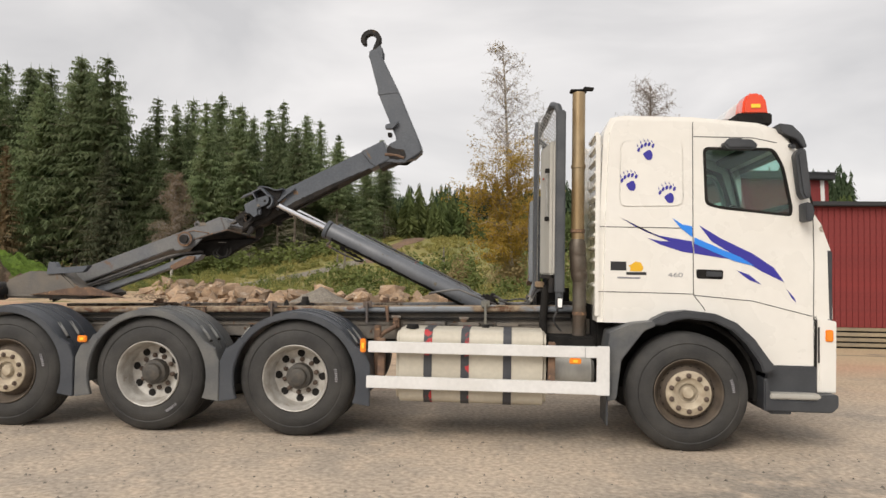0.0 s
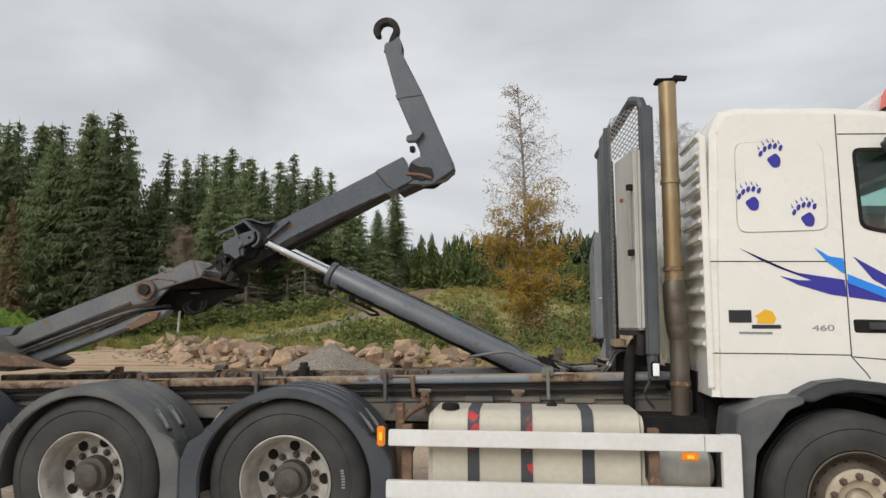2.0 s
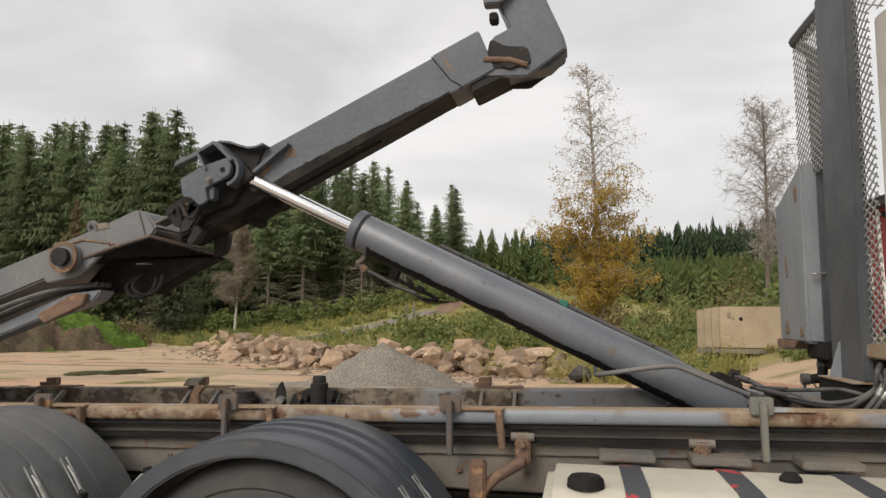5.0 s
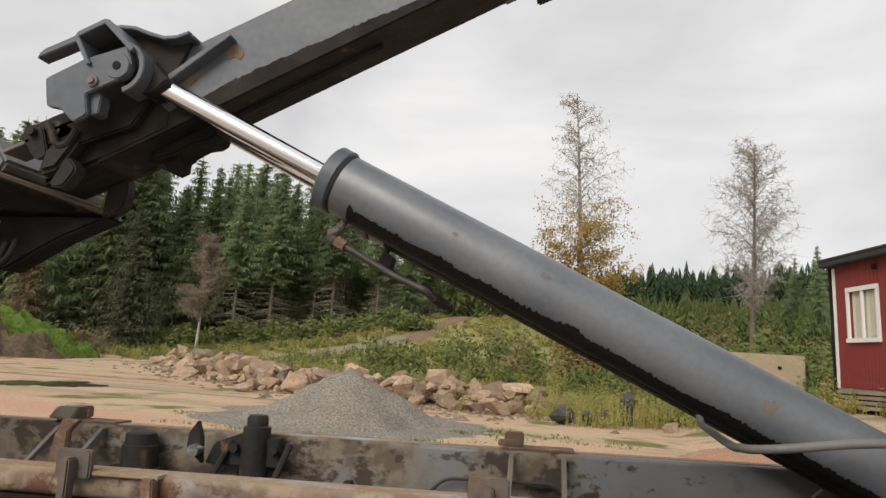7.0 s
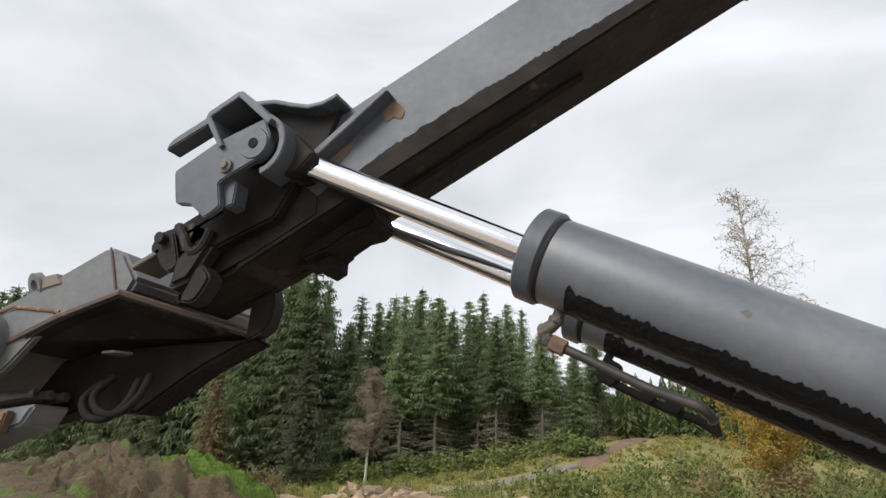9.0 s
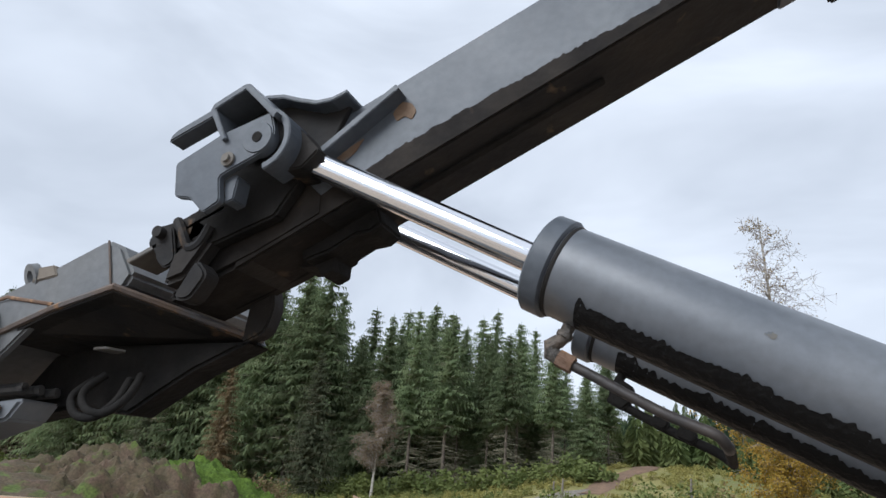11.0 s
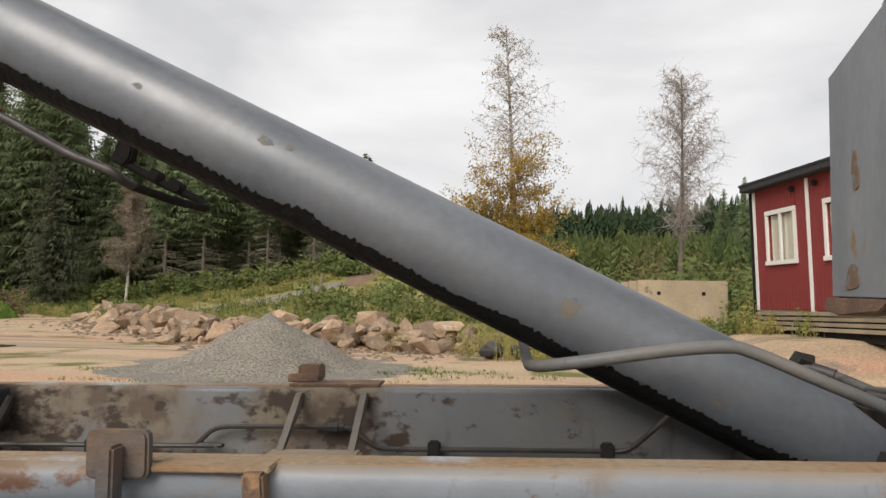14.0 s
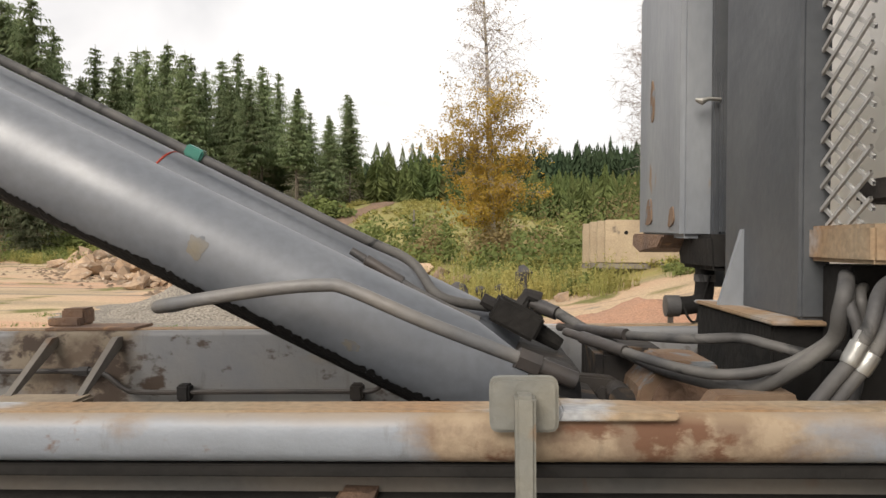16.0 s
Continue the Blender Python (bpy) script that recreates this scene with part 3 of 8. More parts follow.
def ground_material():
    """Packed sand and grey gravel in the yard, meadow beyond, both by place and noise."""
    m = bpy.data.materials.new("yard_and_meadow")
    m.use_nodes = True
    nodes, links = m.node_tree.nodes, m.node_tree.links
    bsdf = nodes["Principled BSDF"]
    co = nodes.new("ShaderNodeTexCoord")

    def grain(size, detail=5.0, stretch=None, distort=0.0):
        n = nodes.new("ShaderNodeTexNoise")
        n.inputs["Scale"].default_value, n.inputs["Detail"].default_value, n.inputs["Distortion"].default_value = size, detail, distort
        if stretch:
            mp = nodes.new("ShaderNodeMapping")
            mp.inputs["Scale"].default_value = stretch[:3]
            mp.inputs["Rotation"].default_value = (0, 0, stretch[3])
            links.new(co.outputs["Object"], mp.inputs["Vector"])
            links.new(mp.outputs["Vector"], n.inputs["Vector"])
        else:
            links.new(co.outputs["Object"], n.inputs["Vector"])
        return n.outputs["Fac"]

    def ramp(v, lo, hi):
        r = nodes.new("ShaderNodeMapRange")
        r.inputs["From Min"].default_value, r.inputs["From Max"].default_value = lo, hi
        links.new(v, r.inputs["Value"])
        return r.outputs["Result"]

    def blend(fac, a, b, kind="MIX"):
        x = nodes.new("ShaderNodeMixRGB")
        x.blend_type = kind
        for sock, v in zip(("Fac", "Color1", "Color2"), (fac, a, b)):
            if isinstance(v, (int, float)):
                x.inputs[sock].default_value = v
            elif isinstance(v, tuple):
                x.inputs[sock].default_value = (*v, 1)
            else:
                links.new(v, x.inputs[sock])
        return x.outputs["Color"]

    def math_node(op, a, b):
        x = nodes.new("ShaderNodeMath")
        x.operation = op
        for i, v in enumerate((a, b)):
            if isinstance(v, (int, float)):
                x.inputs[i].default_value = v
            else:
                links.new(v, x.inputs[i])
        return x.outputs[0]

    sep = nodes.new("ShaderNodeSeparateXYZ")
    links.new(co.outputs["Object"], sep.inputs["Vector"])
    sand = blend(ramp(grain(0.16, 4, (1, 1, 1, 0)), 0.38, 0.62), (0.56, 0.425, 0.27), (0.58, 0.375, 0.25))
    sand = blend(ramp(grain(0.35, 5, (0.35, 1.6, 1, 0.5), 0.5), 0.52, 0.66), sand, (0.40, 0.31, 0.20))
    sand = blend(ramp(grain(0.22, 6, (0.22, 1.5, 1, 0.25), 0.8), 0.53, 0.62), sand, (0.58, 0.35, 0.225))
    sand = blend(ramp(grain(0.55, 7, (0.12, 2.2, 1, 0.15), 0.6), 0.60, 0.66), sand, (0.25, 0.20, 0.145))
    sand = blend(ramp(grain(1.1, 6), 0.60, 0.72), sand, (0.29, 0.24, 0.185))
    grey = blend(ramp(grain(0.8, 6), 0.40, 0.62), (0.60, 0.49, 0.38), (0.44, 0.375, 0.305))
    grey = blend(ramp(grain(0.45, 6, (0.5, 1.4, 1, 0.2), 0.6), 0.56, 0.68), grey, (0.30, 0.265, 0.225))
    grey = blend(ramp(grain(3.5, 4), 0.5, 0.7), grey, (0.62, 0.50, 0.385))
    near = math_node("ADD", sep.outputs["Y"], math_node("MULTIPLY", grain(0.25, 3), 6.0))
    yard = blend(ramp(near, 5.0, 9.0), grey, sand)
    yard = blend(ramp(math_node("MULTIPLY", grain(0.5, 5), ramp(near, 8.0, 16.0)), 0.565, 0.65), yard, (0.17, 0.165, 0.045))
    s = math_node("ADD", math_node("MULTIPLY", sep.outputs["X"], 0.58), math_node("MULTIPLY", math_node("SUBTRACT", sep.outputs["Y"], 16.0), 0.81))
    s = math_node("ADD", s, math_node("MULTIPLY", math_node("SUBTRACT", grain(0.3, 4), 0.5), 6.0))
    meadow = blend(ramp(grain(0.15, 5), 0.36, 0.64), (0.20, 0.215, 0.065), (0.36, 0.30, 0.11))
    meadow = blend(ramp(grain(0.6, 6), 0.55, 0.72), meadow, (0.22, 0.15, 0.08))
    color = blend(ramp(s, 1.0, 3.5), yard, meadow)
    pebble = ramp(grain(22, 4), 0.3, 0.72)
    color = blend(0.45, color, blend(1.0, color, pebble, "MULTIPLY"))
    fleck = ramp(grain(46, 2), 0.64, 0.70)
    color = blend(math_node("MULTIPLY", fleck, 0.5), color, (0.42, 0.36, 0.28))
    links.new(color, bsdf.inputs["Base Color"])
    wet = ramp(grain(0.4, 5, (0.5, 1.2, 1, 0.4)), 0.55, 0.75)
    rr = nodes.new("ShaderNodeMapRange")
    rr.inputs["To Min"].default_value, rr.inputs["To Max"].default_value = 0.95, 0.6
    links.new(wet, rr.inputs["Value"])
    links.new(rr.outputs["Result"], bsdf.inputs["Roughness"])
    bsdf.inputs["Specular IOR Level"].default_value = 0.3
    b = nodes.new("ShaderNodeBump")
    b.inputs["Strength"].default_value, b.inputs["Distance"].default_value = 0.55, 0.03
    links.new(blend(0.5, grain(14, 6), grain(2.2, 5)), b.inputs["Height"])
    links.new(b.outputs["Normal"], bsdf.inputs["Normal"])
    return m


ground = part("ground", ground_mesh(), ground_material(), label="packed sandy yard rising to a rough meadow", smooth=True)
tagged(ground, category="ground", kind="structure")


stone_rnd = random.Random(41)
sv, sf = [], []
for _ in range(1500):
    sx, sy = stone_rnd.uniform(-6.5, 4.0), stone_rnd.uniform(-3.6, 0.2)
    sr = 0.006 + 0.014 * stone_rnd.random() ** 3
    n0, zt = len(sv), sr * stone_rnd.uniform(0.5, 1.0)
    for k in range(5):
        a = 1.2566 * k + stone_rnd.uniform(-0.3, 0.3)
        sv.append((sx + sr * math.cos(a), sy + sr * math.sin(a) * stone_rnd.uniform(0.6, 1.0), -0.002))
    sv.append((sx + sr * 0.2, sy, zt))
    sv.append((sx - sr * 0.3, sy + sr * 0.2, zt * 0.9))
    for k in range(5):
        sf.append((n0 + k, n0 + (k + 1) % 5, n0 + (5 if k in (4, 0, 1) else 6)))
    sf += [(n0 + 2, n0 + 6, n0 + 5), (n0 + 4, n0 + 5, n0 + 6)]
stones_me = bpy.data.meshes.new("loose_stones")
stones_me.from_pydata(sv, [], sf)
stones_me.materials.append(M_GRAVEL)
tagged(part("loose_stones", stones_me, None, label="small loose stones scattered on the packed sand"), category="stones", kind="stuff")


# ---- trees ----
def spruce_mesh(height, spread, seed, mat_needles, bare=0.06, gaps=0.06, core=0.2):
    """A tapered trunk mesh and a crown of drooping, feathered boughs in whorls."""
    rnd = random.Random(seed)
    trunk = tube([(0, 0, -0.3), (0.02, 0, height * 0.5), (0, 0.02, height * 0.985)], [0.0065 * height, 0.0045 * height, 0.01], 7)
    verts, faces = [], []

    def blade(p, q, w, sag):
        way = (q - p)
        side = way.cross(Vector((0, 0, 1)))
        if side.length < 1e-4:
            side = Vector((1, 0, 0))
        side = side.normalized() * w
        n = len(verts)
        verts.extend([p - side, p + side, q])
        faces.append((n, n + 1, n + 2))

    z = height * bare
    while z < height * 0.985:
        f = (z / height - bare) / (1 - bare)
        reach = spread * ((1 - f) ** 0.78) * (0.55 + 0.45 * min(1, f * 5)) + 0.12
        count = max(5, int(6 + 4 * (1 - f)))
        turn = rnd.uniform(0, 6.28)
        for k in range(count):
            if f < 0.7 and rnd.random() < gaps:
                continue
            a = turn + 6.283 * k / count + rnd.uniform(-0.35, 0.35)
            r = reach * rnd.uniform(0.5, 1.15)
            out = Vector((math.cos(a), math.sin(a), 0))
            base = Vector((0, 0, min(height * 0.98, z + rnd.uniform(-0.45, 0.45))))
            tipz = r * (rnd.uniform(-0.42, -0.1) * (1 - f) + 0.30 * f ** 2)
            tip = base + out * r + Vector((0, 0, tipz))
            blade(base, tip, 0.03 * r + 0.04, 0.02 * r)
            side = Vector((-out.y, out.x, 0))
            steps = 9 if r > 1.6 else (7 if r > 1.0 else 4)
            for j in range(1, steps + 1):
                u = (j + rnd.uniform(-0.3, 0.3)) / (steps + 0.3)
                p = base.lerp(tip, u) + Vector((0, 0, 0.05 * r * math.sin(3.14 * u)))
                for sgn in (-1, 1):
                    ln = r * 0.36 * (1.1 - 0.7 * u) * rnd.uniform(0.6, 1.3) + 0.12
                    q = p + (out * rnd.uniform(0.1, 0.6) + side * sgn * rnd.uniform(0.15, 0.85)) * ln + Vector((0, 0, -rnd.uniform(0.35, 1.25) * ln - 0.05))
                    blade(p, q, 0.045 * ln + 0.04, 0.0)
        z += height * rnd.uniform(0.010, 0.017)
    # shaded inner boughs
    rings = []
    for i in range(19):
        f = i / 18
        zz = height * (bare + 0.01 + (0.93 - bare) * f)
        r = core * spread * ((1 - f) ** 0.8) * (0.4 + 0.6 * min(1, f * 4)) + 0.04
        rings.append(len(verts))
        for k in range(9):
            a = 6.283 * k / 9 + i
            rr = r * rnd.uniform(0.45, 1.35)
            verts.append(Vector((rr * math.cos(a), rr * math.sin(a), zz + rnd.uniform(-0.3, 0.3))))
    for a, b in zip(rings, rings[1:]):
        for k in range(9):
            faces.append((a + k, a + (k + 1) % 9, b + (k + 1) % 9, b + k))
    n = len(verts)
    for k in range(5):
        a = 6.283 * k / 5
        verts.extend([Vector((0.05 * math.cos(a), 0.05 * math.sin(a), height * 0.95)), Vector((0.05 * math.cos(a + 1), 0.05 * math.sin(a + 1), height * 0.95)), Vector((0, 0, height * 1.015))])
        faces.append((n, n + 1, n + 2))
        n += 3
    live = (verts, faces)
    verts, faces = [], []
    for _ in range(150):
        f = rnd.random() ** 1.5
        zz, a = height * (0.05 + 0.75 * f), rnd.uniform(0, 6.283)
        r = spread * ((1 - f * 0.8) ** 0.78) * rnd.uniform(0.5, 1.0)
        p = Vector((0, 0, zz))
        q = Vector((r * math.cos(a), r * math.sin(a), zz - r * rnd.uniform(0.05, 0.35)))
        n = len(verts)
        verts.extend([p + Vector((0, 0, 0.03)), p - Vector((0, 0, 0.03)), q])
        faces.append((n, n + 1, n + 2))
        for _ in range(4):
            p2 = p.lerp(q, rnd.uniform(0.3, 0.95))
            q2 = p2 + Vector((rnd.gauss(0, 1), rnd.gauss(0, 1), rnd.gauss(-0.5, 0.4))) * 0.22 * r
            n = len(verts)
            verts.extend([p2 + Vector((0, 0, 0.018)), p2 - Vector((0, 0, 0.018)), q2])
            faces.append((n, n + 1, n + 2))
    dry = bpy.data.meshes.new("dead_branchwork")
    dry.from_pydata([tuple(v) for v in verts], [], faces)
    dry.materials.append(M_DEADTWIG)
    verts, faces = live
    crown = bpy.data.meshes.new("crown")
    crown.from_pydata([tuple(v) for v in verts], [], faces)
    crown.materials.append(mat_needles)
    tm = bpy.data.meshes.new("trunk")
    trunk.to_mesh(tm)
    trunk.free()
    tm.materials.append(M_TRUNK)
    return tm, crown, dry


def tree_thing(name, meshes, at, scale, turn, label, group=""):
    t = thing(name, (0, 0, 0), label, "tree", group)
    part("trunk", meshes[0], None, t)
    part("crown", meshes[1], None, t)
    tagged(part("dead_branchwork", meshes[2], None, t), "bare lichen-grey lower branches", kind="stuff")
    t.matrix_basis = Matrix.Translation(at) @ Matrix.Rotation(turn, 4, "Z") @ Matrix.Diagonal((scale[0], scale[0], scale[1], 1))
    return t


SPRUCES = [spruce_mesh(20, 3.6, 11, M_SPRUCE_DARK), spruce_mesh(20, 3.0, 12, M_SPRUCE_DARK, 0.1), spruce_mesh(20, 4.0, 13, M_SPRUCE_DARK, 0.04, 0.15),
           spruce_mesh(20, 3.3, 14, M_SPRUCE_DARK, 0.16, 0.2), spruce_mesh(20, 2.9, 15, M_SPRUCE_DARK, 0.05, 0.25)]
SPRUCE_HIGH = [spruce_mesh(20, 2.7, 31, M_SPRUCE_DARK, 0.42, 0.2), spruce_mesh(20, 2.4, 32, M_SPRUCE_DARK, 0.34, 0.25)]
SPRUCE_PALE = spruce_mesh(20, 3.3, 21, M_SPRUCE_PALE, 0.05, 0.2)
SPRUCE_THIN = spruce_mesh(20, 2.3, 23, M_SPRUCE_PALE, 0.3, 0.45, 0.15)
SPRUCE_BROWN = spruce_mesh(20, 2.6, 22, M_SPRUCE_BROWN, 0.08, 0.3, 0.25)


def skyline(x):
    """Height of the forest's tops along its edge: tall at one end, falling to a low corner."""
    marks = ((-120, 21.5), (-39.5, 20.9), (-37.2, 17.0), (-27.0, 17.2), (-20.8, 16.2), (-17.8, 14.6), (-16.4, 12.2), (-15.0, 12.2), (-13.9, 13.6), (-12.2, 12.8), (-11.0, 10.0), (50, 10.0))
    for (xa, za), (xb, zb) in zip(marks, marks[1:]):
        if x < xb:
            return za + (zb - za) * (x - xa) / (xb - xa)
    return 10.0


def forest():
    rnd = random.Random(5)
    for row in range(4):
        x = -112.0 + row * 1.3
        while x < -11.8 - 1.4 * row:
            y = 57.5 + row * 4.6 + rnd.uniform(-1.6, 1.6)
            far = (y + 1.0) / 58.0
            top = (skyline((x + 2.5) / far - 2.5) - 1.5) * far + 1.5
            ground_z = rise(x, y)
            h = (top - ground_z) * (rnd.uniform(0.82, 1.0) if rnd.random() < 0.7 else rnd.uniform(1.0, 1.06))
            mesh = rnd.choice(SPRUCE_HIGH if x > -41 and row < 3 and rnd.random() < 0.55 else SPRUCES)
            if row < 1 and rnd.random() < 0.10:
                mesh = SPRUCE_THIN
            tree_thing("spruce", mesh, (x, y, ground_z - 0.1), (h / 20 * rnd.uniform(1.25, 1.75), h / 20), rnd.uniform(0, 6.28),
                       "dark green spruce in the forest edge", "spruces of the forest edge")
            x += rnd.uniform(2.0, 3.9)


forest()
for x, y, h, w, mesh, label in ((-35.7, 50.0, 11.9, 1.45, SPRUCE_PALE, "pale lichen-grey spruce before the forest"),
                                (-46.5, 52.0, 12.6, 1.3, SPRUCE_BROWN, "half-dead brown spruce at the forest edge"),
                                (-59.0, 56.0, 16.5, 1.1, SPRUCE_PALE, "slim pale spruce at the forest edge"),
                                (-66.5, 57.0, 18.0, 1.0, SPRUCE_PALE, "pale green spruce at the forest edge")):
    tree_thing("spruce", mesh, (x, y, rise(x, y) - 0.1), (h / 20 * w, h / 20), 0.7 * x, label, "spruces of the forest edge")


def birch(at, height, spread, seed, leaf_share, label, leaf_mats=(M_LEAF, M_LEAF_PALE), dense=1.0, limbs_n=46, first=0.16, taper=0.55, bark=None, lean=0.0, climb=(0.6, 1.3)):
    """A slender leaning trunk with rising limbs, thin twigs and small leaves."""
    rnd = random.Random(seed)
    t = thing("birch", at, label, "tree")
    trunk_pts = [Vector((0.25 * math.sin(2.2 * k / 8) * 0.6 + lean * k / 8, 0.1 * math.cos(1.7 * k / 8), height * k / 8)) for k in range(9)]
    radii = [0.012 * height * (1 - 0.92 * k / 8) + 0.012 for k in range(9)]
    part("trunk", tube([Vector(at) + p for p in trunk_pts], radii, 9), bark or M_BIRCH, t, smooth=True)
    limbs, twigs = bmesh.new(), []
    for i in range(limbs_n):
        f = first + (0.97 - first) * (i + rnd.random()) / limbs_n
        k = min(7, int(f * 8))
        base = trunk_pts[k].lerp(trunk_pts[k + 1], f * 8 - k)
        a = rnd.uniform(0, 6.283)
        ln = spread * (1 - f) ** taper * rnd.uniform(0.6, 1.1) * (0.55 + 0.45 * min(1, (f - first) * 5)) + 0.3
        pts = [base]
        d = Vector((math.cos(a), math.sin(a), rnd.uniform(*climb))).normalized()
        for j in range(5):
            pts.append(pts[-1] + d * ln / 5)
            d = (d + Vector((rnd.uniform(-0.25, 0.25), rnd.uniform(-0.25, 0.25), -0.14))).normalized()
        tube([Vector(at) + p for p in pts], [0.010 * ln + 0.008, 0.008 * ln + 0.006, 0.008, 0.006, 0.004, 0.003], 4, bm=limbs, caps=False)
        for j in range(1, 6):
            for _ in range(int(5 * dense)):
                q = pts[j] + Vector((rnd.gauss(0, 1), rnd.gauss(0, 1), rnd.gauss(-0.1, 0.8))) * 0.11 * ln
                r = q + Vector((rnd.gauss(0, 1), rnd.gauss(0, 1), rnd.gauss(-0.3, 0.9))) * 0.16 * (0.5 + ln * 0.4)
                twigs.append((pts[j], q, r, f))
    part("branchwork", limbs, M_TWIG, t, "thin grey-brown limbs")
    verts, faces, lv, lf, pv, pf = [], [], [], [], [], []
    for p, q, r, f in twigs:
        for a, b, w in ((p, q, 0.008), (q, r, 0.0055)):
            side = (b - a).cross(Vector((0.3, 1, 0.1))).normalized() * w
            n = len(verts)
            verts.extend([a - side, a + side, b + side * 0.4, b - side * 0.4])
            faces.append((n, n + 1, n + 2, n + 3))
        share = leaf_share(f)
        for _ in range(int(9 * share + rnd.random())):
            c = q.lerp(r, rnd.uniform(-0.3, 1.3)) + Vector((rnd.gauss(0, 1), rnd.gauss(0, 1), rnd.gauss(0, 1))) * 0.10
            u = Vector((rnd.gauss(0, 1), rnd.gauss(0, 1), rnd.gauss(0, 1))).normalized() * rnd.uniform(0.035, 0.065)
            v = u.orthogonal().normalized() * u.length * 0.75
            L, F = (lv, lf) if rnd.random() < share + 0.15 else (pv, pf)
            n = len(L)
            L.extend([c - u, c + v, c + u, c - v])
            F.append((n, n + 1, n + 2, n + 3))
    for name, V, F, mat in (("twig_mass", verts, faces, M_TWIG), ("crown", lv, lf, leaf_mats[0]), ("upper_crown", pv, pf, leaf_mats[1])):
        if F:
            me = bpy.data.meshes.new(name)
            me.from_pydata([tuple(Vector(at) + v) for v in V], [], F)
            me.materials.append(mat)
            part(name, me, None, t)
    return t


birch((-1.4, 31.5, rise(-1.4, 31.5) - 0.05), 13.6, 3.35, 3, lambda f: 2.3 if f < 0.40 else (0.9 if f < 0.52 else 0.06), "tall birch with thinning yellow autumn leaves", dense=1.5, limbs_n=70, first=0.08, lean=-0.75)
birch((5.45, 30.0, rise(5.45, 30.0) - 0.05), 10.5, 2.6, 8, lambda f: 0.0 if f > 0.3 else 0.5, "bare grey birch with a rounded crown", dense=1.9, limbs_n=76, first=0.30, taper=0.36, bark=M_TRUNK, climb=(1.0, 2.0))
birch((-29.8, 50.0, rise(-29.8, 50.0) - 0.05), 8.9, 2.5, 19, lambda f: 0.0 if f < 0.25 else 0.35, "thin half-bare tree with a brown crown before the spruces", leaf_mats=(M_LARCH, M_LARCH), dense=2.0, limbs_n=60, first=0.22, taper=0.6)


# bare earth track up the knoll
def ribbon(pts, half, lift=0.06):
    """A strip laid on the land along a line, with uneven sides."""
    bm = bmesh.new()
    rows = []
    for i, (x, y) in enumerate(pts):
        ring_ = []
        for s in (-1, -0.5, 0, 0.5, 1):
            w = half * (1 + 0.45 * noise.noise((i * 0.9, s * 2, 3.0)))
            X = x + s * w
            ring_.append(bm.verts.new((X, y, rise(X, y) + lift * (1 - abs(s)) + 0.02)))
        rows.append(ring_)
    for a, b in zip(rows, rows[1:]):
        for k in range(4):
            bm.faces.new((a[k], a[k + 1], b[k + 1], b[k]))
    return bm


tagged(part("dirt_track", ribbon([(-13.0 + 0.19 * k + 0.3 * math.sin(k * 0.7), 47.5 + 0.85 * k) for k in range(16)], 1.0), M_EARTHTRACK, smooth=True), "bare brown earth track up the grassy knoll", "track", kind="structure")
tagged(part("gravel_road", ribbon([(-21.0 + 0.56 * k, 37.5 + 0.82 * k) for k in range(15)], 1.3), M_GRAVEL, smooth=True), "narrow grey gravel road along the meadow", "road", kind="structure")


# ---- far hill woods and young trees, beyond counting ----
def small_conifers(name, places, mat, label):
    verts, faces = [], []
    rnd = random.Random(len(places))
    for x, y, h in places:
        z0 = rise(x, y) - 0.1
        w = h * rnd.uniform(0.16, 0.26)
        layers = 8 if y > 140 else 20
        for lay in range(layers):
            u = lay / layers
            zb = z0 + h * (0.04 + 0.90 * u)
            r = w * (1 - u) ** 0.85 + 0.03 * h * 0.3
            cnt = 7 if y > 140 else 14
            off = rnd.uniform(0, 6.28)
            for k in range(cnt):
                a = off + 6.283 * k / cnt + rnd.uniform(-0.3, 0.3)
                rr = r * rnd.uniform(0.55, 1.25)
                spread = 0.30 if y > 140 else 0.085
                zt = zb + h * (0.13 if y > 140 else 0.09)
                n0 = len(verts)
                verts.append((x, y, min(zt, z0 + h)))
                for da in (-spread, spread):
                    verts.append((x + rr * math.cos(a + da), y + rr * math.sin(a + da), zb + rnd.uniform(-0.06, 0.03) * h))
                faces.append((n0, n0 + 1, n0 + 2))
    me = bpy.data.meshes.new(name)
    me.from_pydata(verts, [], faces)
    me.materials.append(mat)
    ob = part(name, me, None)
    return tagged(ob, label, "trees", kind="stuff")


def scatter(seed, count, x0, x1, y0, y1, h0, h1, keep=lambda x, y: True):
    rnd = random.Random(seed)
    out = []
    while len(out) < count:
        x, y = rnd.uniform(x0, x1), rnd.uniform(y0, y1)
        if keep(x, y):
            out.append((x, y, rnd.uniform(h0, h1)))
    return out


small_conifers("far_woods", scatter(1, 2300, -160, 120, 150, 240, 8, 15, lambda x, y: x + 1.5 < 0.47 * (y + 5.6)), M_FARWOOD, "distant dark spruce wood on the ridge")
small_conifers("young_trees", scatter(2, 1500, -40, 110, 62, 150, 2.2, 6.5, lambda x, y: 0.58 * x + 0.81 * (y - 16) > 26 and x > -0.30 * y + 5 and x + 1.5 < 0.47 * (y + 5.6)), M_YOUNG, "young green spruces on the hillside")
for x, y, h in ((21.5, 74, 10), (24.0, 75, 11.5), (22.5, 78, 9), (29, 82, 9)):
    tree_thing("spruce", SPRUCES[0], (x, y, rise(x, y)), (h / 20, h / 20), x, "tall dark spruce standing on the hillside", "spruces on the hillside")


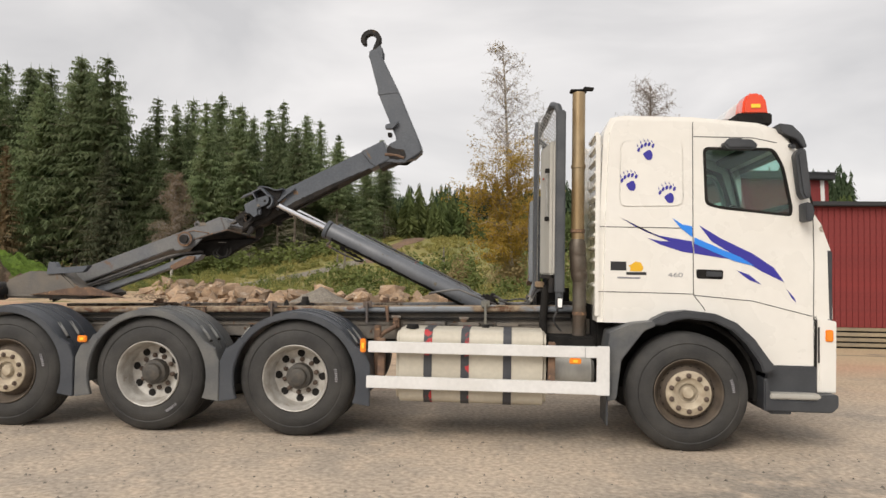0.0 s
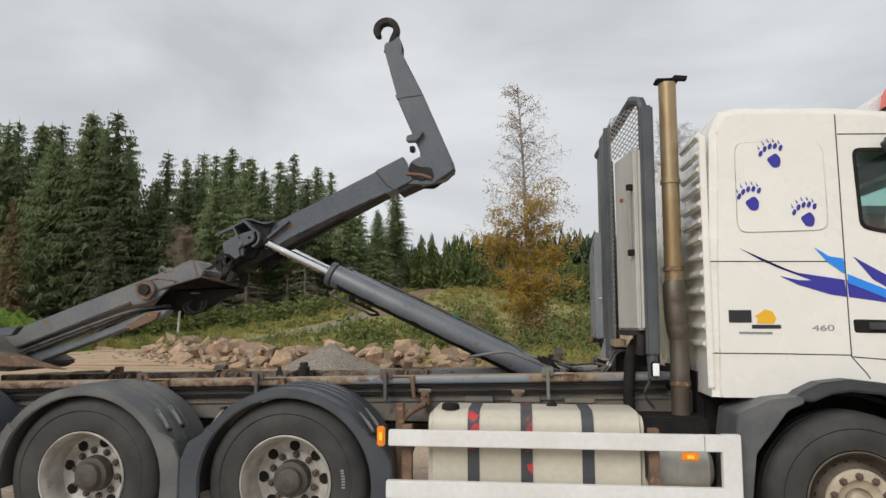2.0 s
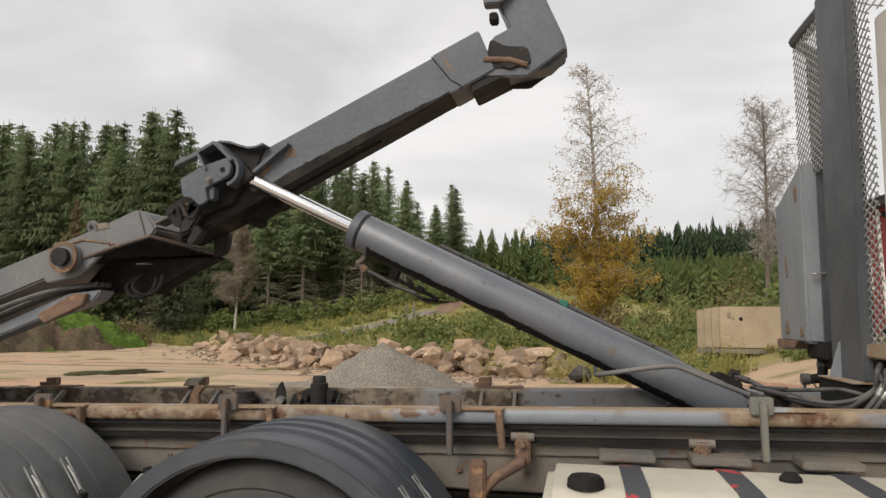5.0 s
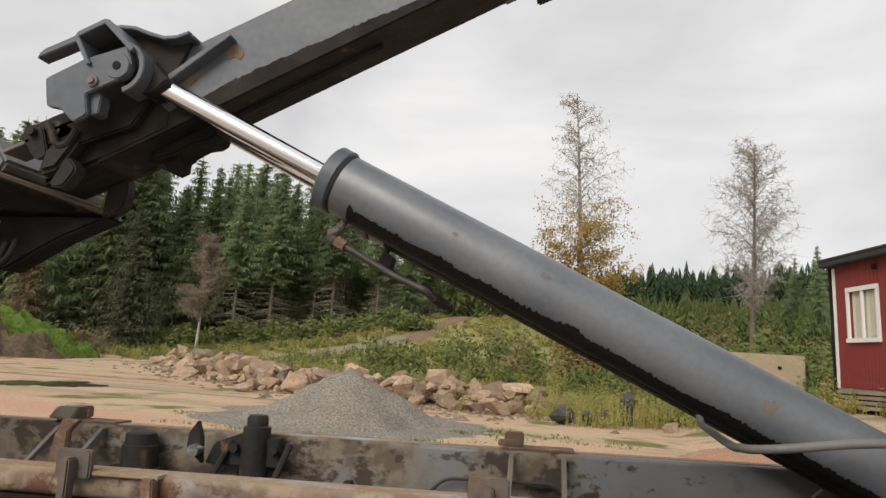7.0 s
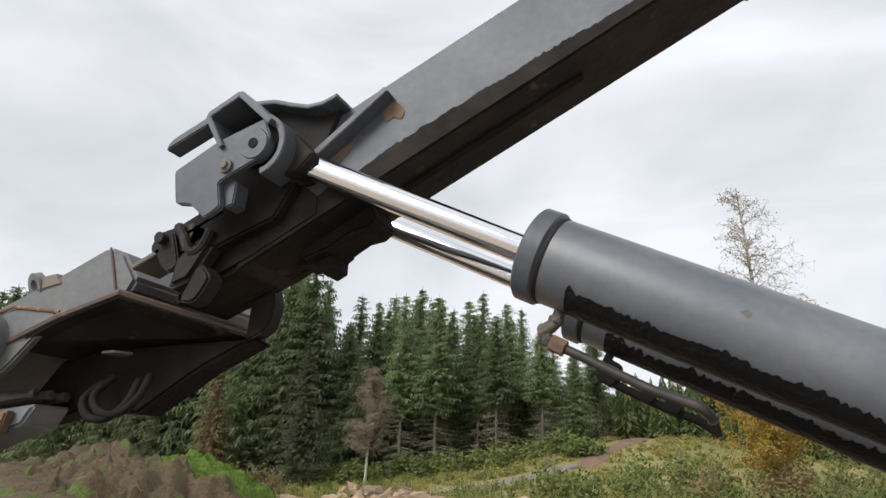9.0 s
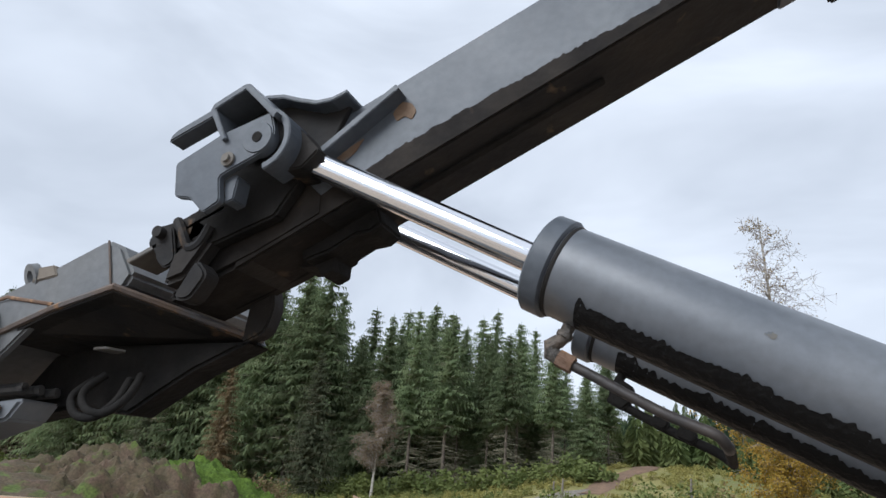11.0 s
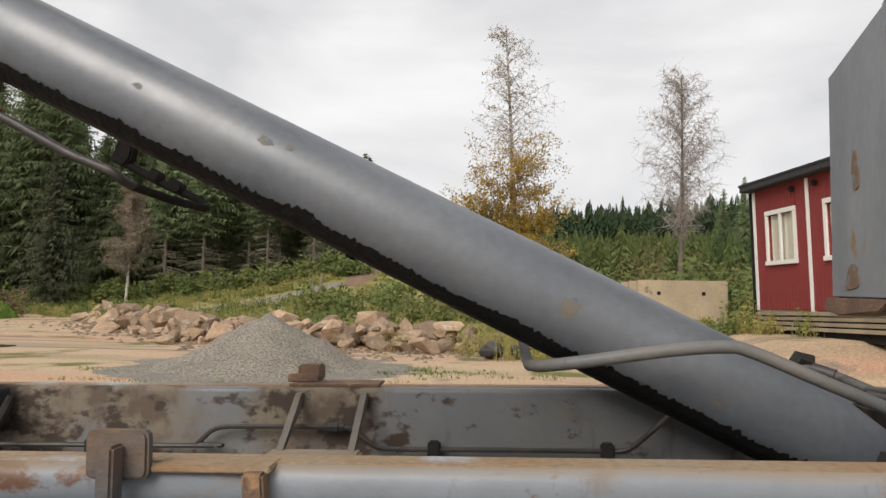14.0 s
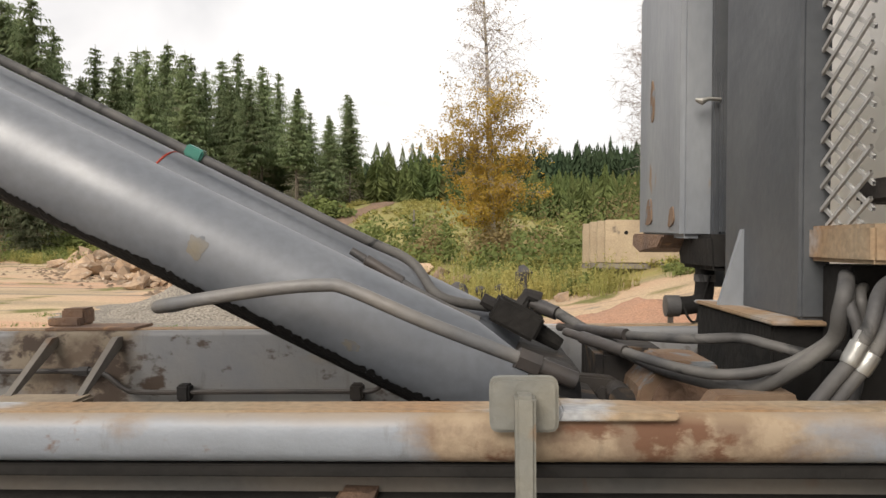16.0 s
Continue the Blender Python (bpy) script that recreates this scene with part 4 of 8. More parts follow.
def weeds(name, places, mat, label, size=(0.25, 0.8), blades=16, leaf=0.06):
    """Upright stems with small leaves."""
    rnd = random.Random(len(places) + 7)
    verts, faces = [], []
    for x, y in places:
        h = rnd.uniform(*size)
        z0 = rise(x, y)
        for _ in range(blades):
            a, r = rnd.uniform(0, 6.28), rnd.uniform(0, 0.45) * (0.5 + h)
            bx, by = x + r * math.cos(a), y + r * math.sin(a)
            hh = h * rnd.uniform(0.4, 1.15)
            tx, ty = bx + rnd.gauss(0, 0.12) * h, by + rnd.gauss(0, 0.12) * h
            n = len(verts)
            verts.extend([(bx - 0.009, by, z0 - 0.05), (bx + 0.009, by, z0 - 0.05), (tx, ty, z0 + hh)])
            faces.append((n, n + 1, n + 2))
            for _ in range(6):
                u = rnd.uniform(0.2, 1.0)
                c = Vector((bx + (tx - bx) * u, by + (ty - by) * u, z0 + hh * u))
                d = Vector((rnd.gauss(0, 1), rnd.gauss(0, 1), rnd.gauss(0.2, 0.7))).normalized() * leaf * rnd.uniform(0.7, 1.8)
                s = d.orthogonal().normalized() * d.length * 0.5
                n = len(verts)
                verts.extend([tuple(c - s * 0.3), tuple(c + d * 0.5 + s), tuple(c + d * 1.2), tuple(c + d * 0.5 - s)])
                faces.append((n, n + 1, n + 2, n + 3))
    me = bpy.data.meshes.new(name)
    me.from_pydata(verts, [], faces)
    me.materials.append(mat)
    return tagged(part(name, me, None), label, "plants", kind="stuff")


def strip(seed, count, u0, u1, s0, s1):
    """Places along the yard's edge: u runs along it, s away from it."""
    rnd = random.Random(seed)
    out = []
    for _ in range(count):
        u, s = rnd.uniform(u0, u1), s0 + (s1 - s0) * rnd.random() ** 1.3
        out.append((0.81 * u + 0.58 * s, 16 - 0.58 * u + 0.81 * s))
    return out


def off_tracks(x, y):
    on_track = 46 < y < 62 and abs(x - (-13.0 + 0.2235 * (y - 47.5))) < 1.5
    on_road = 37 < y < 50 and abs(x - (-21.0 + 0.683 * (y - 37.5))) < 1.9
    return not (on_track or on_road)


weeds("green_weeds", [p for p in strip(4, 520, -46, 9, 1.2, 16) if off_tracks(*p)], M_SHRUB, "rough green weeds and saplings on the meadow", (0.2, 0.7), 20, 0.055)
weeds("yellow_weeds", [p for p in strip(6, 300, -40, 8, 0.8, 14) if off_tracks(*p)], M_SHRUB_YELLOW, "yellowing tall weeds and grass on the meadow", (0.2, 0.8), 26, 0.04)
weeds("knoll_grass", [p for p in [(-11 + random.Random(i).gauss(0, 8), 55 + random.Random(i + 900).gauss(0, 8)) for i in range(560)] if off_tracks(*p)], M_SHRUB_YELLOW, "yellow-green grass on the knoll by the forest", (0.2, 0.5), 16, 0.07)


def leaf_cloud(name, blobs, mat, label, leaf=0.11, per=150, seed=1):
    """Bushes: leaves scattered through uneven round clumps down to the ground."""
    rnd = random.Random(seed)
    verts, faces = [], []
    for x, y, r, h in blobs:
        z0 = rise(x, y)
        for _ in range(int(per * r)):
            d = Vector((rnd.gauss(0, 1), rnd.gauss(0, 1), rnd.gauss(0, 1))).normalized() * rnd.random() ** 0.4
            w = 1 + 0.35 * noise.noise((d.x * 2 + x, d.y * 2 + y, d.z * 2))
            c = Vector((x + d.x * r * w, y + d.y * r * w, z0 + h * (0.45 + 0.55 * d.z * w)))
            u = Vector((rnd.gauss(0, 1), rnd.gauss(0, 1), rnd.gauss(0, 0.7))).normalized() * leaf * rnd.uniform(0.6, 1.4)
            v = u.orthogonal().normalized() * u.length * 0.6
            n = len(verts)
            verts.extend([tuple(c - u), tuple(c + v), tuple(c + u), tuple(c - v)])
            faces.append((n, n + 1, n + 2, n + 3))
    me = bpy.data.meshes.new(name)
    me.from_pydata(verts, [], faces)
    me.materials.append(mat)
    return tagged(part(name, me, None), label, "plants", kind="stuff")


rb = random.Random(91)
leaf_cloud("green_bushes", [(*p, rb.uniform(0.5, 1.2), rb.uniform(0.9, 2.3)) for p in strip(9, 85, -20, 14, 7, 24)], M_SHRUB, "green willow bushes beyond the yard", 0.10, 260, 2)
leaf_cloud("autumn_bushes", [(-1.75 + rb.gauss(0, 1.5), 31.5 + rb.gauss(0, 0.9), rb.uniform(0.5, 1.0), rb.uniform(1.0, 2.6)) for _ in range(12)], M_LEAF_PALE, "yellow-leaved undergrowth round the birch", 0.075, 420, 3)
leaf_cloud("brown_bushes", [(5.4 + rb.gauss(0, 1.7), 31.5 + rb.gauss(0, 1.0), rb.uniform(0.5, 1.1), rb.uniform(1.4, 3.4)) for _ in range(20)], M_LEAF_BROWN, "brownish thinning bushes by the bare birch", 0.06, 330, 5)
leaf_cloud("forest_edge_bushes", [(-78 + 66 * rb.random(), 51.5 + 4 * rb.random(), rb.uniform(0.6, 1.4), rb.uniform(0.8, 2.2)) for _ in range(120)], M_SHRUB, "low green bushes at the foot of the forest", 0.16, 120, 4)

# ---- the truck ----
MID = 1.2          # middle of the truck across its width
truck = thing("hook_lift_truck", (-3.0, MID, 0.0), "white four-axle hook-lift truck with a raised grey hook arm", "truck")
R_FRONT, R_REAR = 0.508, 0.522


def wheel_meshes(r, width, dished):
    """Tyre, rim, hub and nut about the axle (y axis), outer side towards -y."""
    w = width
    tyre = turned([(r * 0.56, 0.03), (r * 0.585, 0.006), (r * 0.66, 0.0), (r * 0.80, 0.004), (r * 0.815, 0.010), (r * 0.83, 0.004), (r * 0.90, 0.018), (r * 0.955, 0.040), (r * 0.985, 0.058), (r, 0.085),
                   (r, w * 0.27), (r * 0.982, w * 0.275), (r * 0.982, w * 0.30), (r, w * 0.305), (r, w * 0.48), (r * 0.982, w * 0.485), (r * 0.982, w * 0.515), (r, w * 0.52), (r, w * 0.70), (r * 0.982, w * 0.705), (r * 0.982, w * 0.73), (r, w * 0.735),
                   (r, w - 0.085), (r * 0.97, w - 0.05), (r * 0.85, w - 0.008), (r * 0.66, w), (r * 0.56, w - 0.03)], 56)
    if dished:
        rim = turned([(r * 0.56, 0.035), (r * 0.572, 0.004), (r * 0.56, -0.004), (r * 0.548, 0.0), (r * 0.535, 0.02), (r * 0.515, 0.035), (r * 0.495, 0.15), (r * 0.46, 0.185), (r * 0.33, 0.20), (r * 0.30, 0.19), (r * 0.17, 0.19)], 48)
        hub = turned([(0, 0.055), (0.065, 0.055), (0.078, 0.065), (0.085, 0.10), (0.112, 0.11), (0.118, 0.19)], 28)
    else:
        rim = turned([(r * 0.56, 0.035), (r * 0.572, 0.004), (r * 0.56, -0.004), (r * 0.55, 0.0), (r * 0.53, 0.03), (r * 0.50, 0.075), (r * 0.46, 0.09), (r * 0.44, 0.075), (r * 0.41, 0.035), (r * 0.37, 0.012), (r * 0.26, 0.006), (r * 0.24, 0.018), (r * 0.16, 0.03)], 48)
        hub = turned([(0, 0.012), (0.042, 0.012), (0.05, 0.02), (0.056, 0.045), (0.075, 0.05), (0.09, 0.04)], 28)
    nut = turned([(0, 0), (0.012, 0), (0.015, 0.004), (0.015, 0.012), (0.023, 0.014), (0.023, 0.032)], 6)
    disc = turned([(r * 0.375, 0.016), (r * 0.37, 0.004), (r * 0.36, 0.0), (r * 0.26, -0.004), (r * 0.235, 0.012), (r * 0.16, 0.022)], 40)
    mark = bmesh.new()
    for k in range(7):
        a0, a1 = radians(20 + 2.6 * k), radians(21.6 + 2.6 * k)
        vs = [mark.verts.new((q * math.cos(a), -0.0015 + 0.004 * 0, q * math.sin(a))) for q, a in ((r * 0.70, a0), (r * 0.745, a0), (r * 0.745, a1), (r * 0.70, a1))]
        mark.faces.new(vs)
    hole = turned([(0.0, 0), (0.035, 0.0), (0.035, 0.004)], 14)
    out = []
    for nm, bm, mat, sm in (("wheel", tyre, M_TYRE, True), ("rim", rim, M_RIM_GREY if dished else M_RIM_DARK, True), ("hub", hub, M_HUB if dished else M_RIM_DUSTY, True), ("wheel_nut", nut, M_NUT, False), ("hand_hole", hole, M_BLACK, False), ("wheel_disc", disc, M_RIM_DUSTY, True), ("sidewall_mark", mark, M_DECAL_GREY, False)):
        ob = part(nm, bm, mat, smooth=sm)
        out.append(ob.data)
        bpy.data.objects.remove(ob)
    return out


def wheel(meshes, x, y, r, dished, turn, flip=False, label=""):
    m = Matrix.Translation((x, y, r - (0.0 if dished else 0.012))) @ Matrix.Rotation(turn, 4, "Y")
    if flip:
        m = m @ Matrix.Rotation(math.pi, 4, "Z")
    w = part("wheel", meshes[0], None, truck, label, at=m)
    part("rim", meshes[1], None, w, "dirty grey steel rim" if dished else "brown grimy wheel rim")
    part("hub", meshes[2], None, w)
    if not dished:
        part("wheel_disc", meshes[5], None, w, "dusty tan wheel disc")
    part("sidewall_mark", meshes[6], None, w, "worn pale sidewall mark")
    pitch, depth = (0.150, 0.158) if dished else (0.150, -0.026)
    for k in range(10):
        a = 6.283 * k / 10
        part("wheel_nut", meshes[3], None, w, at=(pitch * math.cos(a), depth, pitch * math.sin(a)))
    if dished:
        for k in range(8):
            a = 6.283 * (k + 0.5) / 8
            part("hand_hole", meshes[4], None, w, at=(0.205 * math.cos(a), 0.186, 0.205 * math.sin(a)))
    else:
        for k in range(20):
            a = 6.283 * (k + 0.5) / 20
            part("hand_hole", meshes[4], None, w, at=Matrix.Translation((0.212 * math.cos(a), 0.068, 0.212 * math.sin(a))) @ Matrix.Scale(0.45, 4))
    return w


REAR_X = (-3.38, -4.75, -6.13)
front_meshes = wheel_meshes(R_FRONT, 0.36, False)
rear_meshes = wheel_meshes(R_REAR, 0.30, True)
tag_meshes = wheel_meshes(R_REAR, 0.36, False)
wheel(front_meshes, 0.03, 0.07, R_FRONT, False, 0.3, label="black tyre on a dusty tan wheel disc")
wheel(front_meshes, 0.0, 2 * MID - 0.07, R_FRONT, False, 0.9, True)
for i, x in enumerate(REAR_X):
    if i < 2:
        wheel(rear_meshes, x, 0.07, R_REAR, True, 0.4 + i, label="black tyre on a deep grey steel rim")
        part("inner_tyre", rear_meshes[0], None, truck, at=Matrix.Translation((x, 0.41, R_REAR)))
        wheel(rear_meshes, x, 2 * MID - 0.07, R_REAR, True, 1.2 + i, True)
    else:
        wheel(tag_meshes, x, 0.07, R_REAR, False, 0.2, label="black tyre on a dusty tan wheel disc")
        wheel(tag_meshes, x, 2 * MID - 0.07, R_REAR, False, 0.2, True)
    part("axle", tube([(x, 0.3, R_REAR), (x, 2 * MID - 0.3, R_REAR)], 0.085, 14), M_BLACK, truck, smooth=True)
part("axle", tube([(0, 0.3, R_FRONT), (0, 2 * MID - 0.3, R_FRONT)], 0.07, 14), M_BLACK, truck, smooth=True)


def mudguard(x, mat, label, a0=-8, a1=188, r0=0.600):
    """An arched guard with a rolled lip, straight skirts and raised ribs."""
    n, th = 26, 0.02
    zc = R_REAR - 0.01
    arc = [(x + (r0 + 0.005) * math.cos(radians(a0 + (a1 - a0) * k / n)) * 1.03, zc + r0 * math.sin(radians(a0 + (a1 - a0) * k / n))) for k in range(n + 1)]
    inner = [(x + (r0 - th) * math.cos(radians(a0 + (a1 - a0) * k / n)) * 1.03, zc + (r0 - th) * math.sin(radians(a0 + (a1 - a0) * k / n))) for k in range(n + 1)]
    bm = prism(arc + inner[::-1], 0.07, 0.66)
    lip = [(x + (r0 - 0.06) * math.cos(radians(a0 + (a1 - a0) * k / n)) * 1.03, zc + (r0 - 0.06) * math.sin(radians(a0 + (a1 - a0) * k / n))) for k in range(n + 1)]
    lip_bm = prism(arc + lip[::-1], 0.045, 0.075, 0.008)
    ribs = []
    for y in (0.22, 0.34, 0.46):
        hi = [(x + (r0 + 0.011) * math.cos(radians(a0 + 30 + (a1 - a0 - 60) * k / n)) * 1.03, zc + (r0 + 0.011) * math.sin(radians(a0 + 30 + (a1 - a0 - 60) * k / n))) for k in range(n + 1)]
        lo = [(x + (r0 - 0.005) * math.cos(radians(a0 + 30 + (a1 - a0 - 60) * k / n)) * 1.03, zc + (r0 - 0.005) * math.sin(radians(a0 + 30 + (a1 - a0 - 60) * k / n))) for k in range(n + 1)]
        ribs.append(prism(hi + lo[::-1], y, y + 0.05))
    g = part("mudguard", bm, mat, truck, label, smooth=True)
    for rb_ in ribs:
        part("guard_rib", rb_, mat, g, smooth=True)
    part("guard_lip", lip_bm, mat, g, smooth=True)
    for sgn in (-1, 1):
        sx = x + sgn * (r0 + 0.005) * 1.03
        turns = [radians(36 - 56 * k / 10) for k in range(11)]
        ring_pts = [(x + sgn * ((r0 + 0.012) * math.cos(a) * 1.03 if k < 2 else 0.683 - 0.05 * max(0, 4 - k) / 2), zc + (r0 + 0.02) * math.sin(a)) for k, a in enumerate(turns)]
        ring_pts += [(x + sgn * (r0 - 0.055) * math.cos(a) * 1.03, zc + (r0 - 0.055) * math.sin(a)) for a in turns[::-1]]
        flap = prism(ring_pts, 0.040, 0.085, 0.006)
        part("guard_flap", flap, mat, g)
        for y in (0.16, 0.34):
            a = radians(90 - sgn * 52)
            c = Vector((x + (r0 + 0.02) * math.cos(a), y, zc + (r0 + 0.02) * math.sin(a)))
            d = Vector((-math.sin(a), 0, math.cos(a))) * (0.075)
            up = Vector((math.cos(a), 0, math.sin(a))) * 0.010
            wide = Vector((0, 0.016, 0))
            clip = part("strap_clip", tube([c - d - wide + up, c + d - wide + up * 1.6, c + d + wide + up * 1.6, c - d + wide + up, c - d - wide + up], 0.0035, 6), M_FITTING, g, "zinc wire strap clip", smooth=True)
            part("clip_latch", tube([c - d * 1.25 - wide * 0.9 + up, c - d * 1.25 + wide * 0.9 + up], 0.011, 8), M_BLACK, clip)
            part("clip_plate", tube([c - d * 0.9 + up * 1.2, c - d * 0.1 + up * 1.8, c + d * 0.5 + up * 1.5], [0.010, 0.008, 0.005], 6), M_FITTING, clip)
    return g


mudguard(REAR_X[0], M_MUDGUARD, "dark grey plastic mudguard with three ribs")
mudguard(REAR_X[1], M_MUDGUARD_DUSTY, "dusty grey plastic mudguard")
mudguard(REAR_X[2], M_MUDGUARD, "dark grey plastic mudguard with three ribs")


def side_marker(x, y, z, w=0.052, h=0.085):
    s = part("side_marker", box(x - w / 2, x + w / 2, y - 0.02, y + 0.004, z - h / 2, z + h / 2, 0.008), M_AMBER, truck, "amber side marker lamp")
    part("reflector", box(x - w / 5, x + w / 5, y - 0.024, y - 0.019, z - h / 5, z + h / 5), M_AMBER_SPOT, s)


side_marker(-2.752, 0.0, 0.838, 0.05, 0.12)
side_marker(-0.925, 0.0, 0.752, 0.10, 0.05)
side_marker(-5.355, 0.03, 0.83, 0.09, 0.06)

# chassis, rails of the hook lift
for y, nm in ((0.80, "chassis_beam"), (1.52, "chassis_beam")):
    bm = box(-6.9, 0.9, y, y + 0.08, 0.82 if y < 1 else 0.62, 1.06 if y < 1 else 0.89, 0.006)
    beam = part(nm, bm, M_FRAME, truck, "dirt-caked steel chassis beam")
    if y < 1:
        for k in range(34):
            x = -5.9 + k * 0.16 + (0.02 if k % 3 else -0.03)
            part("bolt", box(x - 0.011, x + 0.011, y - 0.012, y + 0.002, 0.985 - 0.10 * (k % 2), 1.005 - 0.10 * (k % 2), 0.003), M_RUSTY, beam)
for y0, top, near in ((0.722, 1.165, True), (1.625, 1.128, False)):
    sec = rounded([(y0, top - 0.062), (y0, top), (y0 + 0.085, top), (y0 + 0.085, top - 0.062)], 0.026, 4) if near else rounded([(y0 + 0.085, 0.90), (y0, 0.90), (y0 + 0.0, top), (y0 + 0.1, top)], 0.014, 3)
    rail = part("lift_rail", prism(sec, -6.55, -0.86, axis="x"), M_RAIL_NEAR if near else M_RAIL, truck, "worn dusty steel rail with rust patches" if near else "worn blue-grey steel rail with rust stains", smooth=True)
    part("wear_strip", box(-6.5, -0.9, y0 + 0.022, y0 + 0.072, top - 0.002, top + 0.002), M_RAILTOP, rail, "bare rusty wear surface")
part("rail_web", box(-6.6, -0.9, 0.785, 0.799, 0.98, 1.095), M_FRAME, truck)
# Black lip and foot: the shade under the rail is in their colour.
part("rail_lip", box(-6.55, -0.86, 0.735, 0.81, 1.085, 1.101, 0.002), M_BLACK, truck)
part("rail_foot", box(-6.6, -0.9, 0.75, 0.82, 1.03, 1.05), M_BLACK, truck)
part("beam_web", box(-6.6, -0.9, 0.80, 0.815, 1.05, 1.10), M_FRAME, truck)
part("lower_flange", box(-6.5, -0.9, 1.42, 1.645, 0.925, 0.948, 0.004), M_FRAME, truck, "gritty lower flange of the far rail")
grit_rnd = random.Random(77)
gv, gf = [], []
for _ in range(420):
    gx, gy, gr = grit_rnd.uniform(-2.9, -1.6), grit_rnd.uniform(1.44, 1.60), grit_rnd.uniform(0.002, 0.008)
    n0 = len(gv)
    gv += [(gx - gr, gy - gr, 0.948), (gx + gr, gy - gr * 0.7, 0.948), (gx + gr * 0.6, gy + gr, 0.948), (gx - gr * 0.8, gy + gr * 0.8, 0.948), (gx, gy, 0.948 + gr * 1.1)]
    gf += [(n0, n0 + 1, n0 + 4), (n0 + 1, n0 + 2, n0 + 4), (n0 + 2, n0 + 3, n0 + 4), (n0 + 3, n0, n0 + 4)]
grit_me = bpy.data.meshes.new("grit")
grit_me.from_pydata(gv, [], gf)
grit_me.materials.append(M_FRAME)
part("grit", grit_me, None, truck, "grit lying on the flange")
# Added black floor that gives the gap between the rails its shade.
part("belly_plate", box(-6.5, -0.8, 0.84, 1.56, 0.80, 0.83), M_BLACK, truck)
for x in (-5.6, -4.4, -3.3, -2.772):
    part("cross_member", box(x - 0.11, x + 0.11, 0.82, 1.46, 0.90, 1.004 if x > -3 else 0.960, 0.006), M_CONCRETE_DUST if x > -3 else M_FRAME, truck, "dusty cross member plate" if x > -3 else "")
part("inner_plate", box(-3.16, -2.93, 0.83, 1.16, 1.02, 1.035, 0.003), M_RAILTOP, truck, "rusty tan plate beside the rail")


def guide_plate(x, grey, wide=0.088):
    """An upright plate outside the near rail with a rib under it."""
    mat = M_PLATE if grey else M_GUIDE_OLD
    g = part("guide_plate", prism(rounded([(x - wide / 2, 1.150), (x + wide / 2, 1.150), (x + wide / 2, 1.216), (x - wide / 2, 1.216)], 0.012, 3), 0.700, 0.719, 0.004), mat, truck, "grey steel guide plate" if grey else "rust-stained dark guide plate")
    part("rib", prism([(x - 0.012, 0.99), (x + 0.010, 0.99), (x + 0.012, 1.20), (x - 0.012, 1.20)], 0.668, 0.701, 0.004), mat, g)
    if not grey:
        part("shim", box(x + wide / 2, x + wide / 2 + 0.165, 0.708, 0.768, 1.159, 1.168, 0.002), M_RAILTOP, g, "orange rusty shim")
        part("gusset", prism([(x + 0.19, 1.01), (x + 0.215, 1.01), (x + 0.205, 1.163), (x + 0.175, 1.163)], 0.688, 0.720, 0.004), M_RUSTY, g)


part("rail_shim", prism([(-1.672, 1.160), (-1.53, 1.160), (-1.526, 1.168), (-1.665, 1.173)], 0.715, 0.787, 0.002), M_RAILTOP, truck, "tan rusty flat bar on the rail")
for k, x in enumerate((-1.712, -2.86, -3.81, -4.70)):
    guide_plate(x, k == 0, 0.082 if k == 0 else 0.088)
for x in (-2.772, -4.42, -5.4):
    f = part("rail_stop", box(x - 0.12, x + 0.12, 1.635, 1.74, 1.128, 1.136, 0.002), M_RUSTY, truck, "rusty stop block on the rail")
    part("stop_block", box(x - 0.115, x - 0.05, 1.70, 1.755, 1.136, 1.180, 0.005), M_RUSTY, f)
    part("stop_step", box(x - 0.135, x - 0.05, 1.672, 1.70, 1.136, 1.157, 0.003), M_RUSTY, f)
    for dx in (-0.085, 0.085):
        part("brace", prism([(1.43, 1.0), (1.452, 1.0), (1.632, 1.095), (1.627, 1.115), (1.60, 1.115)], x + dx - 0.008, x + dx + 0.008, axis="x"), M_FRAME, f)
# latch between the rails
lt = part("body_lock", tube([(-3.855, 1.56, 0.98), (-3.855, 1.56, 1.16), (-3.855, 1.56, 1.165), (-3.855, 1.56, 1.19), (-3.855, 1.56, 1.20)], [0.05, 0.047, 0.036, 0.036, 0.030], 18), M_DARKSTEEL, truck, "dark greasy body lock post", smooth=True)
part("lock_yoke", prism(rounded([(-4.03, 1.03), (-3.76, 1.03), (-3.77, 1.13), (-3.84, 1.12), (-3.90, 1.14), (-4.0, 1.10)], 0.01), 1.545, 1.60, 0.006), M_DARKSTEEL, lt)
part("lock_arm", prism([(-4.09, 1.08), (-4.085, 1.13), (-4.055, 1.175), (-4.035, 1.12), (-4.03, 1.03)], 1.52, 1.545, 0.004), M_DARKSTEEL, lt)
part("lock_pin", tube([(-4.05, 1.49, 1.078), (-4.05, 1.54, 1.078)], 0.020, 14), M_FITTING, lt, "bright pin end", smooth=True)
for dx in (-0.065, 0.075):
    part("yoke_bolt", tube([(-3.855 + dx, 1.52, 1.09), (-3.855 + dx, 1.55, 1.09)], 0.016, 6), M_DARKSTEEL, lt)
for x0, x1 in ((-3.99, -3.94), (-3.77, -3.73)):
    part("lock_strut", tube([(x0, 1.50, 0.97), (x1, 1.55, 1.11)], 0.012, 8), M_DARKSTEEL, lt)
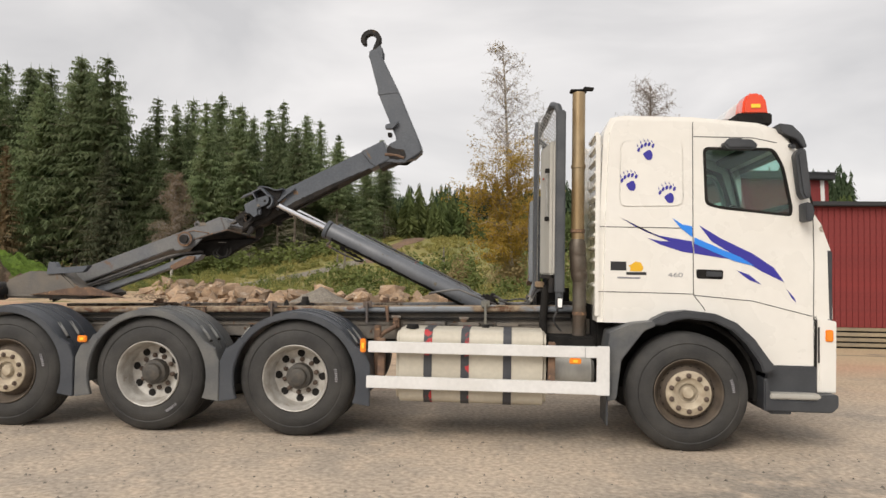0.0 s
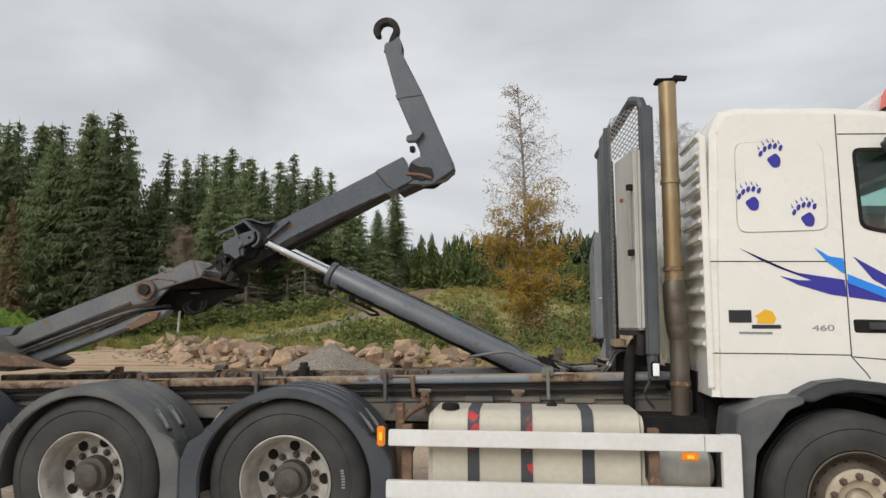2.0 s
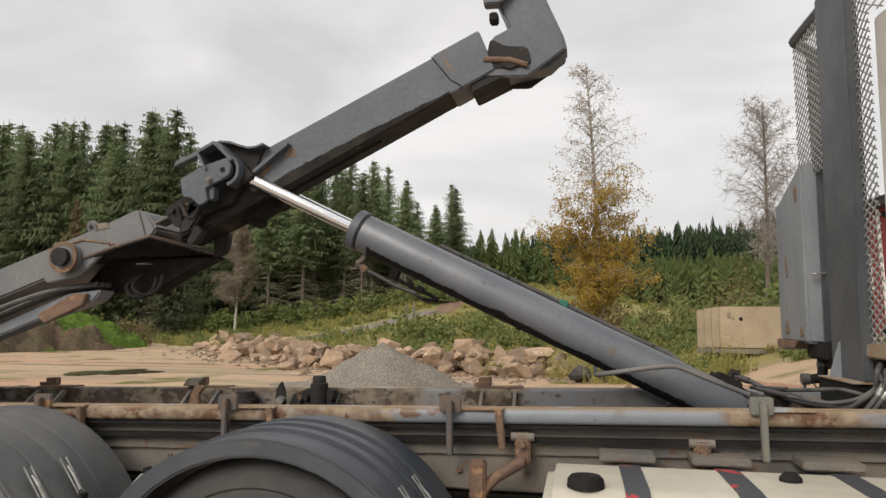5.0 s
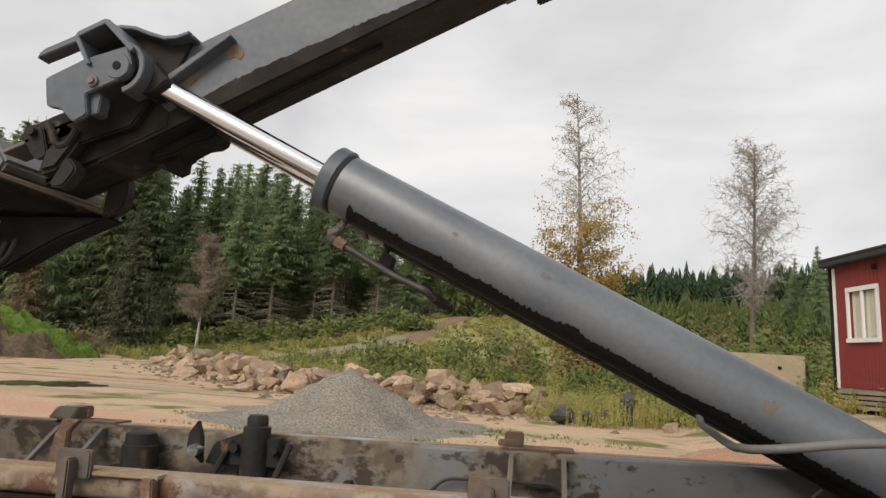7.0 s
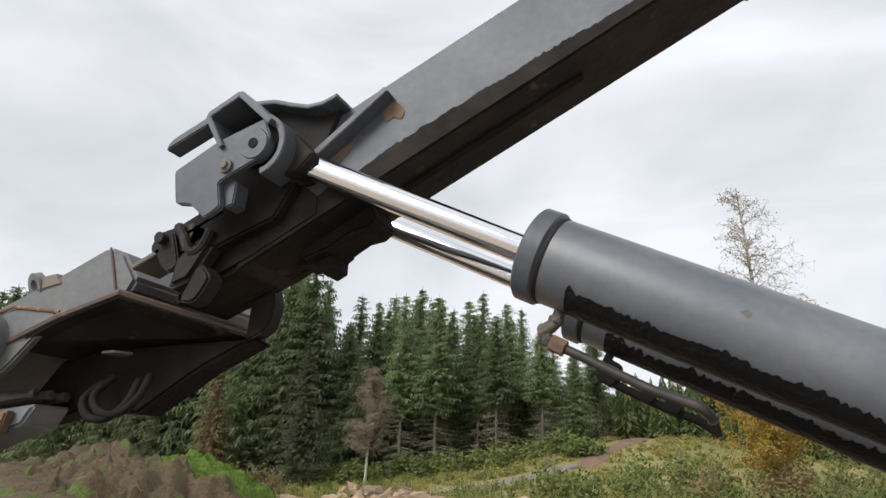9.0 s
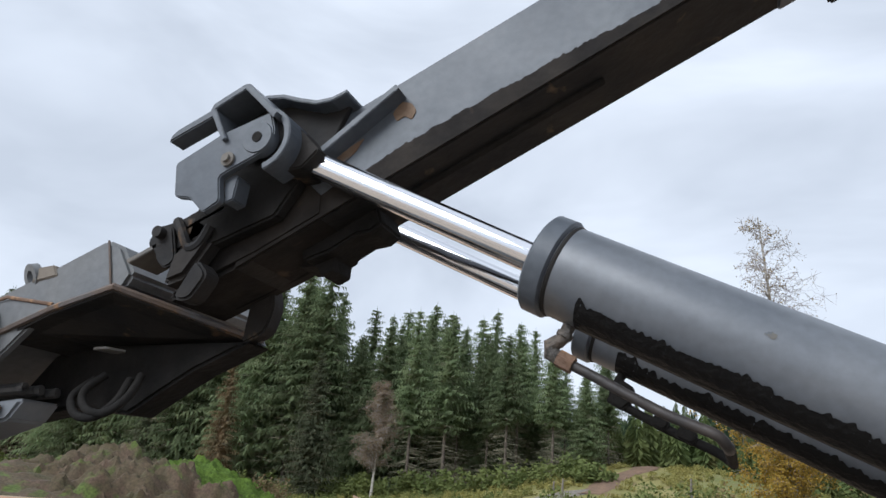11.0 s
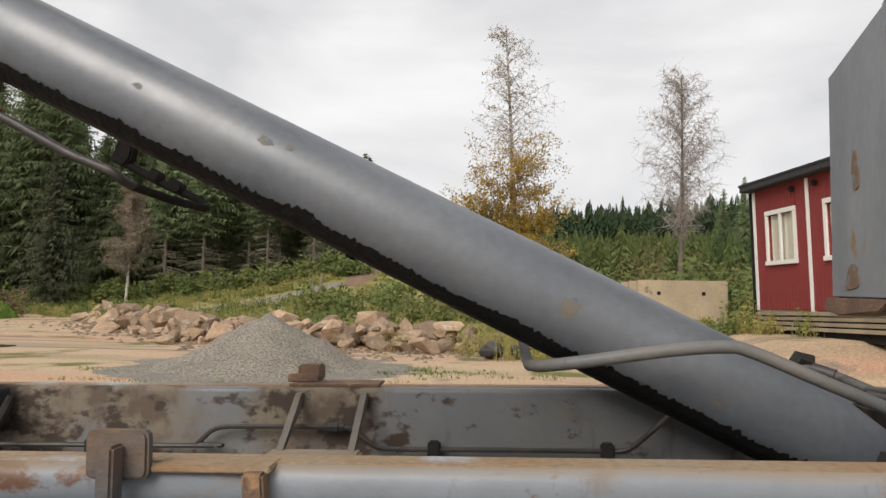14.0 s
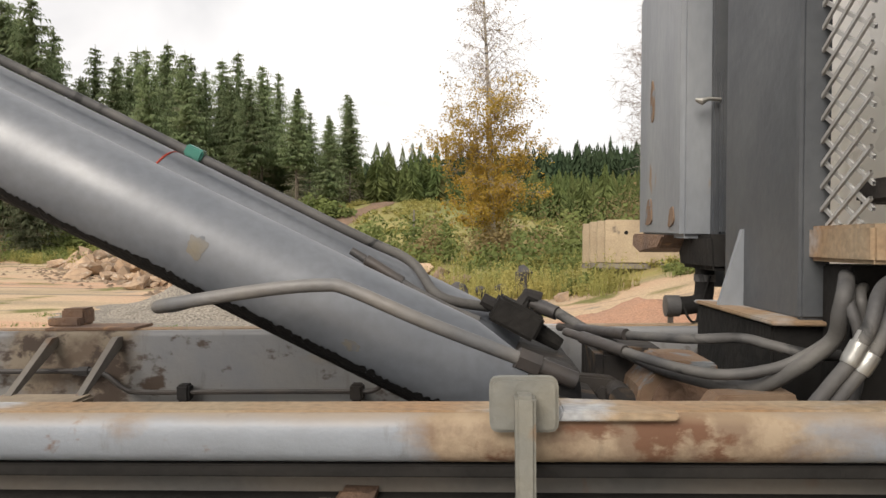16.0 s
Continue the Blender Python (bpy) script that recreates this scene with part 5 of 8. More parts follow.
lp = part("lock_post", tube([(-4.31, 1.56, 0.98), (-4.31, 1.56, 1.075), (-4.31, 1.56, 1.078), (-4.31, 1.56, 1.115), (-4.31, 1.56, 1.12)], [0.062, 0.062, 0.055, 0.052, 0.04], 18), M_DARKSTEEL, truck, "squat dark lock post", smooth=True)
part("post_foot", box(-4.42, -4.22, 1.50, 1.60, 0.975, 1.0, 0.006), M_DARKSTEEL, lp)
wd = part("lock_wedge", prism([(-4.665, 0.985), (-4.60, 0.985), (-4.595, 1.11), (-4.56, 1.15), (-4.62, 1.155), (-4.645, 1.10)], 1.50, 1.53, 0.004), M_RUSTY, truck, "rusty bent stop plate")
part("wedge_top", prism([(-4.755, 1.14), (-4.66, 1.14), (-4.63, 1.185), (-4.72, 1.185)], 1.60, 1.66, 0.005), M_FRAME, wd)
# hydraulic line on the far beam
part("brake_pipe", tube([(-4.6, 1.587, 0.979), (-3.17, 1.587, 0.982), (-3.12, 1.590, 0.989), (-3.07, 1.592, 1.026), (-2.98, 1.592, 1.032), (-2.76, 1.592, 1.032), (-2.71, 1.592, 1.024), (-2.66, 1.590, 0.989), (-2.60, 1.587, 0.980), (-2.3, 1.587, 0.981), (-2.05, 1.587, 0.981)], 0.0065, 8, smooth_steps=5), M_DARKPIPE, truck, "thin grey hydraulic pipe", smooth=True)
part("pipe_union", tube([(-2.79, 1.591, 1.032), (-2.775, 1.591, 1.032), (-2.774, 1.591, 1.032), (-2.75, 1.591, 1.032), (-2.749, 1.591, 1.032), (-2.735, 1.591, 1.032)], [0.010, 0.010, 0.013, 0.013, 0.010, 0.010], 6), M_DARKPIPE, truck, "hex pipe union")
part("pipe_tail", tube([(-2.06, 1.585, 0.981), (-2.02, 1.575, 0.99), (-1.96, 1.54, 1.05), (-1.93, 1.52, 1.085)], 0.0065, 8, smooth_steps=4), M_DARKPIPE, truck, smooth=True)
for x in (-2.504, -2.072, -3.4):
    part("pipe_clip", box(x - 0.016, x + 0.016, 1.572, 1.607, 0.958, 1.0, 0.005), M_DARKSTEEL, truck)

# underbody details seen over the tank
for x in (-2.58, -1.92):
    h = part("pump_bracket", box(x - 0.03, x + 0.03, 0.715, 0.80, 0.94, 1.06, 0.008), M_RUSTY, truck)
    part("bracket_ear", tube([(x - 0.045, 0.73, 1.045), (x + 0.045, 0.73, 1.045)], 0.016, 10), M_FRAME, h)
    for dz in (0.965, 1.02):
        part("bolt", tube([(x, 0.69, dz), (x, 0.72, dz)], 0.013, 6), M_RUSTY, h)
part("hand_lever", tube([(-2.58, 0.70, 0.955), (-2.68, 0.66, 0.90), (-2.74, 0.62, 0.84)], 0.022, 10), M_RUSTY, truck, smooth=True)
part("bracket_post", box(-2.77, -2.71, 0.60, 0.66, 0.45, 0.97, 0.008), M_RUSTY, truck)

# fuel tank
tank_sec = rounded([(0.08, 0.335), (0.08, 0.985), (0.66, 0.985), (0.66, 0.335)], 0.13, 6)
fuel_tank = part("fuel_tank", prism(tank_sec, -2.475, -1.165, 0.03, axis="x", segs=3), M_TANK, truck, "cream-white fuel tank with black straps", smooth=True)
for x, mat in ((-2.193, M_STRAP), (-1.868, M_STRAP), (-1.50, M_STRAP_DARK)):
    outer = rounded([(0.075, 0.330), (0.075, 0.990), (0.665, 0.990), (0.665, 0.330)], 0.134, 6)
    part("tank_strap", prism(outer, x - 0.036, x + 0.036, axis="x"), mat, fuel_tank, "black tank strap with worn red paint" if mat is M_STRAP else "black tank strap", smooth=True)
    part("strap_bracket", box(x - 0.10, x + 0.10, 0.64, 0.80, 0.98, 1.01, 0.005), M_FRAME, fuel_tank)
part("tank_cap", turned([(0, 0.035), (0.045, 0.035), (0.055, 0.025), (0.058, 0.0)], 20, m=Matrix.Translation((-2.345, 0.20, 0.983)) @ Matrix.Rotation(radians(90), 4, "X")), M_BLACK, fuel_tank, "black tank cap", smooth=True)
part("tank_sender", turned([(0, 0.03), (0.02, 0.03), (0.035, 0.012), (0.035, 0.0)], 14, m=Matrix.Translation((-1.7, 0.42, 0.983)) @ Matrix.Rotation(radians(90), 4, "X")), M_BLACK, fuel_tank)

# side guard
guard = part("side_guard", box(-2.705, -0.645, -0.02, 0.03, 0.782, 0.876, 0.004), M_GUARD, truck, "white aluminium side guard of two rails")
part("guard_rail", box(-2.718, -0.645, -0.021, 0.031, 0.474, 0.576, 0.004), M_GUARD, guard)
part("guard_end", box(-0.745, -0.640, -0.023, 0.033, 0.470, 0.880, 0.004), M_GUARD, guard)
part("guard_joint", box(-0.846, -0.842, -0.0225, 0.0, 0.783, 0.875), M_DECAL_GREY, guard)
for x in (-2.6, -1.12):
    part("guard_post", box(x - 0.03, x + 0.03, 0.033, 0.10, 0.46, 0.90, 0.004), M_RUSTY, guard)
# air tank and clutter behind the guard
part("air_tank", tube([(-1.12, 0.30, 0.63), (-1.09, 0.30, 0.63), (-0.77, 0.30, 0.63), (-0.74, 0.30, 0.63)], [0.09, 0.125, 0.125, 0.09], 20), M_OILTANK, truck, "off-white air tank", smooth=True)
part("battery_box", box(-1.13, -0.72, 0.36, 0.76, 0.60, 0.92, 0.01), M_BLACK, truck)
part("engine_block", box(-0.72, 0.9, 0.62, 1.78, 0.45, 1.25, 0.05), M_BLACK, truck)
part("gearbox", box(-1.6, -0.7, 0.95, 1.45, 0.42, 0.9, 0.06), M_BLACK, truck)

# exhaust stack
EX = (-0.858, 0.60)
exhaust = part("exhaust_pipe", tube([(EX[0] + 0.02, EX[1], 0.80), (EX[0] + 0.02, EX[1], 1.40), (EX[0], EX[1], 1.9), (EX[0] + 0.0, EX[1], 3.17)], 0.060, 22), M_EXHAUST, truck, "tarnished brown vertical exhaust pipe", smooth=True)
part("muffler", tube([(EX[0] + 0.02, EX[1], 1.40), (EX[0] + 0.02, EX[1], 1.44), (EX[0] + 0.015, EX[1], 1.48), (EX[0] + 0.01, EX[1], 1.50), (EX[0] + 0.01, EX[1], 1.52), (EX[0] + 0.005, EX[1], 1.62), (EX[0], EX[1], 1.64), (EX[0], EX[1], 1.66), (EX[0], EX[1], 1.76), (EX[0], EX[1], 1.80)], [0.062, 0.075, 0.078, 0.072, 0.078, 0.078, 0.072, 0.076, 0.076, 0.062], 22), M_EXHAUST_DULL, exhaust, "burnt grey exhaust sleeve", smooth=True)
for z in (2.46, 1.86, 1.10):
    part("pipe_clamp", ring((EX[0] + (0.02 if z < 1.4 else 0), EX[1], z), (0, 0, 1), 0.058, 0.068, 0.03), M_RUSTY if z < 2 else M_EXHAUST, exhaust, smooth=True)
part("rain_cap", box(EX[0] - 0.085, EX[0] + 0.075, EX[1] - 0.06, EX[1] + 0.06, 3.175, 3.192, 0.006), M_BLACK, exhaust, "black rain flap")
part("cap_hinge", prism([(EX[0] + 0.02, 3.19), (EX[0] + 0.13, 3.185), (EX[0] + 0.14, 3.215), (EX[0] + 0.05, 3.225)], EX[1] - 0.02, EX[1] + 0.02, 0.004), M_BLACK, exhaust)
part("lower_sleeve", tube([(EX[0] + 0.02, EX[1], 0.80), (EX[0] + 0.02, EX[1], 1.41)], 0.0625, 22), M_EXHAUST_DULL, exhaust, "burnt dark lower exhaust sleeve", smooth=True)
part("intake_hose", tube([(-1.10, 0.70, 1.40), (-1.14, 0.69, 1.33), (-1.155, 0.69, 1.20), (-1.165, 0.69, 1.05), (-1.16, 0.70, 0.90)], 0.038, 14, smooth_steps=4), M_BLACK, truck, "thick black suction hose", smooth=True)
part("lower_pipe", tube([(EX[0] + 0.02, EX[1], 0.85), (EX[0] + 0.02, EX[1], 0.62), (EX[0] - 0.1, EX[1] + 0.1, 0.5)], 0.06, 16, smooth_steps=4), M_EXHAUST_DULL, exhaust, smooth=True)

# headboard rack with mesh
rack = part("headboard", tube([(-1.03, 0.50, 1.16), (-1.03, 0.50, 2.90), (-1.06, 0.52, 3.0), (-1.10, 0.60, 3.03), (-1.20, 1.90, 2.95), (-1.10, 1.96, 2.90), (-1.08, 1.97, 1.25)], 0.036, 8), M_RACK, truck, "dark grey headboard frame with steel mesh")
part("rack_post", box(-1.075, -0.985, 0.455, 0.545, 1.30, 2.96, 0.014), M_RACK, rack)
part("centre_plate", prism([(-1.235, 1.06), (-1.205, 1.06), (-1.215, 1.43), (-1.245, 1.43)], 1.245, 2.97, 0.006, axis="z"), M_RACK, rack, "broad dark grey upright plate")
part("centre_edge", box(-1.25, -1.20, 1.05, 1.075, 1.25, 2.97, 0.006), M_RACK, rack)
part("centre_foot", box(-1.30, -1.165, 1.03, 1.46, 1.243, 1.250, 0.002), M_RAILTOP, rack, "tan rusty foot plate")
part("foot_block", box(-1.292, -0.90, 1.05, 1.46, 1.06, 1.243, 0.004), M_BLACK, rack, "black block under the headboard")
for y in (1.33,):
    part("foot_gusset", prism([(-1.29, 1.25), (-1.225, 1.25), (-1.23, 1.40), (-1.245, 1.40)], y - 0.008, y + 0.008), M_VALVEBOX, rack)


def mesh_panel(y0, y1, z0, z1, rack_x):
    """Expanded metal: two families of slanted strands."""
    bm = bmesh.new()
    step = 0.036

    def strand(ya, za, yb, zb, off):
        a, b = Vector((rack_x(ya) + off, ya, za)), Vector((rack_x(yb) + off, yb, zb))
        d = (b - a).normalized()
        n1 = Vector((1, 0, 0)) * 0.0022
        n2 = d.cross(Vector((1, 0, 0))).normalized() * 0.0030
        vs = [bm.verts.new(p) for p in (a - n1 - n2, a + n1 - n2, a + n1 + n2, a - n1 + n2, b - n1 - n2, b + n1 - n2, b + n1 + n2, b - n1 + n2)]
        for q in ((0, 1, 5, 4), (1, 2, 6, 5), (2, 3, 7, 6), (3, 0, 4, 7)):
            bm.faces.new([vs[i] for i in q])

    slope = 0.55
    for sgn in (1, -1):
        c = z0 - slope * (y1 - y0) if sgn > 0 else z0
        top = z1 if sgn > 0 else z1 + slope * (y1 - y0)
        while c < top:
            ya, za, yb, zb = y0, c, y1, c + sgn * slope * (y1 - y0)
            lo, hi = 0.0, 1.0
            for za_, zb_, lim, up in ((za, zb, z0, False), (za, zb, z1, True)):
                d = zb_ - za_
                t = (lim - za_) / d
                if (d > 0) == up:
                    hi = min(hi, t)
                else:
                    lo = max(lo, t)
            if hi - lo > 0.01:
                strand(ya + (yb - ya) * lo, za + (zb - za) * lo, ya + (yb - ya) * hi, za + (zb - za) * hi, 0.002 * sgn)
            c += step
    return bm


part("mesh_panel", mesh_panel(0.90, 1.06, 1.40, 2.98, lambda y: -1.215), M_MESH, rack, "expanded steel mesh")
part("mesh_panel", mesh_panel(0.53, 0.90, 2.68, 2.99, lambda y: -1.07 - 0.39 * (y - 0.53)), M_MESH, rack, "expanded steel mesh")
part("mesh_panel", mesh_panel(1.44, 1.93, 2.20, 2.92, lambda y: -1.215 + 0.02 * (y - 1.44)), M_MESH, rack, "expanded steel mesh")
part("mesh_sill", box(-1.235, -1.15, 0.86, 1.06, 1.345, 1.40, 0.006), M_RAILTOP, rack, "pale scuffed lower bar")

# oil tank behind the headboard
oil_tank = part("oil_tank", prism([(-1.125, 0.50), (-1.195, 0.95), (-1.12, 1.03), (-0.98, 1.03), (-1.0, 0.60), (-1.09, 0.50)], 1.46, 2.66, 0.014, axis="z"), M_OILTANK, truck, "off-white hydraulic oil tank with a sight glass")
part("tank_hump", prism([(0.62, 2.65), (0.95, 2.65), (0.90, 2.70), (0.66, 2.70)], -1.12, -1.02, 0.012, axis="x"), M_OILTANK, oil_tank)
part("sight_glass", box(-1.163, -1.146, 0.535, 0.552, 1.985, 2.385, 0.003), M_FITTING, oil_tank, "long metal sight glass")
for z in (1.965, 2.40):
    part("glass_fitting", box(-1.172, -1.125, 0.525, 0.562, z - 0.02, z + 0.02, 0.004), M_BLACK, oil_tank)
part("badge", prism([(0.74, 2.345), (0.82, 2.352), (0.82, 2.366), (0.74, 2.362)], -1.180, -1.171, axis="x"), M_RED_TAPE, oil_tank, "faded red maker's badge")
part("tank_foot", box(-1.20, -0.99, 0.56, 1.02, 1.425, 1.46, 0.006), M_DARKSTEEL, oil_tank)
for y in (0.56, 0.72):
    part("tank_port", tube([(-1.10, y, 1.30), (-1.10, y, 1.43)], 0.028, 12), M_DARKSTEEL, oil_tank)

# valve box on the far side of the headboard
vbox = part("valve_box", prism([(1.70, 1.375), (2.18, 1.385), (2.18, 2.115), (1.70, 2.27)], -1.222, -1.10, 0.012, axis="x"), M_VALVEBOX, truck, "dented grey steel valve box with rust spots")
part("box_lid", box(-1.150, -1.10, 1.676, 1.702, 1.38, 2.30, 0.004), M_RACK, vbox)
part("box_latch_bar", box(-1.140, -1.105, 1.655, 1.676, 1.385, 1.785, 0.006), M_RACK, vbox)
part("wing_nut", tube([(-1.200, 1.66, 1.712), (-1.185, 1.66, 1.707), (-1.17, 1.66, 1.714), (-1.14, 1.66, 1.712)], [0.004, 0.009, 0.005, 0.005], 8), M_FITTING, vbox, "small wing nut")
for ring_pts, w in (([(1.98, 1.70), (2.02, 1.69), (2.035, 1.80), (2.01, 1.87), (1.975, 1.80)], 0.0), ([(1.76, 2.10), (1.80, 2.05), (1.83, 2.13), (1.80, 2.20), (1.77, 2.17)], 0.0), ([(1.74, 1.41), (1.83, 1.39), (1.80, 1.46), (1.76, 1.47)], 0.0), ([(1.98, 1.41), (2.10, 1.40), (2.06, 1.50), (2.0, 1.51)], 0.0)):
    part("dent_patch", prism([(p[0] * 0.75 + 0.25 * sum(q[0] for q in ring_pts) / len(ring_pts), p[1] * 0.75 + 0.25 * sum(q[1] for q in ring_pts) / len(ring_pts)) for p in rounded(ring_pts, 0.03)], -1.2255, -1.2215, axis="x"), M_RUSTDENT, vbox, "rusty torn dent")
part("box_base", prism([(1.86, 1.350), (2.10, 1.335), (2.19, 1.352), (2.18, 1.392), (1.80, 1.384)], -1.240, -1.12, 0.004, axis="x"), M_RUSTY, vbox, "torn rusty lower edge")
part("box_valve", prism([(1.58, 1.30), (1.84, 1.30), (1.86, 1.345), (1.80, 1.385), (1.60, 1.385)], -1.185, -1.09, 0.01, axis="x"), M_BLACK, vbox, "greasy valve body under the box")
part("box_leg", tube([(-1.10, 1.92, 1.10), (-1.10, 1.92, 1.40)], 0.016, 14), M_DARKSTEEL, vbox, smooth=True)
part("thin_pipe", tube([(-1.10, 1.62, 1.32), (-1.105, 1.62, 1.24), (-1.12, 1.63, 1.19), (-1.16, 1.64, 1.17)], 0.007, 8, smooth_steps=4), M_BLACK, vbox, smooth=True)
# work lamp
lamp = part("work_lamp", box(-1.055, -1.005, 0.40, 0.46, 1.175, 1.275, 0.01), M_BLACK, truck, "small black work lamp with a clear lens")
part("lamp_lens", box(-1.05, -1.01, 0.392, 0.399, 1.185, 1.265, 0.003), M_LAMPLENS, lamp, "bright clear lens")

# ---- hook arm and cylinders ----
ARM_Y0, ARM_Y1 = 1.045, 1.25


def arm_piece(name, pts, y0, y1, mat, label="", r=0.012, parent=None):
    return part(name, prism(pts, y0, y1, r), mat, parent or truck, label)


def boom_top(x):
    return 2.398 + 0.488 * (x + 3.67)


def boom_low(x):
    return 2.160 + 0.512 * (x + 3.67)


# sliding boom box with the upright hook jib
boom = arm_piece("boom", [(-4.10, boom_low(-4.10)), (-2.76, boom_low(-2.76)), (-2.86, boom_top(-2.86)), (-4.02, boom_top(-4.02))], ARM_Y0, ARM_Y1, M_ARM, "grey painted steel boom of the hook arm", 0.010)
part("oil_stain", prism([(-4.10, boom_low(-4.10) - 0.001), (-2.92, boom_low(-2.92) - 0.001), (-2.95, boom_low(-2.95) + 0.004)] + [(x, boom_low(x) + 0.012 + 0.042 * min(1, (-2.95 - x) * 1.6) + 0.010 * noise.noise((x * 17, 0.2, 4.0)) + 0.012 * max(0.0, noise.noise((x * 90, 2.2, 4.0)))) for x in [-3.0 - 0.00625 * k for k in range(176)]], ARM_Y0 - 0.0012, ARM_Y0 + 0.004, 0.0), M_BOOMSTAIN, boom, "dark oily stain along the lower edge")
# Underside colour holds both the oil and the poor light below the boom.
part("boom_underside", prism([(-4.10, boom_low(-4.10) - 0.003), (-2.93, boom_low(-2.93) - 0.003), (-2.93, boom_low(-2.93) + 0.004), (-4.10, boom_low(-4.10) + 0.004)], ARM_Y0 + 0.008, ARM_Y1 - 0.004, 0.001), M_DARKSTEEL, boom, "oil-stained underside with its shade put into the colour")
part("wear_strip", box(-0.30, 0.30, -0.012, 0.012, -0.006, 0.0, 0.002), M_BLACK, boom, at=Matrix.Translation((-3.55, 1.14, boom_low(-3.55) - 0.004)) @ Matrix.Rotation(-0.473, 4, "Y"))
part("boom_end_band", prism([(-2.93, boom_low(-2.93) - 0.008), (-2.72, boom_low(-2.72) - 0.008), (-2.80, boom_top(-2.80) + 0.008), (-3.02, boom_top(-3.02) + 0.008)], ARM_Y0 - 0.005, ARM_Y1 + 0.005, 0.006), M_ARM, boom)
part("boom_shoe", prism([(-2.83, boom_low(-2.83) - 0.055), (-2.66, boom_low(-2.66) - 0.065), (-2.645, boom_low(-2.66) - 0.03), (-2.665, boom_low(-2.66)), (-2.84, boom_low(-2.84))], ARM_Y0 + 0.01, ARM_Y1 + 0.02, 0.006), M_DARKSTEEL, boom)
part("seam", tube([(-3.02, ARM_Y0 - 0.006, boom_top(-3.02)), (-2.93, ARM_Y0 - 0.007, 2.60), (-2.88, ARM_Y0 - 0.007, 2.57), (-2.875, ARM_Y0 - 0.007, 2.55)], 0.003, 6), M_DARKSTEEL, boom)


def J(pts):
    return [(x + 0.025, 2.66 + 0.98 * (z - 2.735)) for x, z in pts]


jib = arm_piece("hook_jib", J([(-2.80, 2.60), (-2.50, 2.66), (-2.42, 2.735), (-2.435, 2.80), (-2.675, 3.37), (-2.87, 3.77), (-2.90, 3.82), (-2.99, 3.82), (-2.995, 3.76), (-2.87, 3.30), (-2.69, 2.87), (-2.72, 2.81), (-2.79, 2.77)]), 0.80, 0.94, M_ARM, "tapering grey hook jib", 0.012)
part("jib_band", prism(J([(-2.886, 3.335), (-2.68, 3.355), (-2.715, 3.40), (-2.90, 3.365)]), 0.794, 0.946, 0.003), M_ARM, jib)
# The far cheek takes a darker steel than the near one.
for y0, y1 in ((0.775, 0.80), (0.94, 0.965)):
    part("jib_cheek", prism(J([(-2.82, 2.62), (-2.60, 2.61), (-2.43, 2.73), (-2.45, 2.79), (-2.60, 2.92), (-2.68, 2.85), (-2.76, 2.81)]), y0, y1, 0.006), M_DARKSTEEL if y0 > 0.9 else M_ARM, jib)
part("jib_pocket", prism(rounded(J([(-2.80, 2.66), (-2.66, 2.65), (-2.58, 2.67), (-2.60, 2.75), (-2.70, 2.76), (-2.77, 2.80)]), 0.02), 0.768, 0.778, 0.002), M_DARKSTEEL, jib, "flat dark patch at the hinge recess")
part("pocket_rib", tube([(x, 0.765, z) for x, z in J([(-2.80, 2.70), (-2.68, 2.69), (-2.60, 2.66)])], 0.014, 8), M_RUSTY, jib)
part("jib_catch", prism(J([(-2.80, 2.965), (-2.72, 2.965), (-2.665, 3.03), (-2.67, 3.05), (-2.80, 3.01)]), 0.75, 0.82, 0.006), M_ARM, jib)
part("jib_catch_lower", prism(J([(-2.775, 2.885), (-2.735, 2.885), (-2.735, 2.93), (-2.775, 2.93)]), 0.765, 0.83, 0.006), M_BLACK, jib)
part("pivot_lump", tube([(x, y, z) for (x, z), y in zip(J([(-2.68, 2.69)] * 2), (0.76, 0.98))], 0.042, 18), M_DARKSTEEL, jib, smooth=True)
HC = (-2.985, 3.945)
outer = [(HC[0] + 0.108 * math.cos(radians(a)), HC[1] + 0.108 * math.sin(radians(a))) for a in range(-35, 216, 14)]
inner = [(HC[0] + 0.002 + 0.055 * math.cos(radians(a)), HC[1] - 0.004 + 0.055 * math.sin(radians(a))) for a in range(216, -40, -14)]
part("hook", prism(J([(-2.985, 3.77), (-2.87, 3.77), (-2.862, 3.83)] + outer + [(-3.055, 3.88), (-3.035, 3.885)] + inner + [(-2.955, 3.87)]), 0.835, 0.91, 0.008), M_DARKSTEEL, jib, "worn dark steel hook")
for y0 in (0.815, 0.907):
    part("hook_web", prism(J([(-3.0, 3.74), (-2.85, 3.74), (-2.85, 3.80), (-2.875, 3.88), (-2.93, 3.83), (-2.985, 3.82)]), y0, y0 + 0.023, 0.005), M_ARM, jib)

# rear frame: folded lower arm behind the pivot
lower = arm_piece("tipping_frame", [(-6.30, 1.20), (-6.05, 1.28), (-5.20, 1.60), (-4.89, 1.715), (-4.70, 1.80), (-4.547, 1.846), (-4.365, 1.905), (-4.345, 1.94), (-4.40, 2.015), (-4.446, 2.032), (-4.475, 2.030), (-4.66, 1.955), (-5.457, 1.660), (-5.872, 1.505), (-6.25, 1.365)], 0.79, 1.30, M_LOWER, "worn grey tipping frame of the hook arm", 0.010)
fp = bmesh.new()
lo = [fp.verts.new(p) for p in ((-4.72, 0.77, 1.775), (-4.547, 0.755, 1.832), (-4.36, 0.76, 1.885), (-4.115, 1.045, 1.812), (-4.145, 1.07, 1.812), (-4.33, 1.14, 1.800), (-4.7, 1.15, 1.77))]
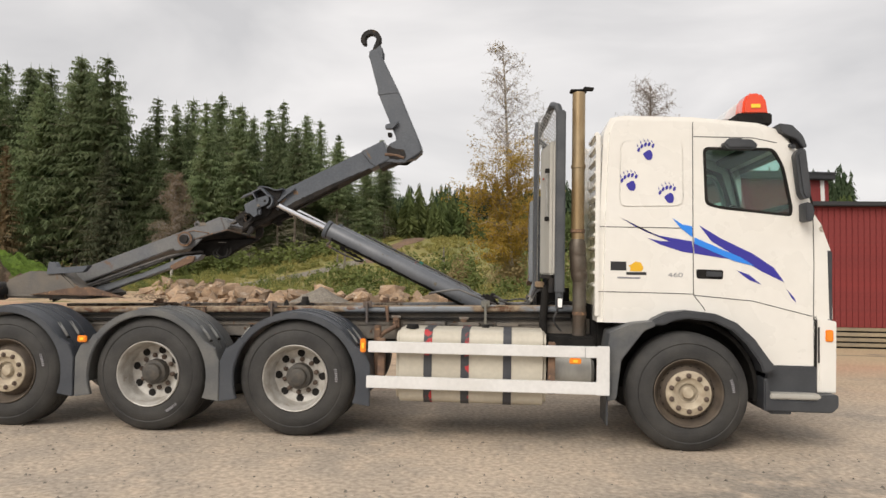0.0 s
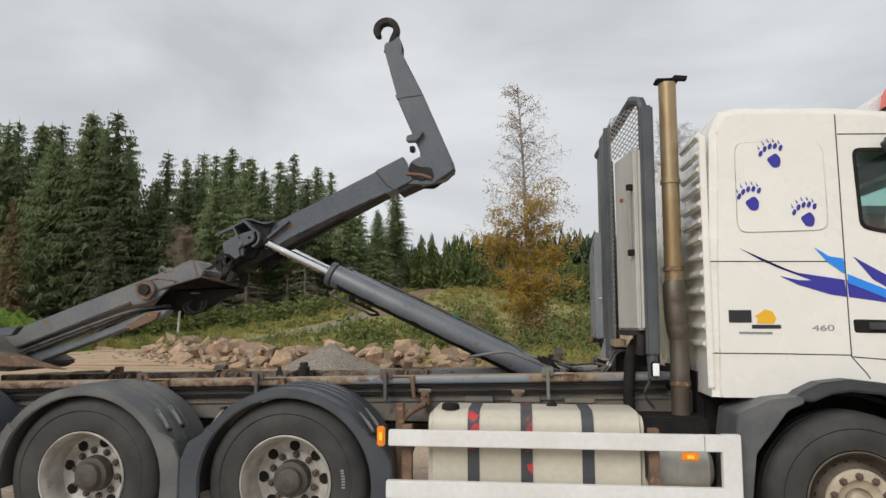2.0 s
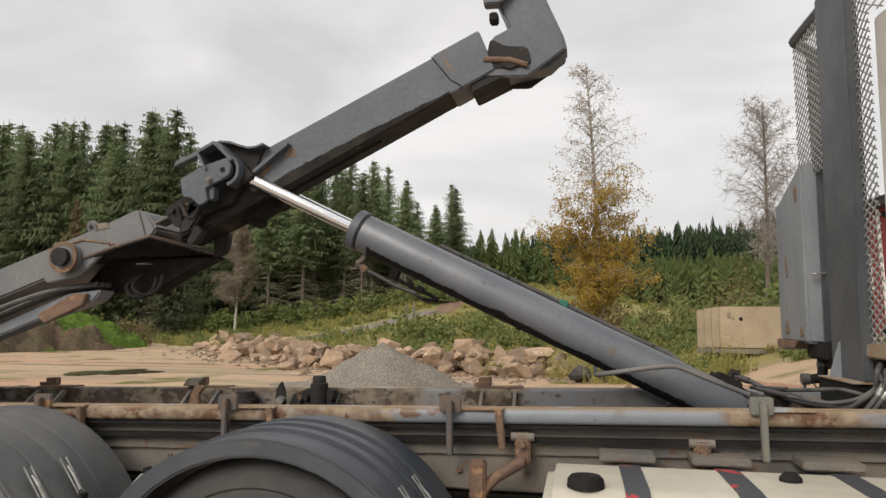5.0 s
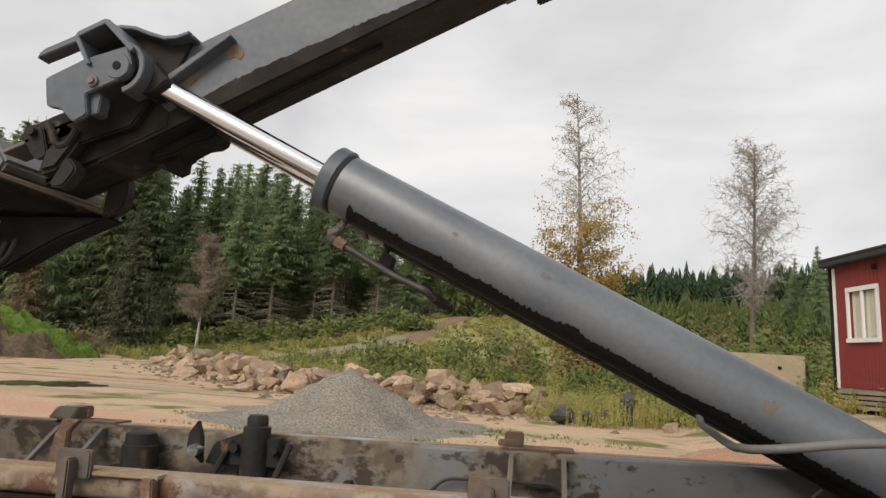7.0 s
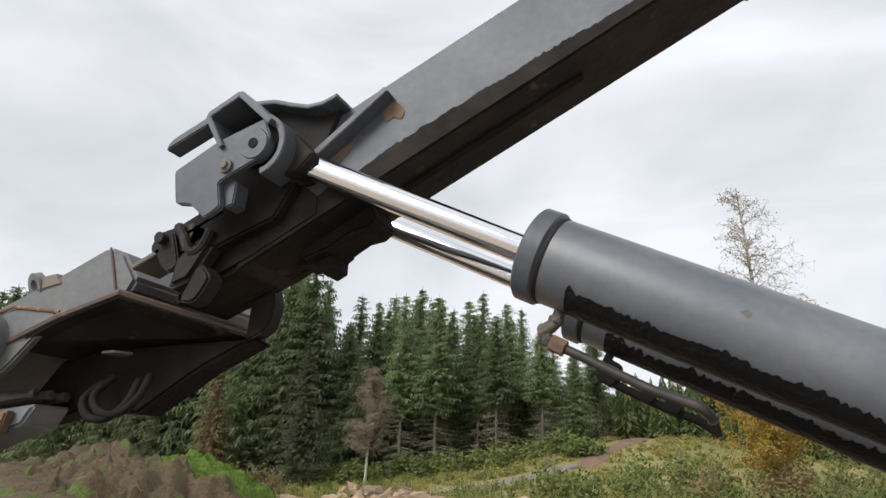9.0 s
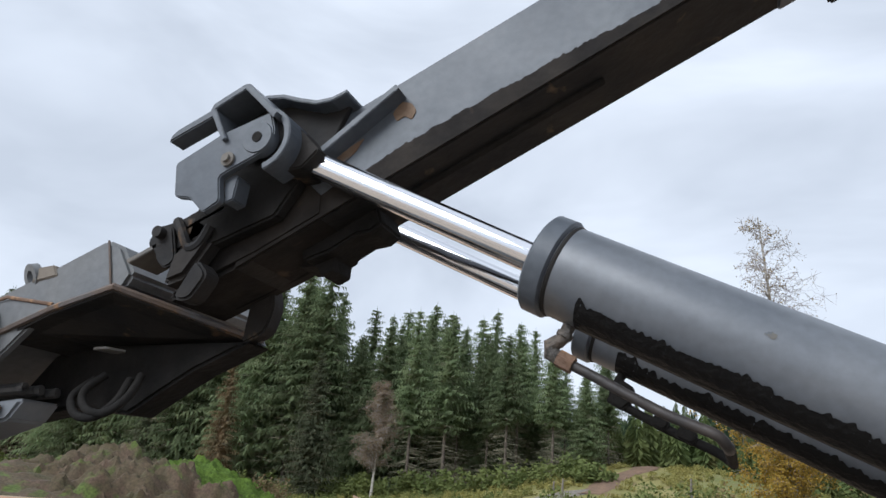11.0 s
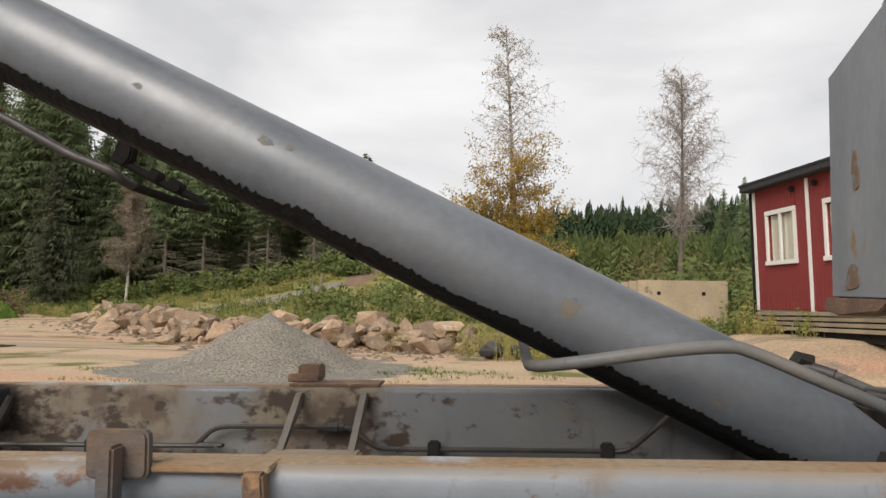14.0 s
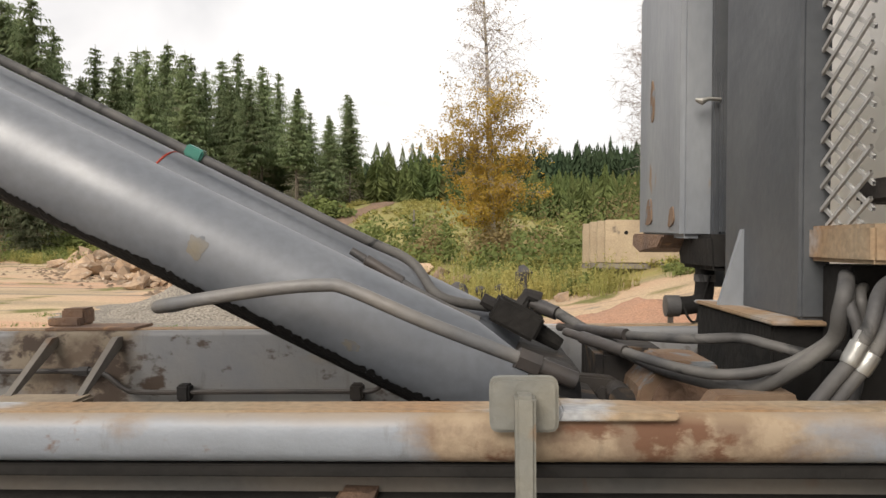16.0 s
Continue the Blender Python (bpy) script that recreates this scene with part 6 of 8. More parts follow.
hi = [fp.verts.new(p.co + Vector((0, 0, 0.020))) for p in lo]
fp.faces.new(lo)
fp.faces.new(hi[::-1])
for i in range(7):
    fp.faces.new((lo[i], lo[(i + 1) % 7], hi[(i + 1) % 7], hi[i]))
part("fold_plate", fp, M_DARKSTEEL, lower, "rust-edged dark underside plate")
part("fold_edge", tube([(-4.75, 0.767, 1.785), (-4.547, 0.752, 1.846), (-4.36, 0.757, 1.898), (-4.115, 1.043, 1.824)], 0.009, 6), M_GUIDE_OLD, lower, "rusty plate edge")
part("edge_tip", prism([(-4.175, 1.827), (-4.11, 1.812), (-4.135, 1.857)], 1.03, 1.055, 0.003), M_ARM, lower)
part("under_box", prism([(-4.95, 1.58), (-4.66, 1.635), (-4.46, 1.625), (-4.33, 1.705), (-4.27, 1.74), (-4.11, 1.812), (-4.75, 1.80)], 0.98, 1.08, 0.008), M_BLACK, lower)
part("plate_scar", prism(rounded([(-4.50, 0.86), (-4.44, 0.85), (-4.42, 0.90), (-4.48, 0.92)], 0.012), 1.768, 1.774, axis="z"), M_FRAME, lower)
boss = part("pivot_boss", tube([(-4.80, 0.715, 1.795), (-4.80, 0.80, 1.795)], [0.075, 0.075], 26), M_LOWER, lower, smooth=True)
part("pivot_pin", tube([(-4.80, 0.685, 1.795), (-4.80, 0.72, 1.795)], 0.045, 20), M_DARKSTEEL, boss, smooth=True)
part("boss_rim", ring((-4.80, 0.713, 1.795), (0, 1, 0), 0.058, 0.078, 0.014, 28), M_RUSTY, boss, smooth=True)
part("boss_plate", prism(rounded([(-4.95, 1.665), (-4.74, 1.70), (-4.60, 1.83), (-4.56, 1.865), (-4.72, 1.885), (-4.92, 1.84)], 0.05), 0.765, 0.792, 0.006), M_LOWER, lower)
part("weld_seam", tube([(-4.92, 0.763, 1.835), (-4.73, 0.762, 1.885), (-4.56, 0.765, 1.862)], 0.005, 6), M_RUSTY, lower)
part("knee_weld", tube([(-4.446, 0.787, 2.030), (-4.42, 0.786, 1.96), (-4.40, 0.786, 1.90)], 0.003, 6), M_GUIDE_OLD, lower)
lug = part("lifting_lug", ring((-4.705, 0.79, 1.946), (0.3, 1, 0.4), 0.018, 0.036, 0.02, 20), M_LOWER, lower, smooth=True)
part("lug_base", prism([(-4.69, 1.93), (-4.60, 1.945), (-4.62, 1.975), (-4.675, 1.97)], 0.785, 0.81, 0.003), M_FRAME, lug)
for k, (dy, dz) in enumerate(((0.0, 0.0), (0.05, -0.02), (0.1, -0.01))):
    part("arm_hose", tube([(-6.3, 0.78 + dy, 1.14 + dz), (-5.75, 0.76 + dy, 1.34 + dz), (-5.25, 0.76 + dy, 1.52 + dz), (-4.95, 0.80 + dy, 1.625), (-4.7, 0.86 + dy, 1.67)], 0.014, 8, smooth_steps=5), M_HOSE, lower, "dusty black hydraulic hose", smooth=True)
low2 = arm_piece("inner_strut", [(-6.0, 1.16), (-5.75, 1.22), (-5.0, 1.49), (-4.70, 1.585), (-4.66, 1.64), (-4.85, 1.62), (-5.3, 1.44), (-6.0, 1.22)], 0.83, 0.95, M_VALVEBOX, "grey inner strut", 0.008)
part("strut_clip", prism([(-5.0, 1.51), (-4.95, 1.47), (-4.74, 1.56), (-4.72, 1.62), (-4.80, 1.62)], 0.80, 0.83, 0.005), M_RUSTY, low2)
# tail hardware over the rear wheels
tail = arm_piece("tail_pivot", [(-6.72, 1.15), (-5.85, 1.15), (-5.75, 1.20), (-5.95, 1.30), (-6.10, 1.43), (-6.45, 1.43), (-6.7, 1.33)], 0.80, 1.54, M_FRAME, "grimy tail pivot of the tipping frame", 0.02)
part("roller", tube([(-6.76, 0.68, 1.22), (-6.76, 0.86, 1.22)], 0.095, 24), M_DARKSTEEL, tail, smooth=True)
part("tail_hook", prism(rounded([(-6.24, 1.40), (-5.84, 1.43), (-5.78, 1.50), (-6.12, 1.47), (-6.15, 1.53), (-6.22, 1.53)], 0.015), 0.78, 0.85, 0.006), M_ARM, tail)
part("tail_wing", prism([(-6.4, 1.19), (-5.6, 1.19), (-5.35, 1.17), (-5.75, 1.28), (-6.0, 1.26)], 0.74, 0.80, 0.006), M_RUSTY, tail)

# bracket that carries the rod ends
PIN = (-3.957, 2.185)
rod_bracket = part("rod_bracket", prism(rounded([(-4.177, 2.148), (-4.160, 2.065), (-4.114, 2.057), (-4.070, 2.019), (-4.030, 2.043), (-4.044, 2.102), (-4.019, 2.114), (-3.939, 2.149), (-3.914, 2.194), (-3.934, 2.246), (-4.042, 2.213), (-4.064, 2.206)], 0.010), 0.712, 0.732, 0.003), M_ARM, truck, "grey steel bracket at the rod end")
part("bracket_lip", prism([(-4.034, 2.045), (-4.011, 2.053), (-4.007, 2.106), (-4.019, 2.114), (-4.044, 2.102)], 0.732, 0.78, 0.003), M_ARM, rod_bracket)
part("pin_boss", turned([(0.012, 0.003), (0.036, 0.003), (0.040, 0.01), (0.040, 0.03)], 26, m=Matrix.Translation((PIN[0], 0.706, PIN[1]))), M_ARM, rod_bracket, smooth=True)
part("pin_hole", turned([(0, 0.006), (0.0125, 0.006), (0.0125, 0.012)], 18, m=Matrix.Translation((PIN[0], 0.701, PIN[1]))), M_BLACK, rod_bracket)
part("bracket_bolt", turned([(0, -0.014), (0.009, -0.014), (0.010, -0.007), (0.017, -0.006), (0.017, 0.0)], 16, m=Matrix.Translation((-4.025, 0.711, 2.139))), M_FRAME, rod_bracket)
part("rim_shell", prism([(PIN[0] + 0.078 * math.cos(radians(a)), PIN[1] + 0.078 * math.sin(radians(a))) for a in range(-75, 76, 10)] + [(PIN[0] + 0.062 * math.cos(radians(a)), PIN[1] + 0.062 * math.sin(radians(a))) for a in range(75, -76, -10)], 0.718, 0.80, 0.002), M_ARM, rod_bracket, smooth=False)
gr = part("guard_roof", prism([(-4.046, 2.183), (-4.096, 2.267), (-4.089, 2.283), (-4.011, 2.321), (-3.997, 2.321), (-3.907, 2.234), (-3.915, 2.223), (-4.005, 2.307), (-4.081, 2.269), (-4.035, 2.188)], 0.70, 0.86, 0.002), M_ARM, truck, "folded guard plate over the rod end")
# Added dark wall that colours the guard's opening as a shaded inside.
part("guard_back", prism([(-4.046, 2.183), (-4.096, 2.267), (-4.089, 2.283), (-4.004, 2.319), (-3.907, 2.234), (-3.949, 2.191)], 0.79, 0.80, 0.001), M_DARKSTEEL, gr)
part("guard_tongue", prism([(-4.217, 2.209), (-4.211, 2.226), (-4.197, 2.239), (-4.092, 2.285), (-4.089, 2.263)], 0.715, 0.765, 0.003), M_ARM, gr)
rib = part("boom_rib", prism([(-3.887, 2.199), (-3.713, 2.333), (-3.704, 2.320), (-3.877, 2.184)], 1.000, 1.049, 0.002), M_ARM, truck, "welded rib on the boom")
part("rust_patch", prism(rounded([(-3.715, 2.312), (-3.690, 2.305), (-3.676, 2.285), (-3.685, 2.262), (-3.705, 2.275), (-3.722, 2.262), (-3.735, 2.285)], 0.008), ARM_Y0 - 0.0022, ARM_Y0 + 0.003), M_RUSTDENT, rib, "rusty burnt paint at the weld")
part("rust_run", prism(rounded([(-3.876, 2.182), (-3.83, 2.216), (-3.80, 2.232), (-3.82, 2.198), (-3.86, 2.165)], 0.006), ARM_Y0 - 0.0020, ARM_Y0 + 0.003), M_RUSTDENT, rib)
SADDLE = [(-4.10, 2.338), (-4.05, 2.350), (-4.0, 2.345), (-3.95, 2.327), (-3.904, 2.314), (-3.865, 2.316), (-3.827, 2.330)]
part("rib_saddle", prism(SADDLE + [(x, z - 0.011) for x, z in SADDLE[::-1]], 0.985, 1.10, 0.002), M_ARM, rib, "curved stiffening plate")
# Dark sheet painting the shaded hollow under the saddle.
part("saddle_web", prism([(-4.08, 2.335), (-4.0, 2.338), (-3.904, 2.304), (-3.84, 2.318), (-3.885, 2.20), (-3.93, 2.185), (-4.04, 2.22)], 1.030, 1.046, 0.002), M_DARKSTEEL, rib)
part("rust_seam", tube([(-3.90, 1.040, 2.215), (-3.885, 1.041, 2.196), (-3.872, 1.041, 2.186), (-3.866, 1.041, 2.170)], 0.004, 6), M_RUSTY, rib)
rod_block = part("rod_block", prism([(-3.958, 2.250), (-3.936, 2.246), (-3.858, 2.168), (-3.875, 2.150), (-3.897, 2.128), (-3.935, 2.125), (-3.974, 2.132), (-3.99, 2.19)], 0.955, 1.045, 0.004), M_DARKSTEEL, truck, "grimy knuckle at the rod end")
# Added black sheet for the deep shade between bracket and boom.
part("joint_web", prism([(-4.23, 1.95), (-3.98, 2.04), (-3.93, 2.12), (-3.95, 2.26), (-4.06, 2.27), (-4.12, 2.20), (-4.20, 2.10)], 1.000, 1.038, 0.006), M_BLACK, truck, "black web painting the shaded gap behind the bracket")
sleeve = part("boom_sleeve", prism([(-4.285, 1.862), (-4.05, boom_low(-4.05) - 0.004), (-3.88, boom_low(-3.88) - 0.004), (-3.88, boom_low(-3.88) + 0.05), (-4.0, boom_top(-4.0) - 0.03), (-4.24, boom_top(-4.24) - 0.02), (-4.33, 2.06), (-4.235, 1.965)], 1.040, 1.262, 0.012), M_BOOMSTAIN, truck, "dark brown sleeve at the foot of the boom")
part("sleeve_ear", prism(rounded([(-4.20, 1.80), (-4.13, 1.835), (-4.115, 1.90), (-4.13, 1.955), (-4.19, 1.93)], 0.02), 1.235, 1.285, 0.01), M_DARKSTEEL, sleeve)
part("sleeve_gusset", prism([(-4.24, 1.965), (-4.19, 2.0), (-4.13, 1.995), (-4.19, 1.905), (-4.255, 1.885)], 0.985, 1.042, 0.012), M_DARKSTEEL, sleeve)
part("sleeve_strip", tube([(-4.22, 1.22, 1.895), (-3.95, 1.22, boom_low(-3.95) - 0.006)], 0.007, 6), M_BLACK, sleeve)
for k, (dx, dz) in enumerate(((-0.01, 0.0), (0.025, 0.012))):
    part("hose_loop", tube([(-4.58 + dx, 1.17, 1.70 + dz), (-4.60 + dx, 1.13, 1.65 + dz), (-4.555 + dx, 1.11, 1.605 + dz), (-4.49 + dx, 1.11, 1.60 + dz), (-4.45 + dx, 1.13, 1.64 + dz), (-4.46 + dx, 1.17, 1.70 + dz)], 0.0105, 10, smooth_steps=5), M_BLACK, sleeve, "hanging black hose loop", smooth=True)
jl = part("lock_link", prism(rounded([(-4.40, 2.075), (-4.34, 2.03), (-4.27, 2.06), (-4.20, 2.10), (-4.27, 2.135), (-4.37, 2.115)], 0.025), 0.80, 0.84, 0.006), M_DARKSTEEL, truck, "greasy locking link at the fold")
part("link_pin", tube([(-4.335, 0.765, 2.088), (-4.335, 0.81, 2.088)], 0.014, 16), M_DARKSTEEL, jl, smooth=True)
part("link_plate", prism(rounded([(-4.36, 2.11), (-4.31, 2.11), (-4.28, 2.02), (-4.31, 2.0), (-4.345, 2.03)], 0.018), 0.785, 0.80, 0.004), M_DARKSTEEL, jl)
part("link_cover", prism([(-4.45, 2.035), (-4.18, 2.155), (-4.175, 2.145), (-4.44, 2.025)], 0.80, 0.90, 0.002), M_FRAME, jl)
part("link_chain", tube([(-4.30, 0.79, 2.12), (-4.27, 0.785, 2.08), (-4.25, 0.79, 2.05), (-4.22, 0.79, 2.06), (-4.20, 0.79, 2.10)], 0.012, 8, smooth_steps=3), M_DARKSTEEL, jl, smooth=True)
fold_ear = part("fold_ear", prism(rounded([(-4.26, 1.925), (-4.21, 1.92), (-4.17, 1.98), (-4.21, 2.02)], 0.02), 0.775, 0.83, 0.01), M_DARKSTEEL, truck)
under_bumper = part("under_bumper", prism(rounded([(-3.95, 2.01), (-3.87, 2.03), (-3.868, 2.0), (-3.885, 1.99), (-3.885, 1.96), (-3.915, 1.945), (-3.93, 1.97), (-3.98, 1.97)], 0.005), 0.86, 0.945, 0.006), M_BLACK, truck)
under_step = part("under_step", prism([(-3.98, 2.0), (-3.79, 2.098), (-3.775, 2.055), (-3.80, 2.036), (-3.84, 2.030), (-3.90, 1.995), (-3.97, 1.972)], 1.12, 1.235, 0.006), M_BLACK, truck)

# tipping cylinders
R_CYL = 0.0875
for y, near in ((1.055, True), (1.51, False)):
    off = Vector((0, y, 0))
    ROD, COLLAR, FOOT = Vector((-3.92, -0.05, 2.172)) if near else Vector((-4.06, -0.02, 2.245)), Vector((-3.371, 0.0, 1.911)), Vector((-1.70, 0.03, 1.115))
    way = (FOOT - COLLAR).normalized()
    side = Vector((0, 0, 1)).cross(way)
    n = Vector((-way.z, 0, way.x)) * (1 if way.x > 0 else -1)
    cyl = part("cylinder", tube([COLLAR + off, COLLAR + off + way * 0.02, FOOT + off - way * 0.12, FOOT + off], [R_CYL - 0.002, R_CYL, R_CYL, R_CYL - 0.025], 48), M_CYL, truck, "grey hydraulic cylinder with black oil streaks" if near else "grey hydraulic cylinder behind the first", smooth=True)
    part("cylinder_collar", tube([COLLAR + off - way * 0.012, COLLAR + off - way * 0.008, COLLAR + off + way * 0.026, COLLAR + off + way * 0.030], [R_CYL + 0.004, R_CYL + 0.0085, R_CYL + 0.0085, R_CYL + 0.003], 48), M_ARM, cyl, "raised grey collar", smooth=True)
    part("collar_groove", tube([COLLAR + off + way * 0.032, COLLAR + off + way * 0.036, COLLAR + off + way * 0.040], [R_CYL + 0.0008, R_CYL + 0.0022, R_CYL + 0.0006], 48), M_DARKSTEEL, cyl, smooth=True)
    part("gland", tube([COLLAR + off - way * 0.014, COLLAR + off - way * 0.005], 0.05, 30), M_BLACK, cyl, smooth=True)
    part("piston_rod", tube([ROD + off, COLLAR + off], 0.030 if near else 0.029, 28), M_CHROME, cyl, "shiny chrome piston rod", smooth=True)
    part("rod_eye", tube([ROD + off - way * 0.10, ROD + off + way * 0.0], 0.029, 20), M_DARKSTEEL, cyl, smooth=True)
    part("rod_pin", tube([(ROD.x - 0.09, y + ROD.y - 0.01, ROD.z + 0.041), (ROD.x - 0.09, y + ROD.y + 0.12, ROD.z + 0.041)], 0.032, 18), M_DARKSTEEL, cyl, smooth=True)
    # oil grime along the under side
    verts, faces, rnd = [], [], random.Random(31)
    length = (FOOT - COLLAR).length
    steps = 620
    across = Vector((0, 1, 0))
    for k in range(steps + 1):
        s = 0.10 + (length - 0.22) * k / steps
        c = COLLAR + off + way * s
        drip = 0.09 * noise.noise((s * 9.0, 1.3, y)) + 0.20 * abs(noise.noise((s * 60.0, 5.0, y))) * (0.5 + 1.1 * abs(noise.noise((s * 6.0, 9.0, y)))) + 0.05 * noise.noise((s * 150.0, 2.0, y)) + 0.12 * math.exp(-((s - 0.78) / 0.022) ** 2)
        top = -0.68 + drip * 1.05
        for j in range(7):
            ang = math.asin(max(-1, min(0.2, top))) * (1 - j / 6) + radians(-120) * (j / 6)
            verts.append(tuple(c - across * math.cos(ang) * (R_CYL + 0.0008) + n * math.sin(ang) * (R_CYL + 0.0008)))
    for k in range(steps):
        for j in range(6):
            a = k * 7 + j
            faces.append((a, a + 1, a + 8, a + 7))
    me = bpy.data.meshes.new("oil_streak")
    me.from_pydata(verts, [], faces)
    me.materials.append(M_OIL)
    part("oil_streak", me, None, cyl, "black oil grime with dripping edge")
    if near:
        for s0, a0, ls, la, seed in ((1.265, 4, 0.024, 15, 3), (0.655, 20, 0.022, 7, 5), (0.700, 26, 0.012, 5, 8), (1.56, -20, 0.02, 8, 12), (0.40, 12, 0.012, 5, 14)):
            pv, pf = [tuple(COLLAR + off + way * s0 - across * math.cos(radians(a0)) * (R_CYL + 0.0006) + n * math.sin(radians(a0)) * (R_CYL + 0.0006))], []
            for k in range(28):
                w = 6.2832 * k / 28
                q = 0.72 + 0.5 * noise.noise((math.cos(w) * 1.6, math.sin(w) * 1.6, seed))
                for g in (0.5, 1.0):
                    ang = radians(a0 + la * q * g * math.sin(w))
                    pv.append(tuple(COLLAR + off + way * (s0 + ls * q * g * math.cos(w)) - across * math.cos(ang) * (R_CYL + 0.0006) + n * math.sin(ang) * (R_CYL + 0.0006)))
            for k in range(28):
                a, b = 1 + 2 * k, 1 + 2 * ((k + 1) % 28)
                pf += [(0, a, b), (a, a + 1, b + 1, b)]
            pm = bpy.data.meshes.new("worn_patch")
            pm.from_pydata(pv, [], pf)
            pm.materials.append(M_WORN)
            part("worn_patch", pm, None, cyl, "tan worn patch in the paint")
    base = COLLAR + off + way * 0.045 - n * (R_CYL + 0.001)
    if near:
        base = base + way * 0.043
        across_to = Vector((0, 0.445, 0))
        f = part("hose_fitting", tube([base + n * 0.02, base - n * 0.012, base - n * 0.013, base - n * 0.022, base - n * 0.023, base - n * 0.036 - way * 0.006], [0.012, 0.012, 0.0155, 0.0155, 0.012, 0.013], 12), M_FITTINGRUST, cyl, "corroded pipe fitting", smooth=True)
        part("elbow_fitting", tube([base - n * 0.030 - way * 0.004, base - n * 0.046 - way * 0.014, base - n * 0.058 - way * 0.008, base - n * 0.060 + way * 0.012], [0.0125, 0.0155, 0.0155, 0.013], 12), M_FITTINGRUST, f, smooth=True)
        part("elbow_nut", tube([base - n * 0.060 + way * 0.008, base - n * 0.061 + way * 0.038], 0.0165, 6), M_RUSTY, f, "rusty brown union nut")
        part("feed_pipe", tube([base - n * 0.061 + way * 0.03, base - n * 0.062 + way * 0.08, base - n * 0.066 + way * 0.20, base - n * 0.062 + way * 0.26, base - n * 0.060 + way * 0.295, base - n * 0.067 + way * 0.314 + across_to * 0.04, base - n * 0.070 + way * 0.318 + across_to * 0.12], 0.0095, 12, smooth_steps=6), M_DARKPIPE, f, "bent steel feed pipe", smooth=True)
        part("cross_tube", tube([base - n * 0.070 + way * 0.318 + across_to * 0.10, base - n * 0.073 + way * 0.320 + across_to * 0.5, base - n * 0.070 + way * 0.318 + across_to * 0.9], 0.0095, 10, smooth_steps=4), M_BLACK, f, "black cross tube between the cylinders", smooth=True)
        part("far_feed_pipe", tube([base - n * 0.070 + way * 0.318 + across_to * 0.88, base - n * 0.066 + way * 0.310 + across_to * 0.97, base - n * 0.060 + way * 0.27 + across_to, base - n * 0.064 + way * 0.18 + across_to, base - n * 0.060 + way * 0.06 + across_to, base - n * 0.045 + way * 0.03 + across_to, base + n * 0.01 + way * 0.03 + across_to], 0.0105, 10, smooth_steps=5), M_BLACK, f, "black oily pipe of the far cylinder", smooth=True)
        for q, w, h in ((0.05, 0.026, 0.028), (0.15, 0.020, 0.015), (0.21, 0.024, 0.015)):
            part("pipe_lump", prism(rounded([(-w, -h), (w * 0.6, -h * 1.1), (w, -h * 0.2), (w * 0.7, h), (-w * 0.8, h * 1.2)], 0.008), -0.018, 0.018, 0.005), M_BLACK, f, at=Matrix.Translation(base - n * (0.042 if h > 0.02 else 0.056) + way * q + across_to) @ Matrix.Rotation(radians(25), 4, "Y"))
        part("drain_plug", tube([COLLAR + off + way * 0.87 - n * 0.07, COLLAR + off + way * 0.87 - n * 0.092], 0.010, 10), M_BLACK, cyl)
        # long bent pipe past the near cylinder
        part("supply_pipe", tube([(-2.29, 1.50, 1.320), (-2.288, 1.47, 1.292), (-2.288, 1.43, 1.284), (-2.292, 1.10, 1.268), (-2.289, 1.02, 1.270), (-2.276, 0.955, 1.275), (-2.245, 0.920, 1.282), (-2.20, 0.905, 1.290), (-2.08, 0.90, 1.309), (-2.0, 0.90, 1.316), (-1.96, 0.90, 1.310), (-1.85, 0.895, 1.265), (-1.69, 0.92, 1.202)], 0.0105, 12, smooth_steps=5), M_PIPE, cyl, "bent grey supply pipe", smooth=True)
        part("pipe_elbow", tube([(-2.292, 1.50, 1.38), (-2.291, 1.505, 1.345), (-2.290, 1.50, 1.312)], 0.018, 10), M_BLACK, cyl, smooth=True)
        part("pipe_nut", tube([(-1.712, 0.917, 1.211), (-1.680, 0.921, 1.198)], 0.0175, 6), M_DARKPIPE, cyl)
        part("pipe_end", tube([(-1.69, 0.92, 1.202), (-1.625, 0.928, 1.176)], 0.0135, 12), M_DARKPIPE, cyl, smooth=True)
    else:
        c = COLLAR + off + way * 0.93
        part("ring_mark", tube([c - across * math.cos(radians(a)) * R_CYL + n * math.sin(radians(a)) * R_CYL for a in range(20, 165, 8)], 0.0028, 6), M_RED_TAPE, cyl, "thin red ring")
        part("cable", tube([COLLAR + off + n * 0.104 - Vector((0, 0.04, 0)) + way * 0.3, COLLAR + off + n * 0.103 - Vector((0, 0.04, 0)) + way * 0.9, COLLAR + off + n * 0.100 - Vector((0, 0.05, 0)) + way * 1.4, COLLAR + off + n * 0.10 - Vector((0, 0.05, 0)) + way * 1.55, (-1.86, 1.42, 1.262), (-1.75, 1.46, 1.235)], 0.0115, 10, smooth_steps=6), M_HOSE, cyl, "black hose strapped along the cylinder", smooth=True)
        part("green_clamp", box(-0.022, 0.022, -0.016, 0.016, -0.014, 0.014, 0.004), M_GREEN, cyl, "green tape clamp", at=Matrix.Translation(COLLAR + off + n * 0.107 - Vector((0, 0.045, 0)) + way * 0.99) @ Matrix.Rotation(radians(26), 4, "Y"))
part("cylinder_foot", prism([(-1.82, 0.95), (-1.55, 0.95), (-1.56, 1.13), (-1.70, 1.16)], 0.82, 1.58, 0.02), M_DARKSTEEL, truck)

